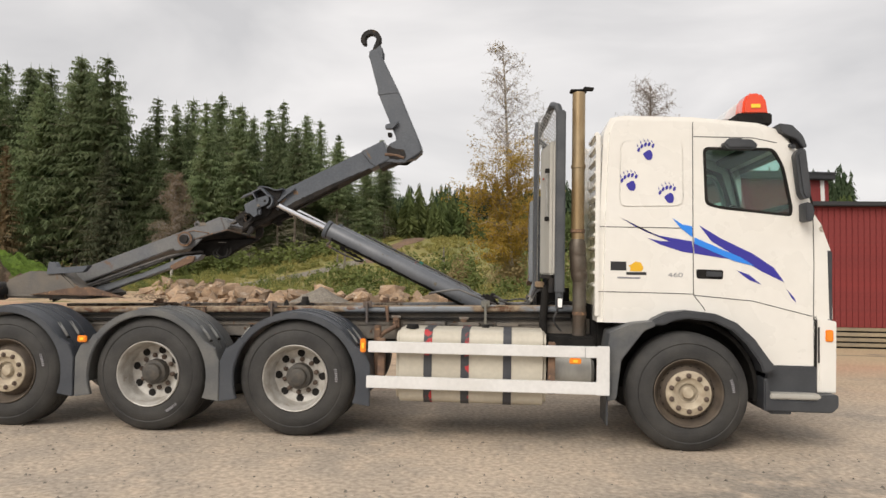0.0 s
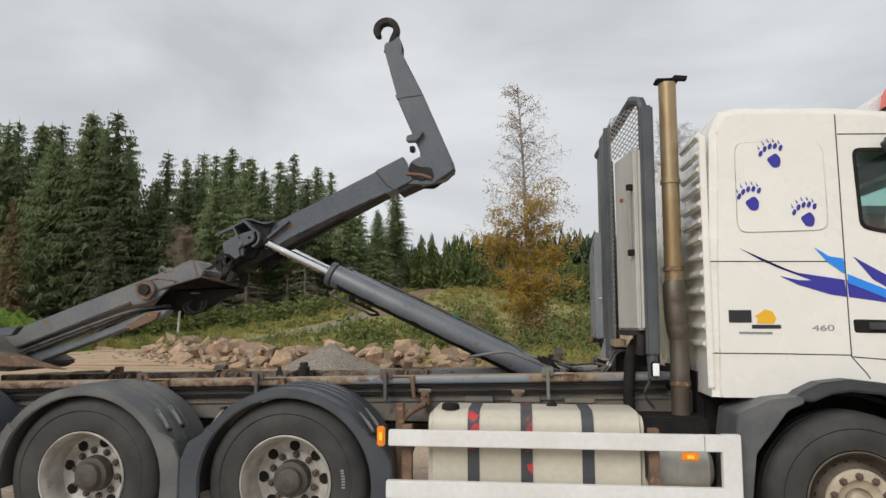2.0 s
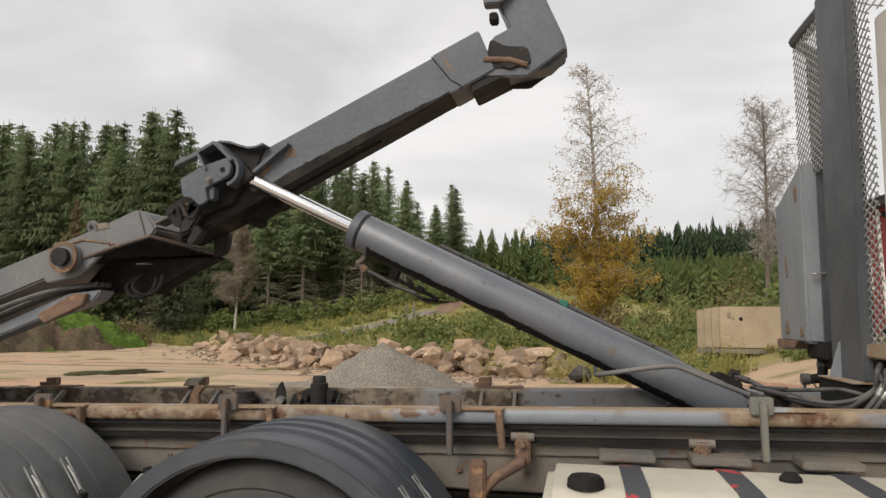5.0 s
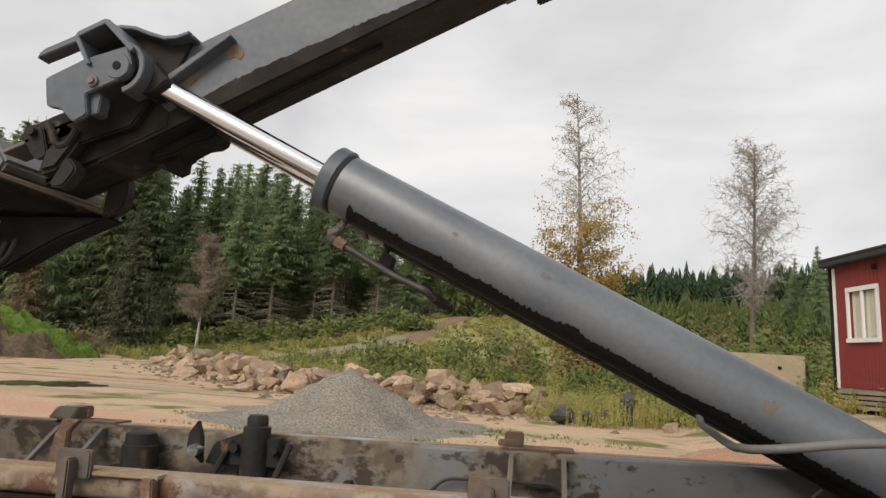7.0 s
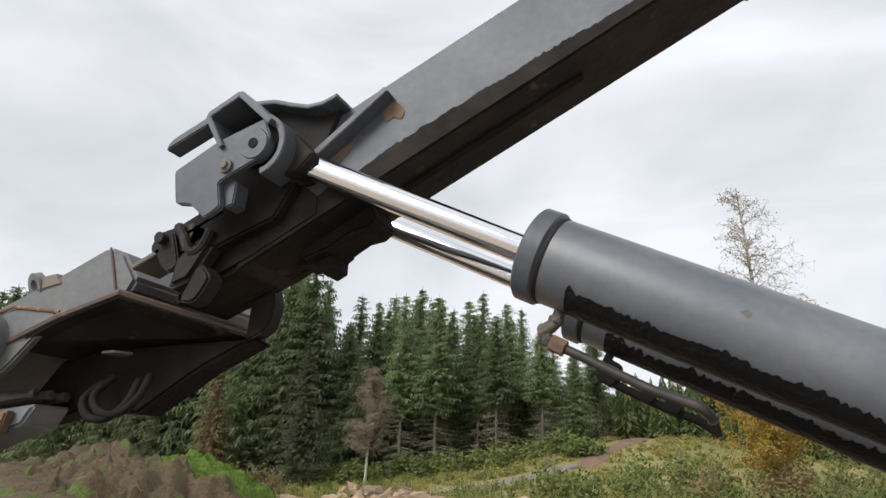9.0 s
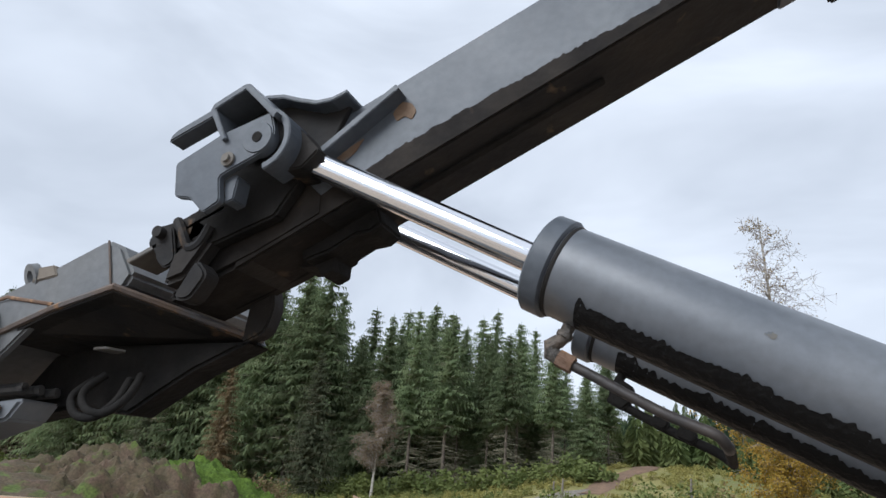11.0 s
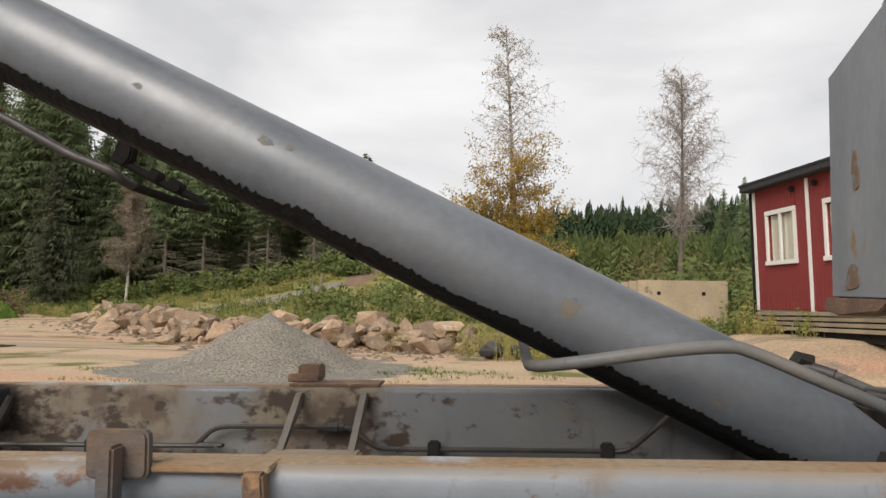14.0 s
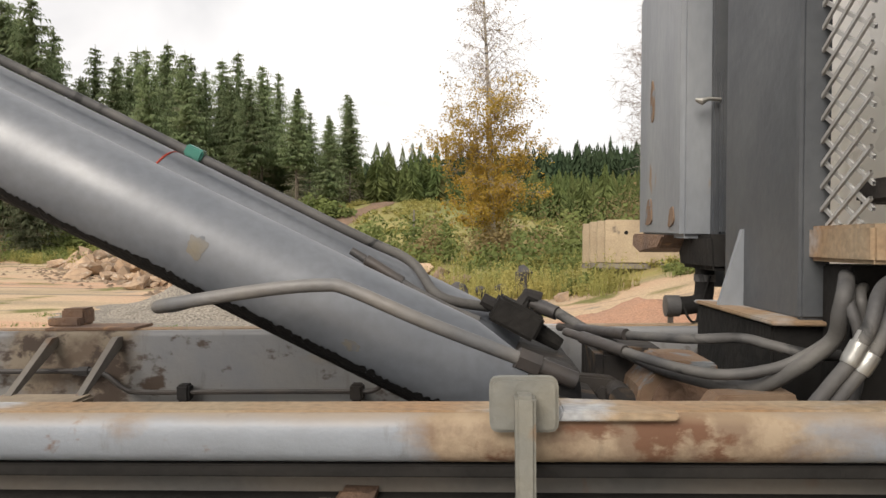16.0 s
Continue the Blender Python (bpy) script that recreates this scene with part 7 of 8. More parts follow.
# valve block, hoses and scraps ahead of the cylinders
vb = part("valve_block", box(-0.055, 0.055, -0.05, 0.05, -0.03, 0.03, 0.006), M_BLACK, truck, "black hydraulic valve block", at=Matrix.Translation((-1.69, 1.45, 1.215)) @ Matrix.Rotation(radians(27), 4, "Y"))
part("block_port", tube([(-0.085, 0, 0.0), (-0.05, 0, 0)], 0.016, 10), M_DARKSTEEL, vb)
part("block_cap", tube([(0.05, 0, -0.005), (0.115, 0, -0.01)], [0.022, 0.015], 10), M_BLACK, vb)
part("elbow_top", tube([(0.0, 0, 0.03), (0.0, 0, 0.055), (0.03, 0, 0.06)], 0.017, 10), M_DARKSTEEL, vb)
HOSES = (
    ([(-1.655, 1.45, 1.245), (-1.62, 1.44, 1.238), (-1.533, 1.30, 1.192), (-1.458, 1.15, 1.163), (-1.41, 1.02, 1.162), (-1.35, 0.97, 1.162), (-1.304, 0.93, 1.199), (-1.262, 0.91, 1.244), (-1.262, 0.89, 1.285), (-1.25, 0.90, 1.32), (-1.20, 1.0, 1.335)], 0.0115),
    ([(-1.60, 1.28, 1.205), (-1.52, 1.15, 1.19), (-1.45, 1.02, 1.182), (-1.40, 0.96, 1.183), (-1.335, 0.945, 1.195), (-1.29, 0.94, 1.215), (-1.25, 0.93, 1.25), (-1.235, 0.93, 1.30), (-1.18, 1.0, 1.33)], 0.0085),
    ([(-1.60, 1.40, 1.20), (-1.50, 1.25, 1.205), (-1.43, 1.04, 1.226), (-1.354, 1.02, 1.231), (-1.315, 0.99, 1.224), (-1.27, 0.97, 1.215), (-1.20, 0.99, 1.21)], 0.0085),
    ([(-1.36, 0.82, 1.10), (-1.355, 0.81, 1.14), (-1.319, 0.80, 1.197), (-1.292, 0.80, 1.232), (-1.268, 0.80, 1.277), (-1.24, 0.83, 1.32), (-1.17, 0.92, 1.335)], 0.0095),
    ([(-1.335, 0.82, 1.10), (-1.330, 0.81, 1.14), (-1.300, 0.80, 1.192), (-1.278, 0.80, 1.221), (-1.254, 0.80, 1.261), (-1.22, 0.83, 1.31), (-1.15, 0.92, 1.33)], 0.0095),
    ([(-1.29, 0.90, 1.10), (-1.25, 0.88, 1.16), (-1.245, 0.87, 1.25), (-1.25, 0.89, 1.30), (-1.20, 0.98, 1.32)], 0.0080),
    ([(-2.05, 1.40, 1.36), (-1.95, 1.39, 1.30), (-1.85, 1.38, 1.245), (-1.77, 1.37, 1.215)], 0.009),
    ([(-1.27, 0.92, 1.10), (-1.23, 0.91, 1.18), (-1.225, 0.90, 1.27), (-1.225, 0.91, 1.31), (-1.17, 1.0, 1.32)], 0.0080),
    ([(-1.05, 0.58, 1.30), (-1.04, 0.56, 1.16), (-1.07, 0.60, 1.05), (-1.0, 0.66, 0.95)], 0.010),
    ([(-1.30, 0.86, 1.09), (-1.26, 0.85, 1.13), (-1.20, 0.85, 1.135), (-1.14, 0.86, 1.10)], 0.0095),
)
for k, (pts, r) in enumerate(HOSES):
    h = part("hydraulic_hose", tube(pts, r, 12, smooth_steps=6), M_HOSE, truck, "dusty black hydraulic hose", smooth=True)
    if k in (0, 1, 2, 6):
        a, b = Vector(pts[0]), Vector(pts[1]).lerp(Vector(pts[2]), 0.25)
        part("hose_end", tube([a, a.lerp(b, 0.25), a.lerp(b, 0.27), a.lerp(b, 0.9)], [r, r, r * 1.4, r * 1.32], 12), M_DARKPIPE, h, "crimped steel hose end", smooth=True)
    if k in (3, 4):
        a, b = Vector(pts[3]), Vector(pts[4])
        part("hose_ferrule", tube([a.lerp(b, -0.1), a.lerp(b, 0.02), a.lerp(b, 0.5), a.lerp(b, 0.52), a.lerp(b, 0.8)], [0.0112, 0.0125, 0.0125, 0.0105, 0.0105], 14), M_FITTING, h, "bright crimped ferrule", smooth=True)
# suction elbow and scraps round the pump
el = part("suction_elbow", tube([(-1.205, 1.70, 1.36), (-1.205, 1.70, 1.265), (-1.212, 1.70, 1.238), (-1.232, 1.70, 1.226), (-1.285, 1.70, 1.222)], 0.0235, 16, smooth_steps=4), M_BLACK, truck, "black rubber suction elbow", smooth=True)
part("elbow_clamp", tube([(-1.268, 1.70, 1.2225), (-1.302, 1.70, 1.222)], 0.0275, 16), M_HOSE, el, smooth=True)
part("hose_tie", tube([(-1.262, 1.674, 1.225), (-1.255, 1.668, 1.20), (-1.24, 1.672, 1.185), (-1.225, 1.678, 1.20), (-1.20, 1.672, 1.30)], 0.003, 6, smooth_steps=4), M_BLACK, el)
part("neck_clamp", ring((-1.205, 1.70, 1.285), (0, 0, 1), 0.0225, 0.026, 0.018, 18), M_HOSE, el, smooth=True)
part("elbow_drain", box(-1.295, -1.283, 1.692, 1.704, 1.165, 1.20), M_DARKPIPE, el)
# Added black box: paints the shaded opening behind the hoses.
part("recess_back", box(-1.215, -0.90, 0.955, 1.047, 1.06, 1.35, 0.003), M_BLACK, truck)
part("pump_body", box(-1.54, -1.40, 1.27, 1.50, 1.06, 1.175, 0.015), M_DARKSTEEL, truck, "grimy dark pump body")
part("link_bar", prism(rounded([(-1.645, 1.105), (-1.625, 1.135), (-1.585, 1.133), (-1.515, 1.116), (-1.52, 1.108), (-1.59, 1.115)], 0.004), 0.93, 0.95, 0.002), M_FRAME, truck)
part("greasy_link", prism(rounded([(-1.62, 1.09), (-1.63, 1.13), (-1.60, 1.15), (-1.53, 1.145), (-1.50, 1.11)], 0.014), 1.12, 1.15, 0.004), M_DARKSTEEL, truck)
part("link_bolt", tube([(-1.553, 1.10, 1.118), (-1.553, 1.125, 1.118)], 0.014, 6), M_DARKSTEEL, truck)
part("hex_fitting", prism(rounded([(-1.70, 1.15), (-1.66, 1.195), (-1.615, 1.18), (-1.61, 1.13), (-1.66, 1.12)], 0.01), 0.95, 1.05, 0.006), M_DARKSTEEL, truck)
pc = part("pin_carrier", prism([(-1.50, 1.04), (-1.37, 1.04), (-1.340, 1.12), (-1.350, 1.170), (-1.44, 1.174), (-1.485, 1.125)], 1.14, 1.30, 0.004), M_RUSTDENT, truck, "rusty pin carrier")
part("carrier_face", prism(rounded([(-1.47, 1.06), (-1.385, 1.055), (-1.352, 1.115), (-1.362, 1.158), (-1.425, 1.162), (-1.460, 1.12)], 0.012), 1.134, 1.141, 0.002), M_RUSTY, pc, "orange rusted face")
part("pin_end", tube([(-1.53, 1.06, 1.12), (-1.53, 1.12, 1.12)], 0.022, 16), M_DARKSTEEL, truck, smooth=True)
part("scrap_plate", prism([(-1.436, 1.128), (-1.416, 1.157), (-1.305, 1.162), (-1.30, 1.150), (-1.39, 1.143), (-1.42, 1.122)], 0.93, 0.98, 0.002), M_RUSTDENT, truck, "loose rusty flat plate")
part("tie_bar", tube([(-1.66, 0.90, 1.115), (-1.45, 0.92, 1.13), (-1.40, 0.93, 1.10)], 0.012, 8), M_FRAME, truck)
part("front_beam", box(-1.10, -0.86, 0.80, 1.6, 1.05, 1.22, 0.01), M_DARKSTEEL, truck)


# ---- cab ----
CY0, CY1 = 0.27, 2 * MID - 0.27
PROFILE = [(-0.71, 1.05), (-0.695, 1.9), (-0.665, 2.72), (-0.61, 2.85), (-0.50, 2.872), (0.06, 2.855), (0.60, 2.80), (0.80, 2.73), (0.90, 2.62), (1.03, 2.02), (1.13, 1.86), (1.185, 1.70), (1.20, 1.12)]
ARCH = [(1.04, 1.11), (1.03, 0.70), (0.68, 0.70), (0.62, 0.80), (0.52, 0.95), (0.38, 1.08), (0.22, 1.15), (0.0, 1.175), (-0.16, 1.155), (-0.27, 1.10), (-0.32, 1.05)]
WINDOW = rounded([(0.145, 2.585), (0.165, 2.08), (0.30, 2.045), (0.86, 1.985), (0.87, 2.06), (0.80, 2.42), (0.72, 2.575)], 0.05, 3)
side_pts = PROFILE + ARCH
for_holes = [WINDOW]
cab_bm = bmesh.new()
for y, flip in ((CY0, 1), (CY1, -1)):
    own = fill_with_hole(side_pts, for_holes)
    bmesh.ops.transform(own, matrix=Matrix.Translation((0, y, 0)), verts=own.verts)
    joined(cab_bm, own)
# roof, rear wall, front below the windscreen, joined to the sides
for (xa, za), (xb, zb) in list(zip(PROFILE, PROFILE[1:])):
    if xa > 0.85 and za > 2.01 and zb < 2.65:
        continue
    vs = [cab_bm.verts.new(p) for p in ((xa, CY0, za), (xb, CY0, zb), (xb, CY1, zb), (xa, CY1, za))]
    cab_bm.faces.new(vs)
bmesh.ops.remove_doubles(cab_bm, verts=cab_bm.verts, dist=0.0005)
rim = [e for e in cab_bm.edges if len(e.link_faces) == 2 and e.calc_face_angle(0) > radians(60)]
bmesh.ops.bevel(cab_bm, geom=rim, offset=0.045, segments=4, affect="EDGES", clamp_overlap=True)
cab = part("cab", cab_bm, M_CAB, truck, "white truck cab with blue decals", smooth=True)

lining = bmesh.new()
for y in (CY0 + 0.03, CY1 - 0.03):
    own = fill_with_hole([(-0.62, 1.12), (-0.60, 2.74), (0.55, 2.70), (0.80, 2.60), (0.98, 2.0), (1.05, 1.2), (0.4, 1.2)], [rounded([(0.13, 2.60), (0.15, 2.06), (0.30, 2.03), (0.875, 1.97), (0.885, 2.06), (0.81, 2.43), (0.73, 2.59)], 0.05, 3)])
    bmesh.ops.transform(own, matrix=Matrix.Translation((0, y, 0)), verts=own.verts)
    joined(lining, own)
part("cab_lining", lining, M_SEAT, cab)
part("cab_floor", box(-0.6, 1.05, CY0 + 0.04, CY1 - 0.04, 1.2, 1.24), M_SEAT, cab)
part("bunk_wall", box(-0.62, -0.58, CY0 + 0.04, CY1 - 0.04, 1.24, 2.72), M_SEAT, cab)
part("dashboard", prism([(0.72, 1.5), (1.04, 1.5), (1.0, 2.0), (0.86, 2.02), (0.70, 1.92)], CY0 + 0.05, CY1 - 0.05, 0.03), M_SEAT, cab, "dark dashboard")
for y in (0.45, 1.55):
    s = part("cab_seat", prism(rounded([(0.0, 1.25), (0.52, 1.25), (0.52, 1.70), (0.16, 1.72), (0.05, 2.32), (-0.08, 2.32), (-0.04, 1.6)], 0.05), y, y + 0.5, 0.03), M_SEAT, cab, "dark cloth seat")
    part("head_rest", box(-0.06, 0.05, y + 0.12, y + 0.38, 2.28, 2.50, 0.03), M_SEAT, s)
wheel_m = Matrix.Translation((0.66, 0.66, 1.98)) @ Matrix.Rotation(radians(-55), 4, "Y")
part("steering_wheel", tube([wheel_m @ Vector((0, 0.21 * math.cos(a / 24 * 6.2832), 0.21 * math.sin(a / 24 * 6.2832))) for a in range(25)], 0.016, 8), M_BLACK, cab, smooth=True)
for y in (CY0 + 0.012, CY1 - 0.012):
    g = part("side_window", prism(WINDOW, y - 0.003, y + 0.003), M_GLASS, cab, "tinted side window")
    g.visible_shadow = False
    frame_in = rounded([(0.168, 2.562), (0.187, 2.102), (0.31, 2.068), (0.838, 2.010), (0.847, 2.06), (0.78, 2.41), (0.705, 2.552)], 0.04, 3)
    own = fill_with_hole(WINDOW, [frame_in])
    bmesh.ops.transform(own, matrix=Matrix.Translation((0, y - 0.014 if y < 1 else y + 0.014, 0)), verts=own.verts)
    ext = bmesh.ops.extrude_face_region(own, geom=list(own.faces))
    bmesh.ops.translate(own, verts=[v for v in ext["geom"] if isinstance(v, bmesh.types.BMVert)], vec=(0, 0.02, 0))
    part("window_frame", own, M_BLACK, g, "black rubber window frame")
ws = bmesh.new()
ws.faces.new([ws.verts.new(p) for p in ((0.895, CY0 + 0.04, 2.60), (1.025, CY0 + 0.04, 2.03), (1.025, CY1 - 0.04, 2.03), (0.895, CY1 - 0.04, 2.60))])
wsp = part("windscreen", ws, M_GLASS, cab, "tinted windscreen")
wsp.visible_shadow = False
for y in (CY0 + 0.02, CY1 - 0.02):
    part("screen_pillar", tube([(0.86, y, 2.66), (0.905, y, 2.60), (1.03, y, 2.03)], 0.022, 8), M_BLACK, cab)
# seams of the panels
SEAMS = ([(0.062, 2.80), (0.062, 2.70), (0.072, 1.50), (0.075, 1.30), (0.15, 1.205), (0.17, 1.17)],
         [(0.075, 1.31), (-0.30, 1.316), (-0.705, 1.318)], [(0.08, 1.30), (0.55, 1.26), (1.02, 1.14)], [(1.028, 1.98), (1.035, 1.6), (1.03, 1.11)],
         [(-0.698, 1.885), (0.0, 1.878), (0.065, 1.876)], [(0.07, 2.675), (0.55, 2.662), (0.74, 2.62)])
for pts in SEAMS:
    part("panel_seam", tube([(x, CY0 - 0.0005, z) for x, z in pts], 0.0035, 6), M_CABDARK, cab)
part("sleeper_panel", prism(rounded([(-0.53, 2.64), (-0.02, 2.63), (-0.01, 2.07), (-0.535, 2.06)], 0.07, 4), CY0 - 0.007, CY0 + 0.002, 0.006), M_CAB, cab, smooth=True)
# arch trim and step
part("arch_trim", prism([(0.70, 0.70)] + ARCH[3:] + [(-0.20, 1.045), (-0.10, 1.09), (0.0, 1.105), (0.2, 1.085), (0.34, 1.02), (0.46, 0.90), (0.56, 0.75), (0.59, 0.66)], CY0 - 0.16, CY0 + 0.05, 0.012), M_PLASTIC, cab, "dark plastic wheel arch trim")
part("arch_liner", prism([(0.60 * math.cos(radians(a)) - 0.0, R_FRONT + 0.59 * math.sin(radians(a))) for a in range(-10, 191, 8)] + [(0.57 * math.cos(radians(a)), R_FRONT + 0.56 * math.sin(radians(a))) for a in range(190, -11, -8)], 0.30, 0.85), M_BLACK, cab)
fl = part("front_mudflap", prism(rounded([(-0.66, 0.40), (-0.58, 0.42), (-0.54, 0.75), (-0.36, 1.0), (-0.27, 1.04), (-0.28, 1.08), (-0.45, 1.06), (-0.63, 0.98), (-0.655, 0.8)], 0.02), 0.06, 0.5, 0.008), M_MUDGUARD_DUSTY, cab, "dusty grey rear half of the front mudguard")
part("flap_rubber", box(-0.66, -0.645, 0.06, 0.46, 0.20, 0.45, 0.004), M_PLASTIC, fl)
part("step_box", prism([(0.63, 0.46), (1.05, 0.44), (1.05, 0.72), (0.66, 0.72)], CY0 - 0.02, CY0 + 0.25, 0.01), M_PLASTIC, cab, "black step recess")
part("step_tread", box(0.64, 1.04, CY0 - 0.14, CY0 + 0.1, 0.455, 0.50, 0.012), M_OILTANK, cab, "scuffed metal step")
bp = part("bumper", prism(rounded([(0.60, 0.35), (1.125, 0.35), (1.175, 0.40), (1.175, 0.50), (1.05, 0.495), (0.98, 0.445), (0.66, 0.45), (0.63, 0.62), (0.60, 0.62)], 0.02), CY0 - 0.13, CY1 + 0.13, 0.02), M_PLASTIC, cab, "dark grey bumper and step")
part("bumper_foot", box(0.66, 0.82, CY0 - 0.10, CY0 + 0.2, 0.325, 0.352, 0.006), M_PLASTIC, bp)
cp = part("corner_panel", prism(rounded([(1.055, 0.50), (1.20, 0.50), (1.205, 1.10), (1.06, 1.13)], 0.015), CY0 - 0.02, CY1 + 0.02, 0.02), M_CAB, cab, "white corner panel of the grille")
part("corner_slot", box(1.058, 1.07, CY0 - 0.024, CY0 - 0.018, 0.75, 1.05), M_BLACK, cp)
part("indicator", box(1.115, 1.175, CY0 - 0.035, CY0 - 0.01, 0.93, 1.03, 0.008), M_AMBER, cp, "orange corner indicator")
part("cab_gap", box(1.03, 1.06, CY0, CY1, 0.7, 1.14), M_BLACK, cab)
part("front_panel", box(1.13, 1.19, CY0 + 0.02, CY1 - 0.02, 0.50, 1.7, 0.01), M_PLASTIC, cab)
# handle
hd = part("door_handle", prism(rounded([(0.10, 1.445), (0.31, 1.44), (0.315, 1.52), (0.095, 1.525)], 0.018), CY0 - 0.006, CY0 + 0.01, 0.004), M_BLACK, cab, "black recessed door handle")
part("handle_grip", prism(rounded([(0.175, 1.463), (0.30, 1.46), (0.30, 1.505), (0.175, 1.508)], 0.012), CY0 - 0.022, CY0 - 0.005, 0.005), M_PLASTIC, hd)
# mirrors and visor
mr = part("door_mirror", prism(rounded([(0.835, 2.50), (0.87, 2.55), (0.915, 2.54), (0.955, 2.2), (0.95, 2.13), (0.90, 2.12), (0.875, 2.17)], 0.025), 0.10, 0.235, 0.02), M_PLASTIC, cab, "black door mirror", smooth=True)
part("lower_mirror", prism(rounded([(0.905, 2.10), (0.96, 2.08), (0.975, 1.99), (0.955, 1.93), (0.91, 1.935)], 0.025), 0.09, 0.25, 0.02), M_PLASTIC, mr, smooth=True)
part("mirror_arm", tube([(0.86, 0.22, 2.58), (0.84, 0.30, 2.60), (0.88, 0.36, 2.58)], 0.02, 8), M_PLASTIC, mr)
part("mirror_arm_lower", tube([(0.95, 0.20, 2.02), (1.02, 0.30, 2.02), (1.05, 0.36, 2.0)], 0.025, 8), M_PLASTIC, mr)
km = part("kerb_mirror", prism(rounded([(0.26, 2.585), (0.31, 2.62), (0.48, 2.615), (0.53, 2.57), (0.51, 2.535), (0.29, 2.535)], 0.02), 0.06, 0.19, 0.015), M_PLASTIC, cab, "black wide-angle mirror over the door", smooth=True)
part("mirror_bracket", box(0.33, 0.44, 0.18, 0.27, 2.615, 2.645, 0.006), M_PLASTIC, km)
part("sun_visor", prism(rounded([(0.74, 2.78), (0.85, 2.765), (0.935, 2.67), (0.965, 2.58), (0.945, 2.565), (0.89, 2.64), (0.77, 2.70)], 0.015), CY0 - 0.05, CY1 + 0.05, 0.012), M_PLASTIC, cab, "dark grey sun visor", smooth=True)
# ribs on the rear wall
for k in range(13):
    z = 1.35 + 0.112 * k
    part("rear_rib", box(-0.735, -0.69, CY0 + 0.10, CY0 + 0.62, z, z + 0.045, 0.012), M_CAB, cab)
part("rear_corner", box(-0.73, -0.69, CY0 + 0.03, CY0 + 0.05, 1.1, 2.7, 0.006), M_CAB, cab)
# beacon
bc = part("beacon", prism([(0.55, 2.93), (0.785, 2.925), (0.76, 3.08), (0.705, 3.125), (0.60, 3.12), (0.565, 3.05)], 0.55, 0.78, 0.018), M_BEACON, truck, "red-orange beacon lens on the roof", smooth=True)
part("beacon_base", box(0.50, 0.81, 0.53, 1.75, 2.83, 2.935, 0.012), M_BLACK, bc)
part("light_bar", prism([(0.45, 2.93), (0.72, 2.93), (0.70, 3.05), (0.62, 3.12), (0.50, 3.02)], 0.80, 1.75, 0.01), M_WHITE_PLASTIC, bc, "white body of the light bar")
part("beacon_reflector", box(0.63, 0.71, 0.538, 0.552, 2.985, 3.02, 0.003), M_AMBER_SPOT, bc)

# ---- decals ----
YD = CY0 - 0.0028
SWOOSH = (
    (M_NAVY, [(-0.525, 1.965), (-0.40, 1.885), (-0.20, 1.81), (0.06, 1.765), (0.07, 1.66), (-0.02, 1.675), (-0.20, 1.735), (-0.30, 1.79), (-0.20, 1.765), (-0.12, 1.762), (-0.32, 1.845)]),
    (M_NAVY, [(0.075, 1.763), (0.28, 1.70), (0.44, 1.61), (0.30, 1.625), (0.08, 1.66)]),
    (M_BLUE, [(-0.10, 1.965), (-0.03, 1.875), (0.065, 1.80), (0.06, 1.895), (-0.02, 1.91)]),
    (M_BLUE, [(0.078, 1.80), (0.30, 1.70), (0.45, 1.635), (0.56, 1.56), (0.40, 1.60), (0.08, 1.745)]),
    (M_NAVY, [(0.118, 1.905), (0.30, 1.79), (0.55, 1.665), (0.72, 1.545), (0.80, 1.425), (0.62, 1.515), (0.42, 1.64), (0.22, 1.765)]),
    (M_NAVY, [(0.42, 1.52), (0.52, 1.485), (0.62, 1.40), (0.52, 1.44)]),
    (M_NAVY, [(0.82, 1.365), (0.875, 1.30), (0.895, 1.255), (0.86, 1.29)]),
)
for mat, pts in SWOOSH:
    decal(pts, YD if mat is M_NAVY else YD - 0.003, mat, cab, "swoosh_decal", "dark blue swoosh decal" if mat is M_NAVY else "bright blue swoosh decal")


def oval(cx, cz, rx, rz, lean=0.0, n=14):
    return [(cx + rx * math.cos(6.2832 * k / n) * math.cos(lean) - rz * math.sin(6.2832 * k / n) * math.sin(lean), cz + rx * math.cos(6.2832 * k / n) * math.sin(lean) + rz * math.sin(6.2832 * k / n) * math.cos(lean)) for k in range(n)]


for cx, cz in ((-0.325, 2.555), (-0.462, 2.285), (-0.148, 2.18)):
    bm = prism(rounded([(cx - 0.025, cz - 0.03), (cx + 0.035, cz + 0.01), (cx + 0.062, cz - 0.035), (cx + 0.05, cz - 0.085), (cx + 0.01, cz - 0.085)], 0.02), YD - 0.008, YD - 0.0055)
    for k, (dx, dz) in enumerate(((-0.055, 0.005), (-0.03, 0.035), (0.0, 0.05), (0.03, 0.052), (0.062, 0.04))):
        prism(oval(cx + dx, cz + dz, 0.011, 0.02, -0.3), YD - 0.008, YD - 0.0055, bm=bm)
        prism([(cx + dx - 0.012, cz + dz + 0.028), (cx + dx - 0.002, cz + dz + 0.026), (cx + dx - 0.016, cz + dz + 0.052)], YD - 0.008, YD - 0.0055, bm=bm)
    part("paw_print", bm, M_NAVY, cab, "blue bear paw print decal")
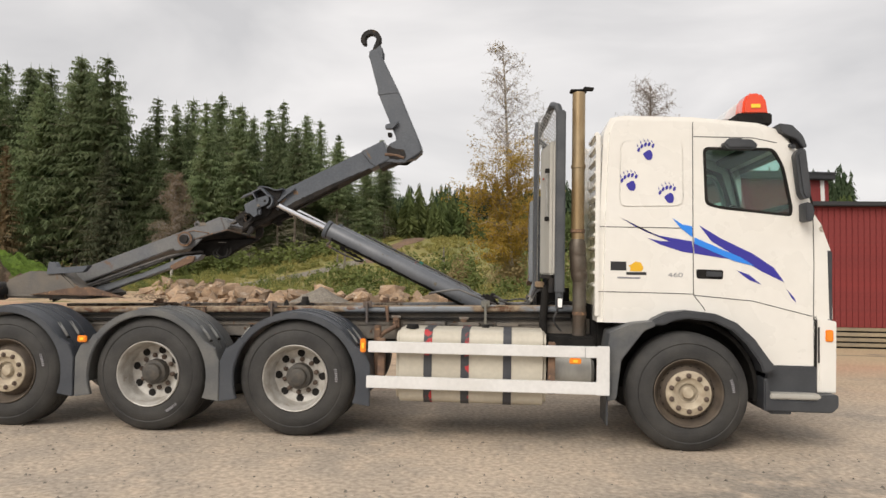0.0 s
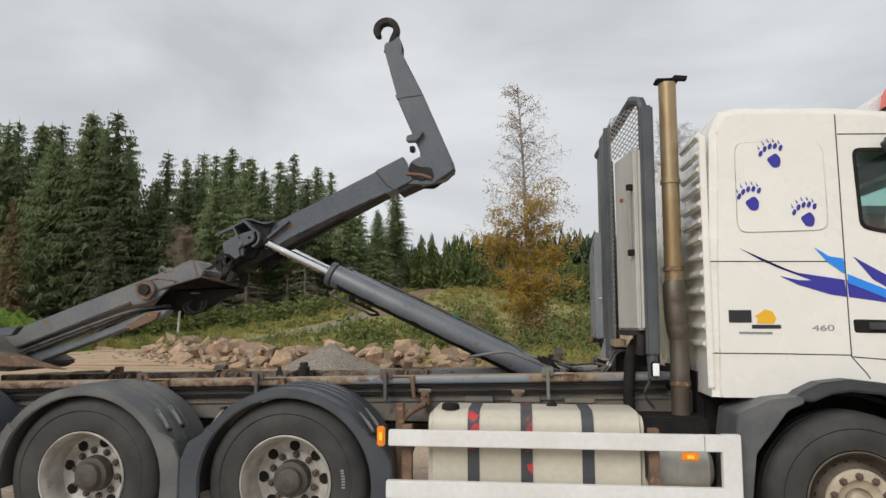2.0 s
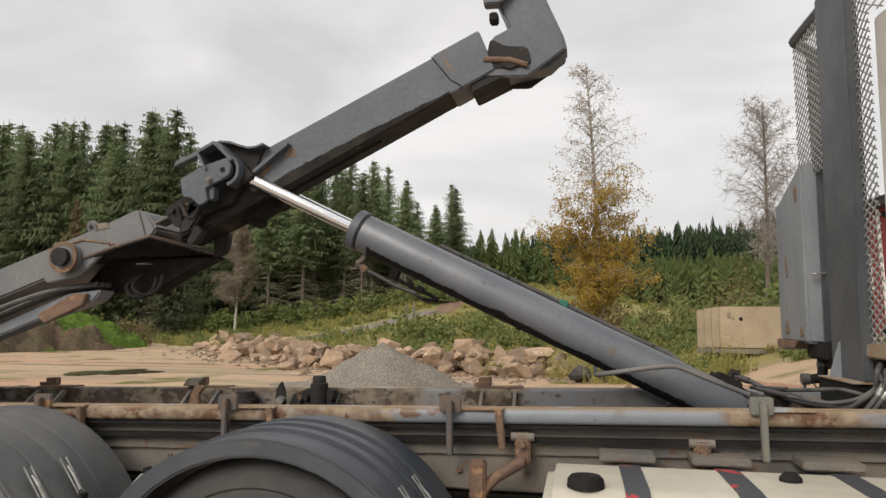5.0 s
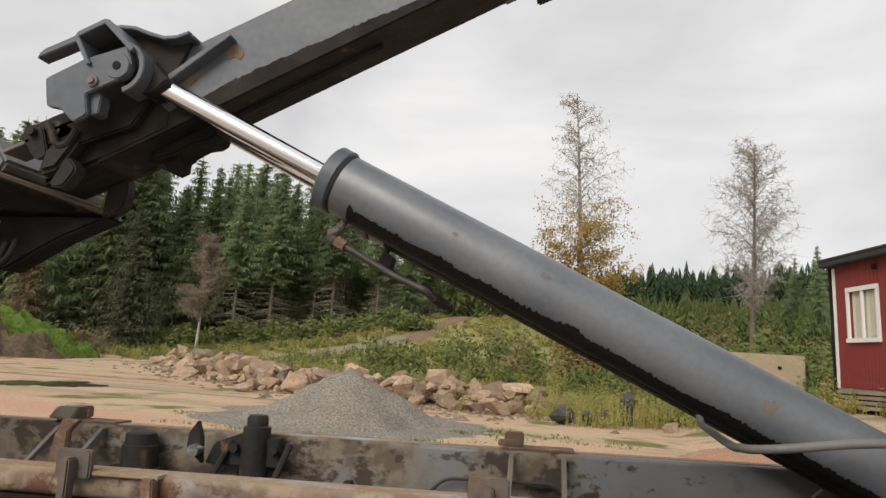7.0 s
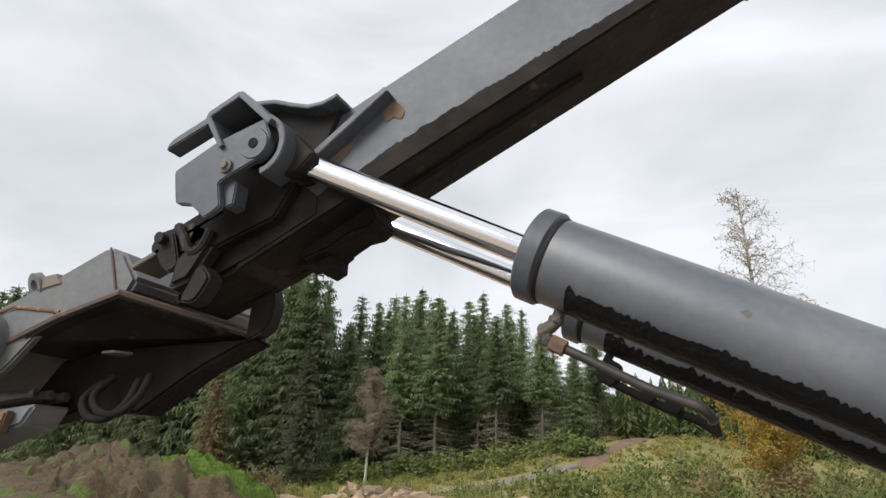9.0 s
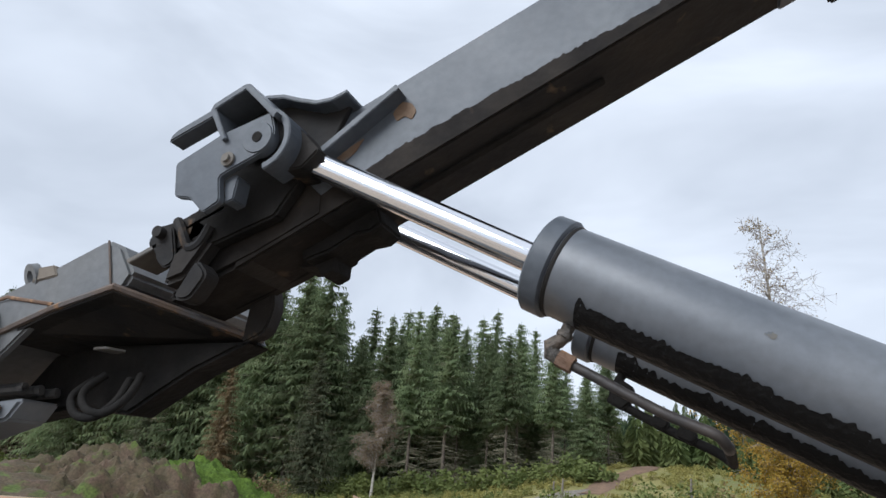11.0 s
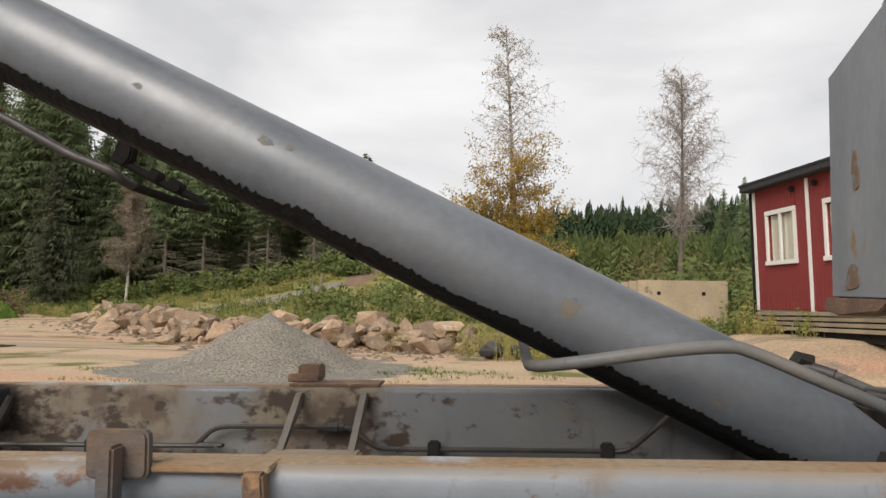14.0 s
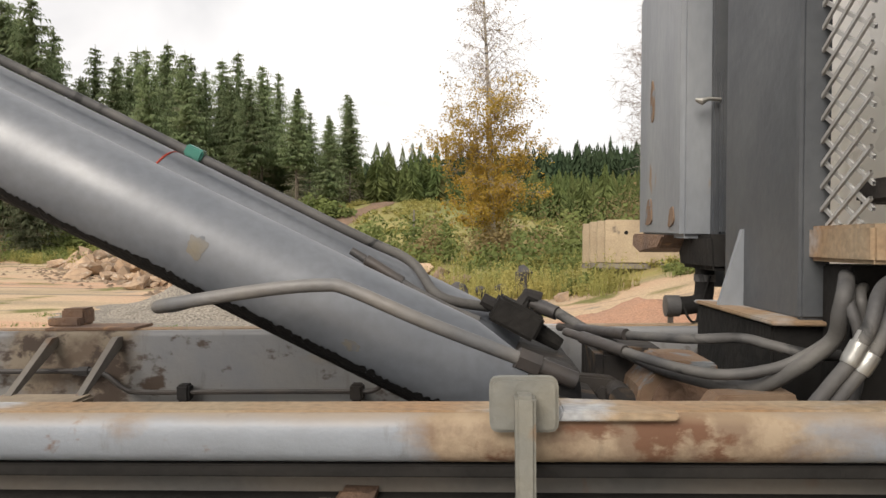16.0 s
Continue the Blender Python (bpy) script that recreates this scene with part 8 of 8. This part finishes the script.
# company sign as plain shapes, model figures
sg = decal([(-0.605, 1.505), (-0.475, 1.505), (-0.475, 1.582), (-0.605, 1.582)], YD, M_DECAL_BLACK, cab, "company_sign", "black and yellow company sign")
decal([(-0.475, 1.468), (-0.31, 1.468), (-0.31, 1.492), (-0.475, 1.492)], YD, M_DECAL_BLACK, sg, "sign_bar")
decal([(-0.445, 1.50), (-0.35, 1.498), (-0.335, 1.53), (-0.355, 1.575), (-0.40, 1.585), (-0.425, 1.565), (-0.46, 1.545), (-0.44, 1.535)], YD, M_DECAL_YELLOW, sg, "sign_emblem", "yellow digger-shaped emblem")
decal([(-0.55, 1.436), (-0.36, 1.434), (-0.36, 1.448), (-0.55, 1.45)], YD, M_DECAL_GREY, sg, "number_bar")
fc = bpy.data.curves.new("model_figures", "FONT")
fc.body, fc.size, fc.extrude = "460", 0.062, 0.001
fo = new("model_figures", fc)
dg = bpy.context.evaluated_depsgraph_get()
fm = bpy.data.meshes.new_from_object(fo.evaluated_get(dg))
bpy.data.objects.remove(fo)
fm.materials.clear()
fm.materials.append(M_DECAL_GREY)
part("model_figures", fm, None, cab, "grey figures 460", at=Matrix.Translation((-0.135, YD + 0.001, 1.455)) @ Matrix.Rotation(radians(90), 4, "X") @ Matrix.Diagonal((1.35, 0.85, 1, 1)))

# the cab, tanks and lamps as they stand over the frame
def lifted(ob, dx=0.0, dy=0.0, dz=0.0, tall=1.0, long=1.0):
    ob.matrix_basis = Matrix.Translation((dx, dy, dz)) @ Matrix.Diagonal((long, 1, tall, 1)) @ ob.matrix_basis


lifted(cab, dx=0.036, tall=1.015, long=1.05)
lifted(bc, dx=0.06, dz=0.045)
lifted(exhaust, tall=1.008)
lifted(rack, dz=-0.02, tall=1.022)
lifted(oil_tank, dy=-0.04, dz=-0.02, tall=1.026)
lifted(vbox, dx=-0.052, dy=-0.03, dz=0.018)

# the arm stands on the middle of the truck, its joint hardware just outside it
def moved(obs, dx, dy, dz):
    for ob in obs:
        ob.matrix_basis = Matrix.Translation((dx, dy, dz)) @ ob.matrix_basis


moved((jib,), 0.0, 0.275, 0.062)
moved((lower, low2), -0.05, 0.24, -0.005)
moved((lt,), 0.13, 0.0, 0.0)
moved((lp,), 0.16, 0.0, 0.0)
moved((wd,), 0.20, 0.0, 0.0)
moved((rod_bracket, gr), -0.025, 0.19, 0.0)
moved((jl, fold_ear), 0.055, 0.20, -0.075)
moved((under_bumper,), -0.025, 0.30, 0.002)

# the rails rise gently towards the cab
NEAR_SIDE = {"rail_web", "rail_lip", "rail_foot", "beam_web", "guide_plate", "rail_shim"}
FAR_SIDE = {"lower_flange", "cross_member", "inner_plate", "rail_stop", "body_lock", "lock_post", "lock_wedge", "brake_pipe", "pipe_clip", "pipe_union", "pipe_tail", "grit"}
for ob in [o for o in bpy.data.objects if o.parent is truck]:
    kind = ob.name.split(".")[0]
    near_rail = kind in NEAR_SIDE or ob.name == "lift_rail"
    if near_rail or kind in FAR_SIDE or kind == "lift_rail":
        ob.matrix_basis = Matrix.Translation((-1.45, 0, 1.1 + (0.012 if near_rail else 0.046))) @ Matrix.Rotation(-0.022, 4, "Y") @ Matrix.Translation((1.45, 0, -1.1)) @ ob.matrix_basis

# size of the whole truck
truck.matrix_basis = Matrix.Translation((-0.02, 0, 0)) @ Matrix.Diagonal((1.03, 1.0, 1.03, 1)) @ truck.matrix_basis

# ---- loose things on the yard ----
def rock_mesh(seed):
    """A broken angular block: the hull of a few points, edges knocked off, faces roughened."""
    rnd = random.Random(seed)
    bm = bmesh.new()
    for k in range(rnd.choice((9, 11, 14, 18))):
        p = Vector((rnd.gauss(0, 1), rnd.gauss(0, 1), rnd.gauss(0, 1))).normalized()
        bm.verts.new(p * rnd.uniform(0.82, 1.08))
    out = bmesh.ops.convex_hull(bm, input=bm.verts)
    bmesh.ops.delete(bm, geom=[g for g in out["geom_interior"] if isinstance(g, bmesh.types.BMVert)], context="VERTS")
    bmesh.ops.dissolve_limit(bm, angle_limit=radians(14), verts=bm.verts, edges=bm.edges)
    bmesh.ops.bevel(bm, geom=list(bm.edges), offset=0.03, segments=1, affect="EDGES", clamp_overlap=True)
    bmesh.ops.triangulate(bm, faces=bm.faces)
    bmesh.ops.subdivide_edges(bm, edges=bm.edges, cuts=1, use_grid_fill=True)
    for v in bm.verts:
        v.co *= 1 + 0.10 * noise.noise(v.co * 2.6 + Vector((seed, 0, 0)))
    me = bpy.data.meshes.new("boulder")
    bm.to_mesh(me)
    bm.free()
    me.materials.append(M_ROCK)
    return me


ROCKS = [rock_mesh(100 + i) for i in range(14)]


def rock(x, y, r, rnd, z=None, group="boulders along the yard's edge", label="angular pinkish granite boulder"):
    ob = part("boulder", rnd.choice(ROCKS), None)
    sx, sy, sz = r * rnd.uniform(0.85, 1.35), r * rnd.uniform(0.8, 1.2), r * rnd.uniform(0.6, 0.95)
    ob.matrix_basis = Matrix.Translation((x, y, (rise(x, y) if z is None else z) + sz * 0.35)) @ Euler((rnd.uniform(-0.4, 0.4), rnd.uniform(-0.4, 0.4), rnd.uniform(0, 6.28))).to_matrix().to_4x4() @ Matrix.Diagonal((sx, sy, sz, 1))
    return tagged(ob, label, "rock", group)


rnd = random.Random(77)
for i in range(290):
    u = rnd.random() ** 0.85
    x, y = (-23.6 + 12.0 * u / 0.55, 34.6 - 13.4 * u / 0.55) if u < 0.55 else (-11.6 + 9.2 * (u - 0.55) / 0.45, 21.2 - 2.4 * (u - 0.55) / 0.45)
    off = rnd.gauss(0, 0.8 + 0.5 * (1 - u))
    x, y = -2.8 + 0.9 * (x + 2.8) + 0.6 * off, y + 0.8 * off
    r = rnd.uniform(0.17, 0.45) * (1.15 - 0.25 * u) * (1.35 if rnd.random() < 0.15 else 1)
    rock(x, y, r, rnd, z=rnd.uniform(0, 0.5) if abs(off) < 0.8 else 0.0)
for x, y, r in ((-23.2, 35.2, 0.55), (-22.1, 34.4, 0.85), (-20.6, 33.4, 0.85), (-12.2, 22.0, 0.55), (-10.5, 20.8, 0.55)):
    rock(x, y, r, rnd, label="large rounded granite boulder")
rubble_v, rubble_f = [], []
for i in range(900):
    u = rnd.random()
    x, y = -23.6 + 20.0 * u + rnd.gauss(0, 1.0), 34.0 - 17.0 * u - 3.0 * math.sin(3.14 * u) + rnd.gauss(0, 1.0)
    r = rnd.uniform(0.05, 0.16)
    n = len(rubble_v)
    for dx, dy, dz in ((1, 0.2, 0), (-0.3, 1, 0), (-0.9, -0.4, 0), (0.3, -1, 0), (0.1, 0.1, 0.6)):
        rubble_v.append((x + dx * r * rnd.uniform(0.6, 1.3), y + dy * r * rnd.uniform(0.6, 1.3), dz * r * rnd.uniform(0.6, 1.2)))
    rubble_f += [(n, n + 1, n + 4), (n + 1, n + 2, n + 4), (n + 2, n + 3, n + 4), (n + 3, n, n + 4)]
me = bpy.data.meshes.new("rubble")
me.from_pydata(rubble_v, [], rubble_f)
me.materials.append(M_ROCK)
tagged(part("rubble", me, None), "small broken stones between the boulders", "stones", kind="stuff")


def heap(name, cx, cy, rx, ry, h, mat, label, turn=0.0, power=1.15, rough=0.05, extra=None, res=56, cat="pile"):
    """A heap of loose material with an uneven foot."""
    bm = bmesh.new()
    rows = []
    for j in range(res + 1):
        row = []
        for i in range(res + 1):
            u, v = 2 * i / res - 1, 2 * j / res - 1
            d = math.hypot(u, v) * (1 + 0.16 * noise.noise((u * 2.0, v * 2.0, cx)))
            z = h * max(0.0, 1 - d) ** power
            if extra:
                z = max(z, extra(u, v) * h)
            z += rough * noise.noise((u * 7, v * 7, cy)) * (1 if z > 0.02 else 0) + rough * 0.5 * noise.noise((u * 22, v * 22, cy)) * (1 if z > 0.02 else 0)
            x, y = u * rx, v * ry
            X, Y = cx + x * math.cos(turn) - y * math.sin(turn), cy + x * math.sin(turn) + y * math.cos(turn)
            row.append(bm.verts.new((X, Y, rise(X, Y) - 0.03 + z)))
        rows.append(row)
    for a, b in zip(rows, rows[1:]):
        for i in range(res):
            bm.faces.new((a[i], a[i + 1], b[i + 1], b[i]))
    return tagged(part(name, bm, mat, smooth=True), label, cat)


heap("gravel_apron", -6.8, 13.2, 3.5, 3.0, 0.11, M_GRAVEL, "thin spread of grey gravel round the pile", power=0.6, rough=0.02)
heap("gravel_mound", -6.9, 13.4, 2.3, 2.2, 1.10, M_GRAVEL, "cone of grey crushed gravel on the yard", extra=lambda u, v: 0.42 * max(0, 1 - math.hypot((u - 0.42) * 1.9, (v - 0.1) * 1.9)))
heap("red_sand", 0.75, 11.6, 1.6, 1.1, 0.50, M_SANDPILE, "low heap of reddish sand")
heap("earth_mound", -33.0, 28.0, 7.5, 5.0, 2.5, M_EARTH, "mound of dark turned earth with moss", turn=0.5, rough=0.9, power=0.9, res=90)
heap("grass_mound", -31.4, 32.0, 5.2, 4.0, 2.3, M_GRASS, "bright green grassy bank", turn=0.3, rough=0.5, power=0.7, res=80)
heap("earth_mound", -35.0, 24.0, 6.0, 4.0, 1.5, M_EARTH, "low bank of dark turned earth", turn=0.6, rough=0.22)
weeds("bank_grass", [(-31.4 + 2.6 * random.Random(i).gauss(0, 0.5), 31.6 + 2.2 * random.Random(i + 70).gauss(0, 0.5)) for i in range(90)], M_GRASS, "long green grass at the foot of the bank", (0.3, 0.9), 30, 0.05)
weeds("red_bush", [(-29.0 + 0.5 * i % 1.7, 33.5 + 0.3 * i) for i in range(6)], M_SPRUCE_BROWN, "reddish bare bush behind the grassy bank", (1.0, 1.8), 40, 0.09)
pd = bmesh.new()
for k in range(90):
    a = 6.2832 * k / 90
    rr = 1 + 0.5 * noise.noise((math.cos(a) * 1.5, math.sin(a) * 1.5, 4)) + 0.35 * noise.noise((math.cos(a) * 5, math.sin(a) * 5, 9))
    pd.verts.new((-16.0 + 1.0 * rr * math.cos(a) - 0.35 * rr * math.sin(a), 16.2 + 0.75 * rr * math.cos(a) * 0.8 + 1.15 * rr * math.sin(a), 0.014))
pd.faces.new(list(pd.verts))
tagged(part("puddle", pd, M_WATER), "dark shallow puddle on the sand", "puddle", kind="structure")


def slab(x, y, turn, label):
    """An upright precast concrete slab with lifting holes, on a timber."""
    z = rise(x, y)
    t = thing("concrete_slab", (x, y, z), label, "concrete slab", "concrete slabs by the yard")
    m = Matrix.Translation((x, y, z)) @ Matrix.Rotation(turn, 4, "Z")
    bm = box(-1.18, 1.18, 0.0, 0.22, 0.16, 1.33, 0.02)
    box(-1.18, 1.18, -0.05, 0.0, 0.16, 0.36, 0.015, bm=bm)
    bmesh.ops.transform(bm, matrix=m, verts=bm.verts)
    part("slab_body", bm, M_CONCRETE, t)
    for dx in (-0.62, 0.55):
        hb = turned([(0, 0), (0.055, 0.0), (0.055, 0.01)], 14, m=m @ Matrix.Translation((dx, -0.006, 0.98)))
        part("lifting_hole", hb, M_BLACK, t, "dark lifting hole")
    tb = box(-1.2, 1.2, -0.06, 0.2, 0.0, 0.14, 0.01)
    bmesh.ops.transform(tb, matrix=m, verts=tb.verts)
    part("bearer", tb, M_DEADWOOD, t)
    return t


for k in range(4):
    slab(2.65 - 0.12 * k, 19.0 + 0.55 * k, -0.05 + 0.02 * k, "upright weathered tan concrete slab on a timber" if k == 0 else "upright concrete slab behind another")


# ---- red hut ----
HUT_A, HUT_B = Vector((3.66, 16.5, 0)), Vector((4.28, 12.2, 0))
along = (HUT_B - HUT_A).normalized()
outw = Vector((along.y, -along.x, 0))
if outw.x > 0:
    outw = -outw
HM = Matrix(((along.x, outw.x, -0.035, HUT_A.x + 0.09), (along.y, outw.y, 0, HUT_A.y), (0, 0, 1, 0), (0, 0, 0, 1)))
HL, HZ0, HZ1, HD = (HUT_B - HUT_A).length, 1.32, 4.05, 2.3


def hut_part(name, bm, mat, parent, label=""):
    bmesh.ops.transform(bm, matrix=HM, verts=bm.verts)
    return part(name, bm, mat, parent, label)


hut = thing("red_hut", HUT_A, "red boarded site hut with white trim and flat black roof", "hut")
WINS = [(0.60, 1.60), (2.74, 3.74)]
WZ0, WZ1 = 2.40, 3.43
edges = [0.0] + [v for w in WINS for v in w] + [HL]
wb = bmesh.new()
box(0, HL, -0.12, -0.02, HZ0, WZ0, bm=wb)
box(0, HL, -0.12, -0.02, WZ1, HZ1, bm=wb)
for a, b in zip(edges[0::2], edges[1::2]):
    box(a, b, -0.12, -0.02, WZ0, WZ1, bm=wb)
wall = hut_part("hut_wall", wb, M_REDWOOD, hut)
board_mesh = {}
x = 0.06
while x < HL - 0.05:
    in_win = any(a - 0.09 < x < b + 0.02 for a, b in WINS)
    for z0, z1 in (((HZ0, WZ0 - 0.12), (WZ1 + 0.12, HZ1 - 0.05)) if in_win else ((HZ0, HZ1 - 0.05),)):
        key = round(z1 - z0, 3)
        if key not in board_mesh:
            tmp = part("board", box(0, 0.115, -0.02, 0.0, 0, z1 - z0, 0.006), M_REDWOOD)
            board_mesh[key] = tmp.data
            bpy.data.objects.remove(tmp)
        part("board", board_mesh[key], None, wall, at=HM @ Matrix.Translation((x, 0, z0)))
    x += 0.125
fw = bmesh.new()
box(0.0, 0.1, -HD, -0.12, HZ0, HZ1, bm=fw)
box(HL - 0.1, HL, -HD, -0.12, HZ0, HZ1, bm=fw)
box(0.0, HL, -HD - 0.1, -HD, HZ0, HZ1, bm=fw)
hut_part("end_walls", fw, M_REDWOOD, hut)
tmp = part("board", box(0, 0.02, -0.115, 0, 0, HZ1 - HZ0 - 0.05, 0.006), M_REDWOOD)
eb = tmp.data
bpy.data.objects.remove(tmp)
y = -0.14
while y > -HD:
    part("board", eb, None, wall, at=HM @ Matrix.Translation((HL, y, HZ0)))
    y -= 0.125
hut_part("hut_floor", box(0, HL, -HD, -0.02, HZ0 - 0.1, HZ0), M_PLANK, hut)
for xx in (0.0, 2.10, HL - 0.07):
    hut_part("corner_trim", box(xx, xx + 0.09, -0.01, 0.022, HZ0 - 0.02, HZ1 - 0.02, 0.004), M_WHITEWOOD, hut, "white corner board")
hut_part("corner_trim", box(HL - 0.01, HL + 0.022, -0.10, 0.02, HZ0, HZ1, 0.004), M_WHITEWOOD, hut)
hut_part("corner_trim", box(HL - 0.01, HL + 0.022, -2.3, -2.2, HZ0, HZ1, 0.004), M_WHITEWOOD, hut)
rf = hut_part("hut_roof", box(-0.2, HL + 0.2, -HD - 0.2, 0.22, HZ1, HZ1 + 0.16, 0.02), M_ROOF, hut, "flat black felt roof")
hut_part("roof_edge", box(-0.22, HL + 0.22, -HD - 0.22, 0.24, HZ1 + 0.13, HZ1 + 0.19, 0.015), M_ROOF, rf)
hut_part("downpipe", box(-0.08, -0.02, 0.0, 0.06, 0.75, HZ1, 0.01), M_BLACK, hut, "black downpipe")
for a, b in WINS:
    w = hut_part("hut_window", box(a - 0.09, b + 0.09, -0.02, 0.025, WZ1, WZ1 + 0.10, 0.004), M_WHITEWOOD, hut, "white-framed window with two panes")
    hut_part("sill", box(a - 0.10, b + 0.10, -0.02, 0.05, WZ0 - 0.09, WZ0, 0.004), M_WHITEWOOD, w)
    for xa in (a - 0.09, b, (a + b) / 2 - 0.035):
        hut_part("jamb", box(xa, xa + (0.09 if xa != (a + b) / 2 - 0.035 else 0.07), -0.025, 0.02, WZ0, WZ1, 0.004), M_WHITEWOOD, w)
    hut_part("pane", box(a, b, -0.062, -0.056, WZ0, WZ1), M_PANE, w).visible_shadow = False
    for ca in (a + 0.005, (a + b) / 2 + 0.005):
        hut_part("curtain", box(ca, ca + 0.485, -0.09, -0.075, WZ0, WZ1, 0.005), M_CURTAIN, w)
tmp = part("skirt_plank", box(0, HL, 0.0, 0.022, 0, 0.075, 0.004), M_PLANK)
sm = tmp.data
bpy.data.objects.remove(tmp)
tmp = part("skirt_plank", box(0, 0.022, -HD, 0.0, 0, 0.075, 0.004), M_PLANK)
sm2 = tmp.data
bpy.data.objects.remove(tmp)
skirt = hut_part("skirt_frame", box(0.05, HL - 0.05, -0.10, -0.05, 0.76, HZ0, 0.0), M_BLACK, hut)
for k in range(4):
    part("skirt_plank", sm, None, skirt, at=HM @ Matrix.Translation((0, 0.03, 0.87 + 0.105 * k)))
    part("skirt_plank", sm2, None, skirt, at=HM @ Matrix.Translation((HL + 0.02, 0, 0.87 + 0.105 * k)))
for dx in (1.62, 2.42):
    hut_part("wall_lamp", box(dx, dx + 0.09, 0.0, 0.10, 3.82, 3.94, 0.02), M_BLACK, hut, "small dark wall lamp")

def long_hut(x0, x1, y, depth, z0, z1):
    """A lower red hut seen past the cab: boarded front, white corner boards, flat roof, slatted skirt."""
    t = thing("red_hut", (x0, y, 0), "long low red boarded hut with a pale slatted skirt", "hut")
    body = part("hut_wall", box(x0, x1, y, y + depth, z0, z1), M_REDWOOD, t)
    tmp = part("board", box(0, 0.115, -0.02, 0.0, 0, z1 - z0 - 0.04, 0.006), M_REDWOOD)
    shared = tmp.data
    bpy.data.objects.remove(tmp)
    x = x0 + 0.06
    while x < x1 - 0.1:
        part("board", shared, None, body, at=(x, y, z0 + 0.01))
        x += 0.125
    for xx in (x0, x0 + 2.02, x1 - 0.1):
        part("corner_trim", box(xx, xx + 0.10, y - 0.045, y - 0.021, z0, z1 - 0.02, 0.004), M_WHITEWOOD, t, "white corner board")
    part("hut_roof", box(x0 - 0.15, x1 + 0.15, y - 0.18, y + depth + 0.15, z1, z1 + 0.10, 0.015), M_ROOF, t, "flat black felt roof")
    back = part("skirt_frame", box(x0 + 0.05, x1 - 0.05, y + 0.06, y + 0.12, 0.0, z0), M_BLACK, t)
    tmp = part("skirt_plank", box(0, x1 - x0, 0.0, 0.022, 0, 0.08, 0.004), M_PLANK)
    shared = tmp.data
    bpy.data.objects.remove(tmp)
    k = 0
    while 0.04 + 0.115 * k < z0 - 0.06:
        part("skirt_plank", shared, None, back, at=(x0, y + 0.0, 0.04 + 0.115 * k))
        k += 1
    return t


long_hut(4.9, 10.9, 9.9, 2.6, 0.46, 3.12)


# ---- stumps, posts and scrap at the edge ----
def snag(x, y, h, seed):
    r = random.Random(seed)
    t = thing("dead_snag", (x, y, rise(x, y)), "weathered grey broken tree snag", "tree stump")
    z = rise(x, y)
    part("trunk", tube([(x, y, z - 0.1), (x + 0.03, y, z + h * 0.5), (x + 0.05, y, z + h)], [0.11, 0.085, 0.04], 8), M_DEADWOOD, t, smooth=True)
    for k in range(5):
        a = r.uniform(0, 6.28)
        zz = z + h * r.uniform(0.35, 0.95)
        part("branch_stub", tube([(x + 0.03, y, zz), (x + 0.03 + 0.3 * math.cos(a), y + 0.3 * math.sin(a), zz + 0.1)], [0.02, 0.008], 5), M_DEADWOOD, t)


snag(-5.8, 39.0, 2.2, 1)
snag(-14.35, 45.0, 1.2, 2)
snag(-13.8, 45.1, 1.35, 3)
rr = random.Random(3)
for x, y, r in ((-2.46, 16.4, 0.30), (-1.9, 16.8, 0.24), (-1.3, 17.2, 0.28)):
    ob = part("scrap_lump", rr.choice(ROCKS).copy(), None)
    ob.data.materials.clear()
    ob.data.materials.append(M_SCRAP)
    ob.matrix_basis = Matrix.Translation((x, y, r * 0.6)) @ Euler((0.3, 0.2, x)).to_matrix().to_4x4() @ Matrix.Diagonal((r * 1.1, r, r, 1))
    tagged(ob, "black charred stump and scrap lump in the weeds", "stump", "scrap lumps in the weeds")
sp = part("burnt_stump", tube([(-0.87, 17.6, 0), (-0.86, 17.6, 0.35), (-0.81, 17.6, 0.65), (-0.88, 17.62, 0.82)], [0.27, 0.18, 0.23, 0.07], 7), M_SCRAP)
tagged(sp, "dark rotten tree stump in the weeds", "stump")
rock(0.05, 16.5, 0.25, rr, group="stones by the scrap", label="small round tan stone")
weeds("edge_weeds", [(-1.0 + 1.1 * rr.gauss(0, 1), 18.3 + 0.9 * rr.gauss(0, 1)) for _ in range(40)], M_SHRUB_YELLOW, "tall yellow-green weeds at the yard's edge", (0.4, 1.0), 40, 0.028)

# grass fringe along the foot of the gravel
weeds("grass_fringe", [(-6.9 + 3.1 * math.cos(a) + 0.2 * rr.gauss(0, 1), 13.0 + 2.7 * math.sin(a) + 0.2 * rr.gauss(0, 1)) for a in [rr.uniform(-2.9, 0.4) for _ in range(34)]] + [(-3.6 + 1.2 * rr.gauss(0, 1), 13.0 + 0.5 * rr.gauss(0, 1)) for _ in range(45)], M_GRASS, "thin short grass on the sandy yard", (0.03, 0.07), 14, 0.008)
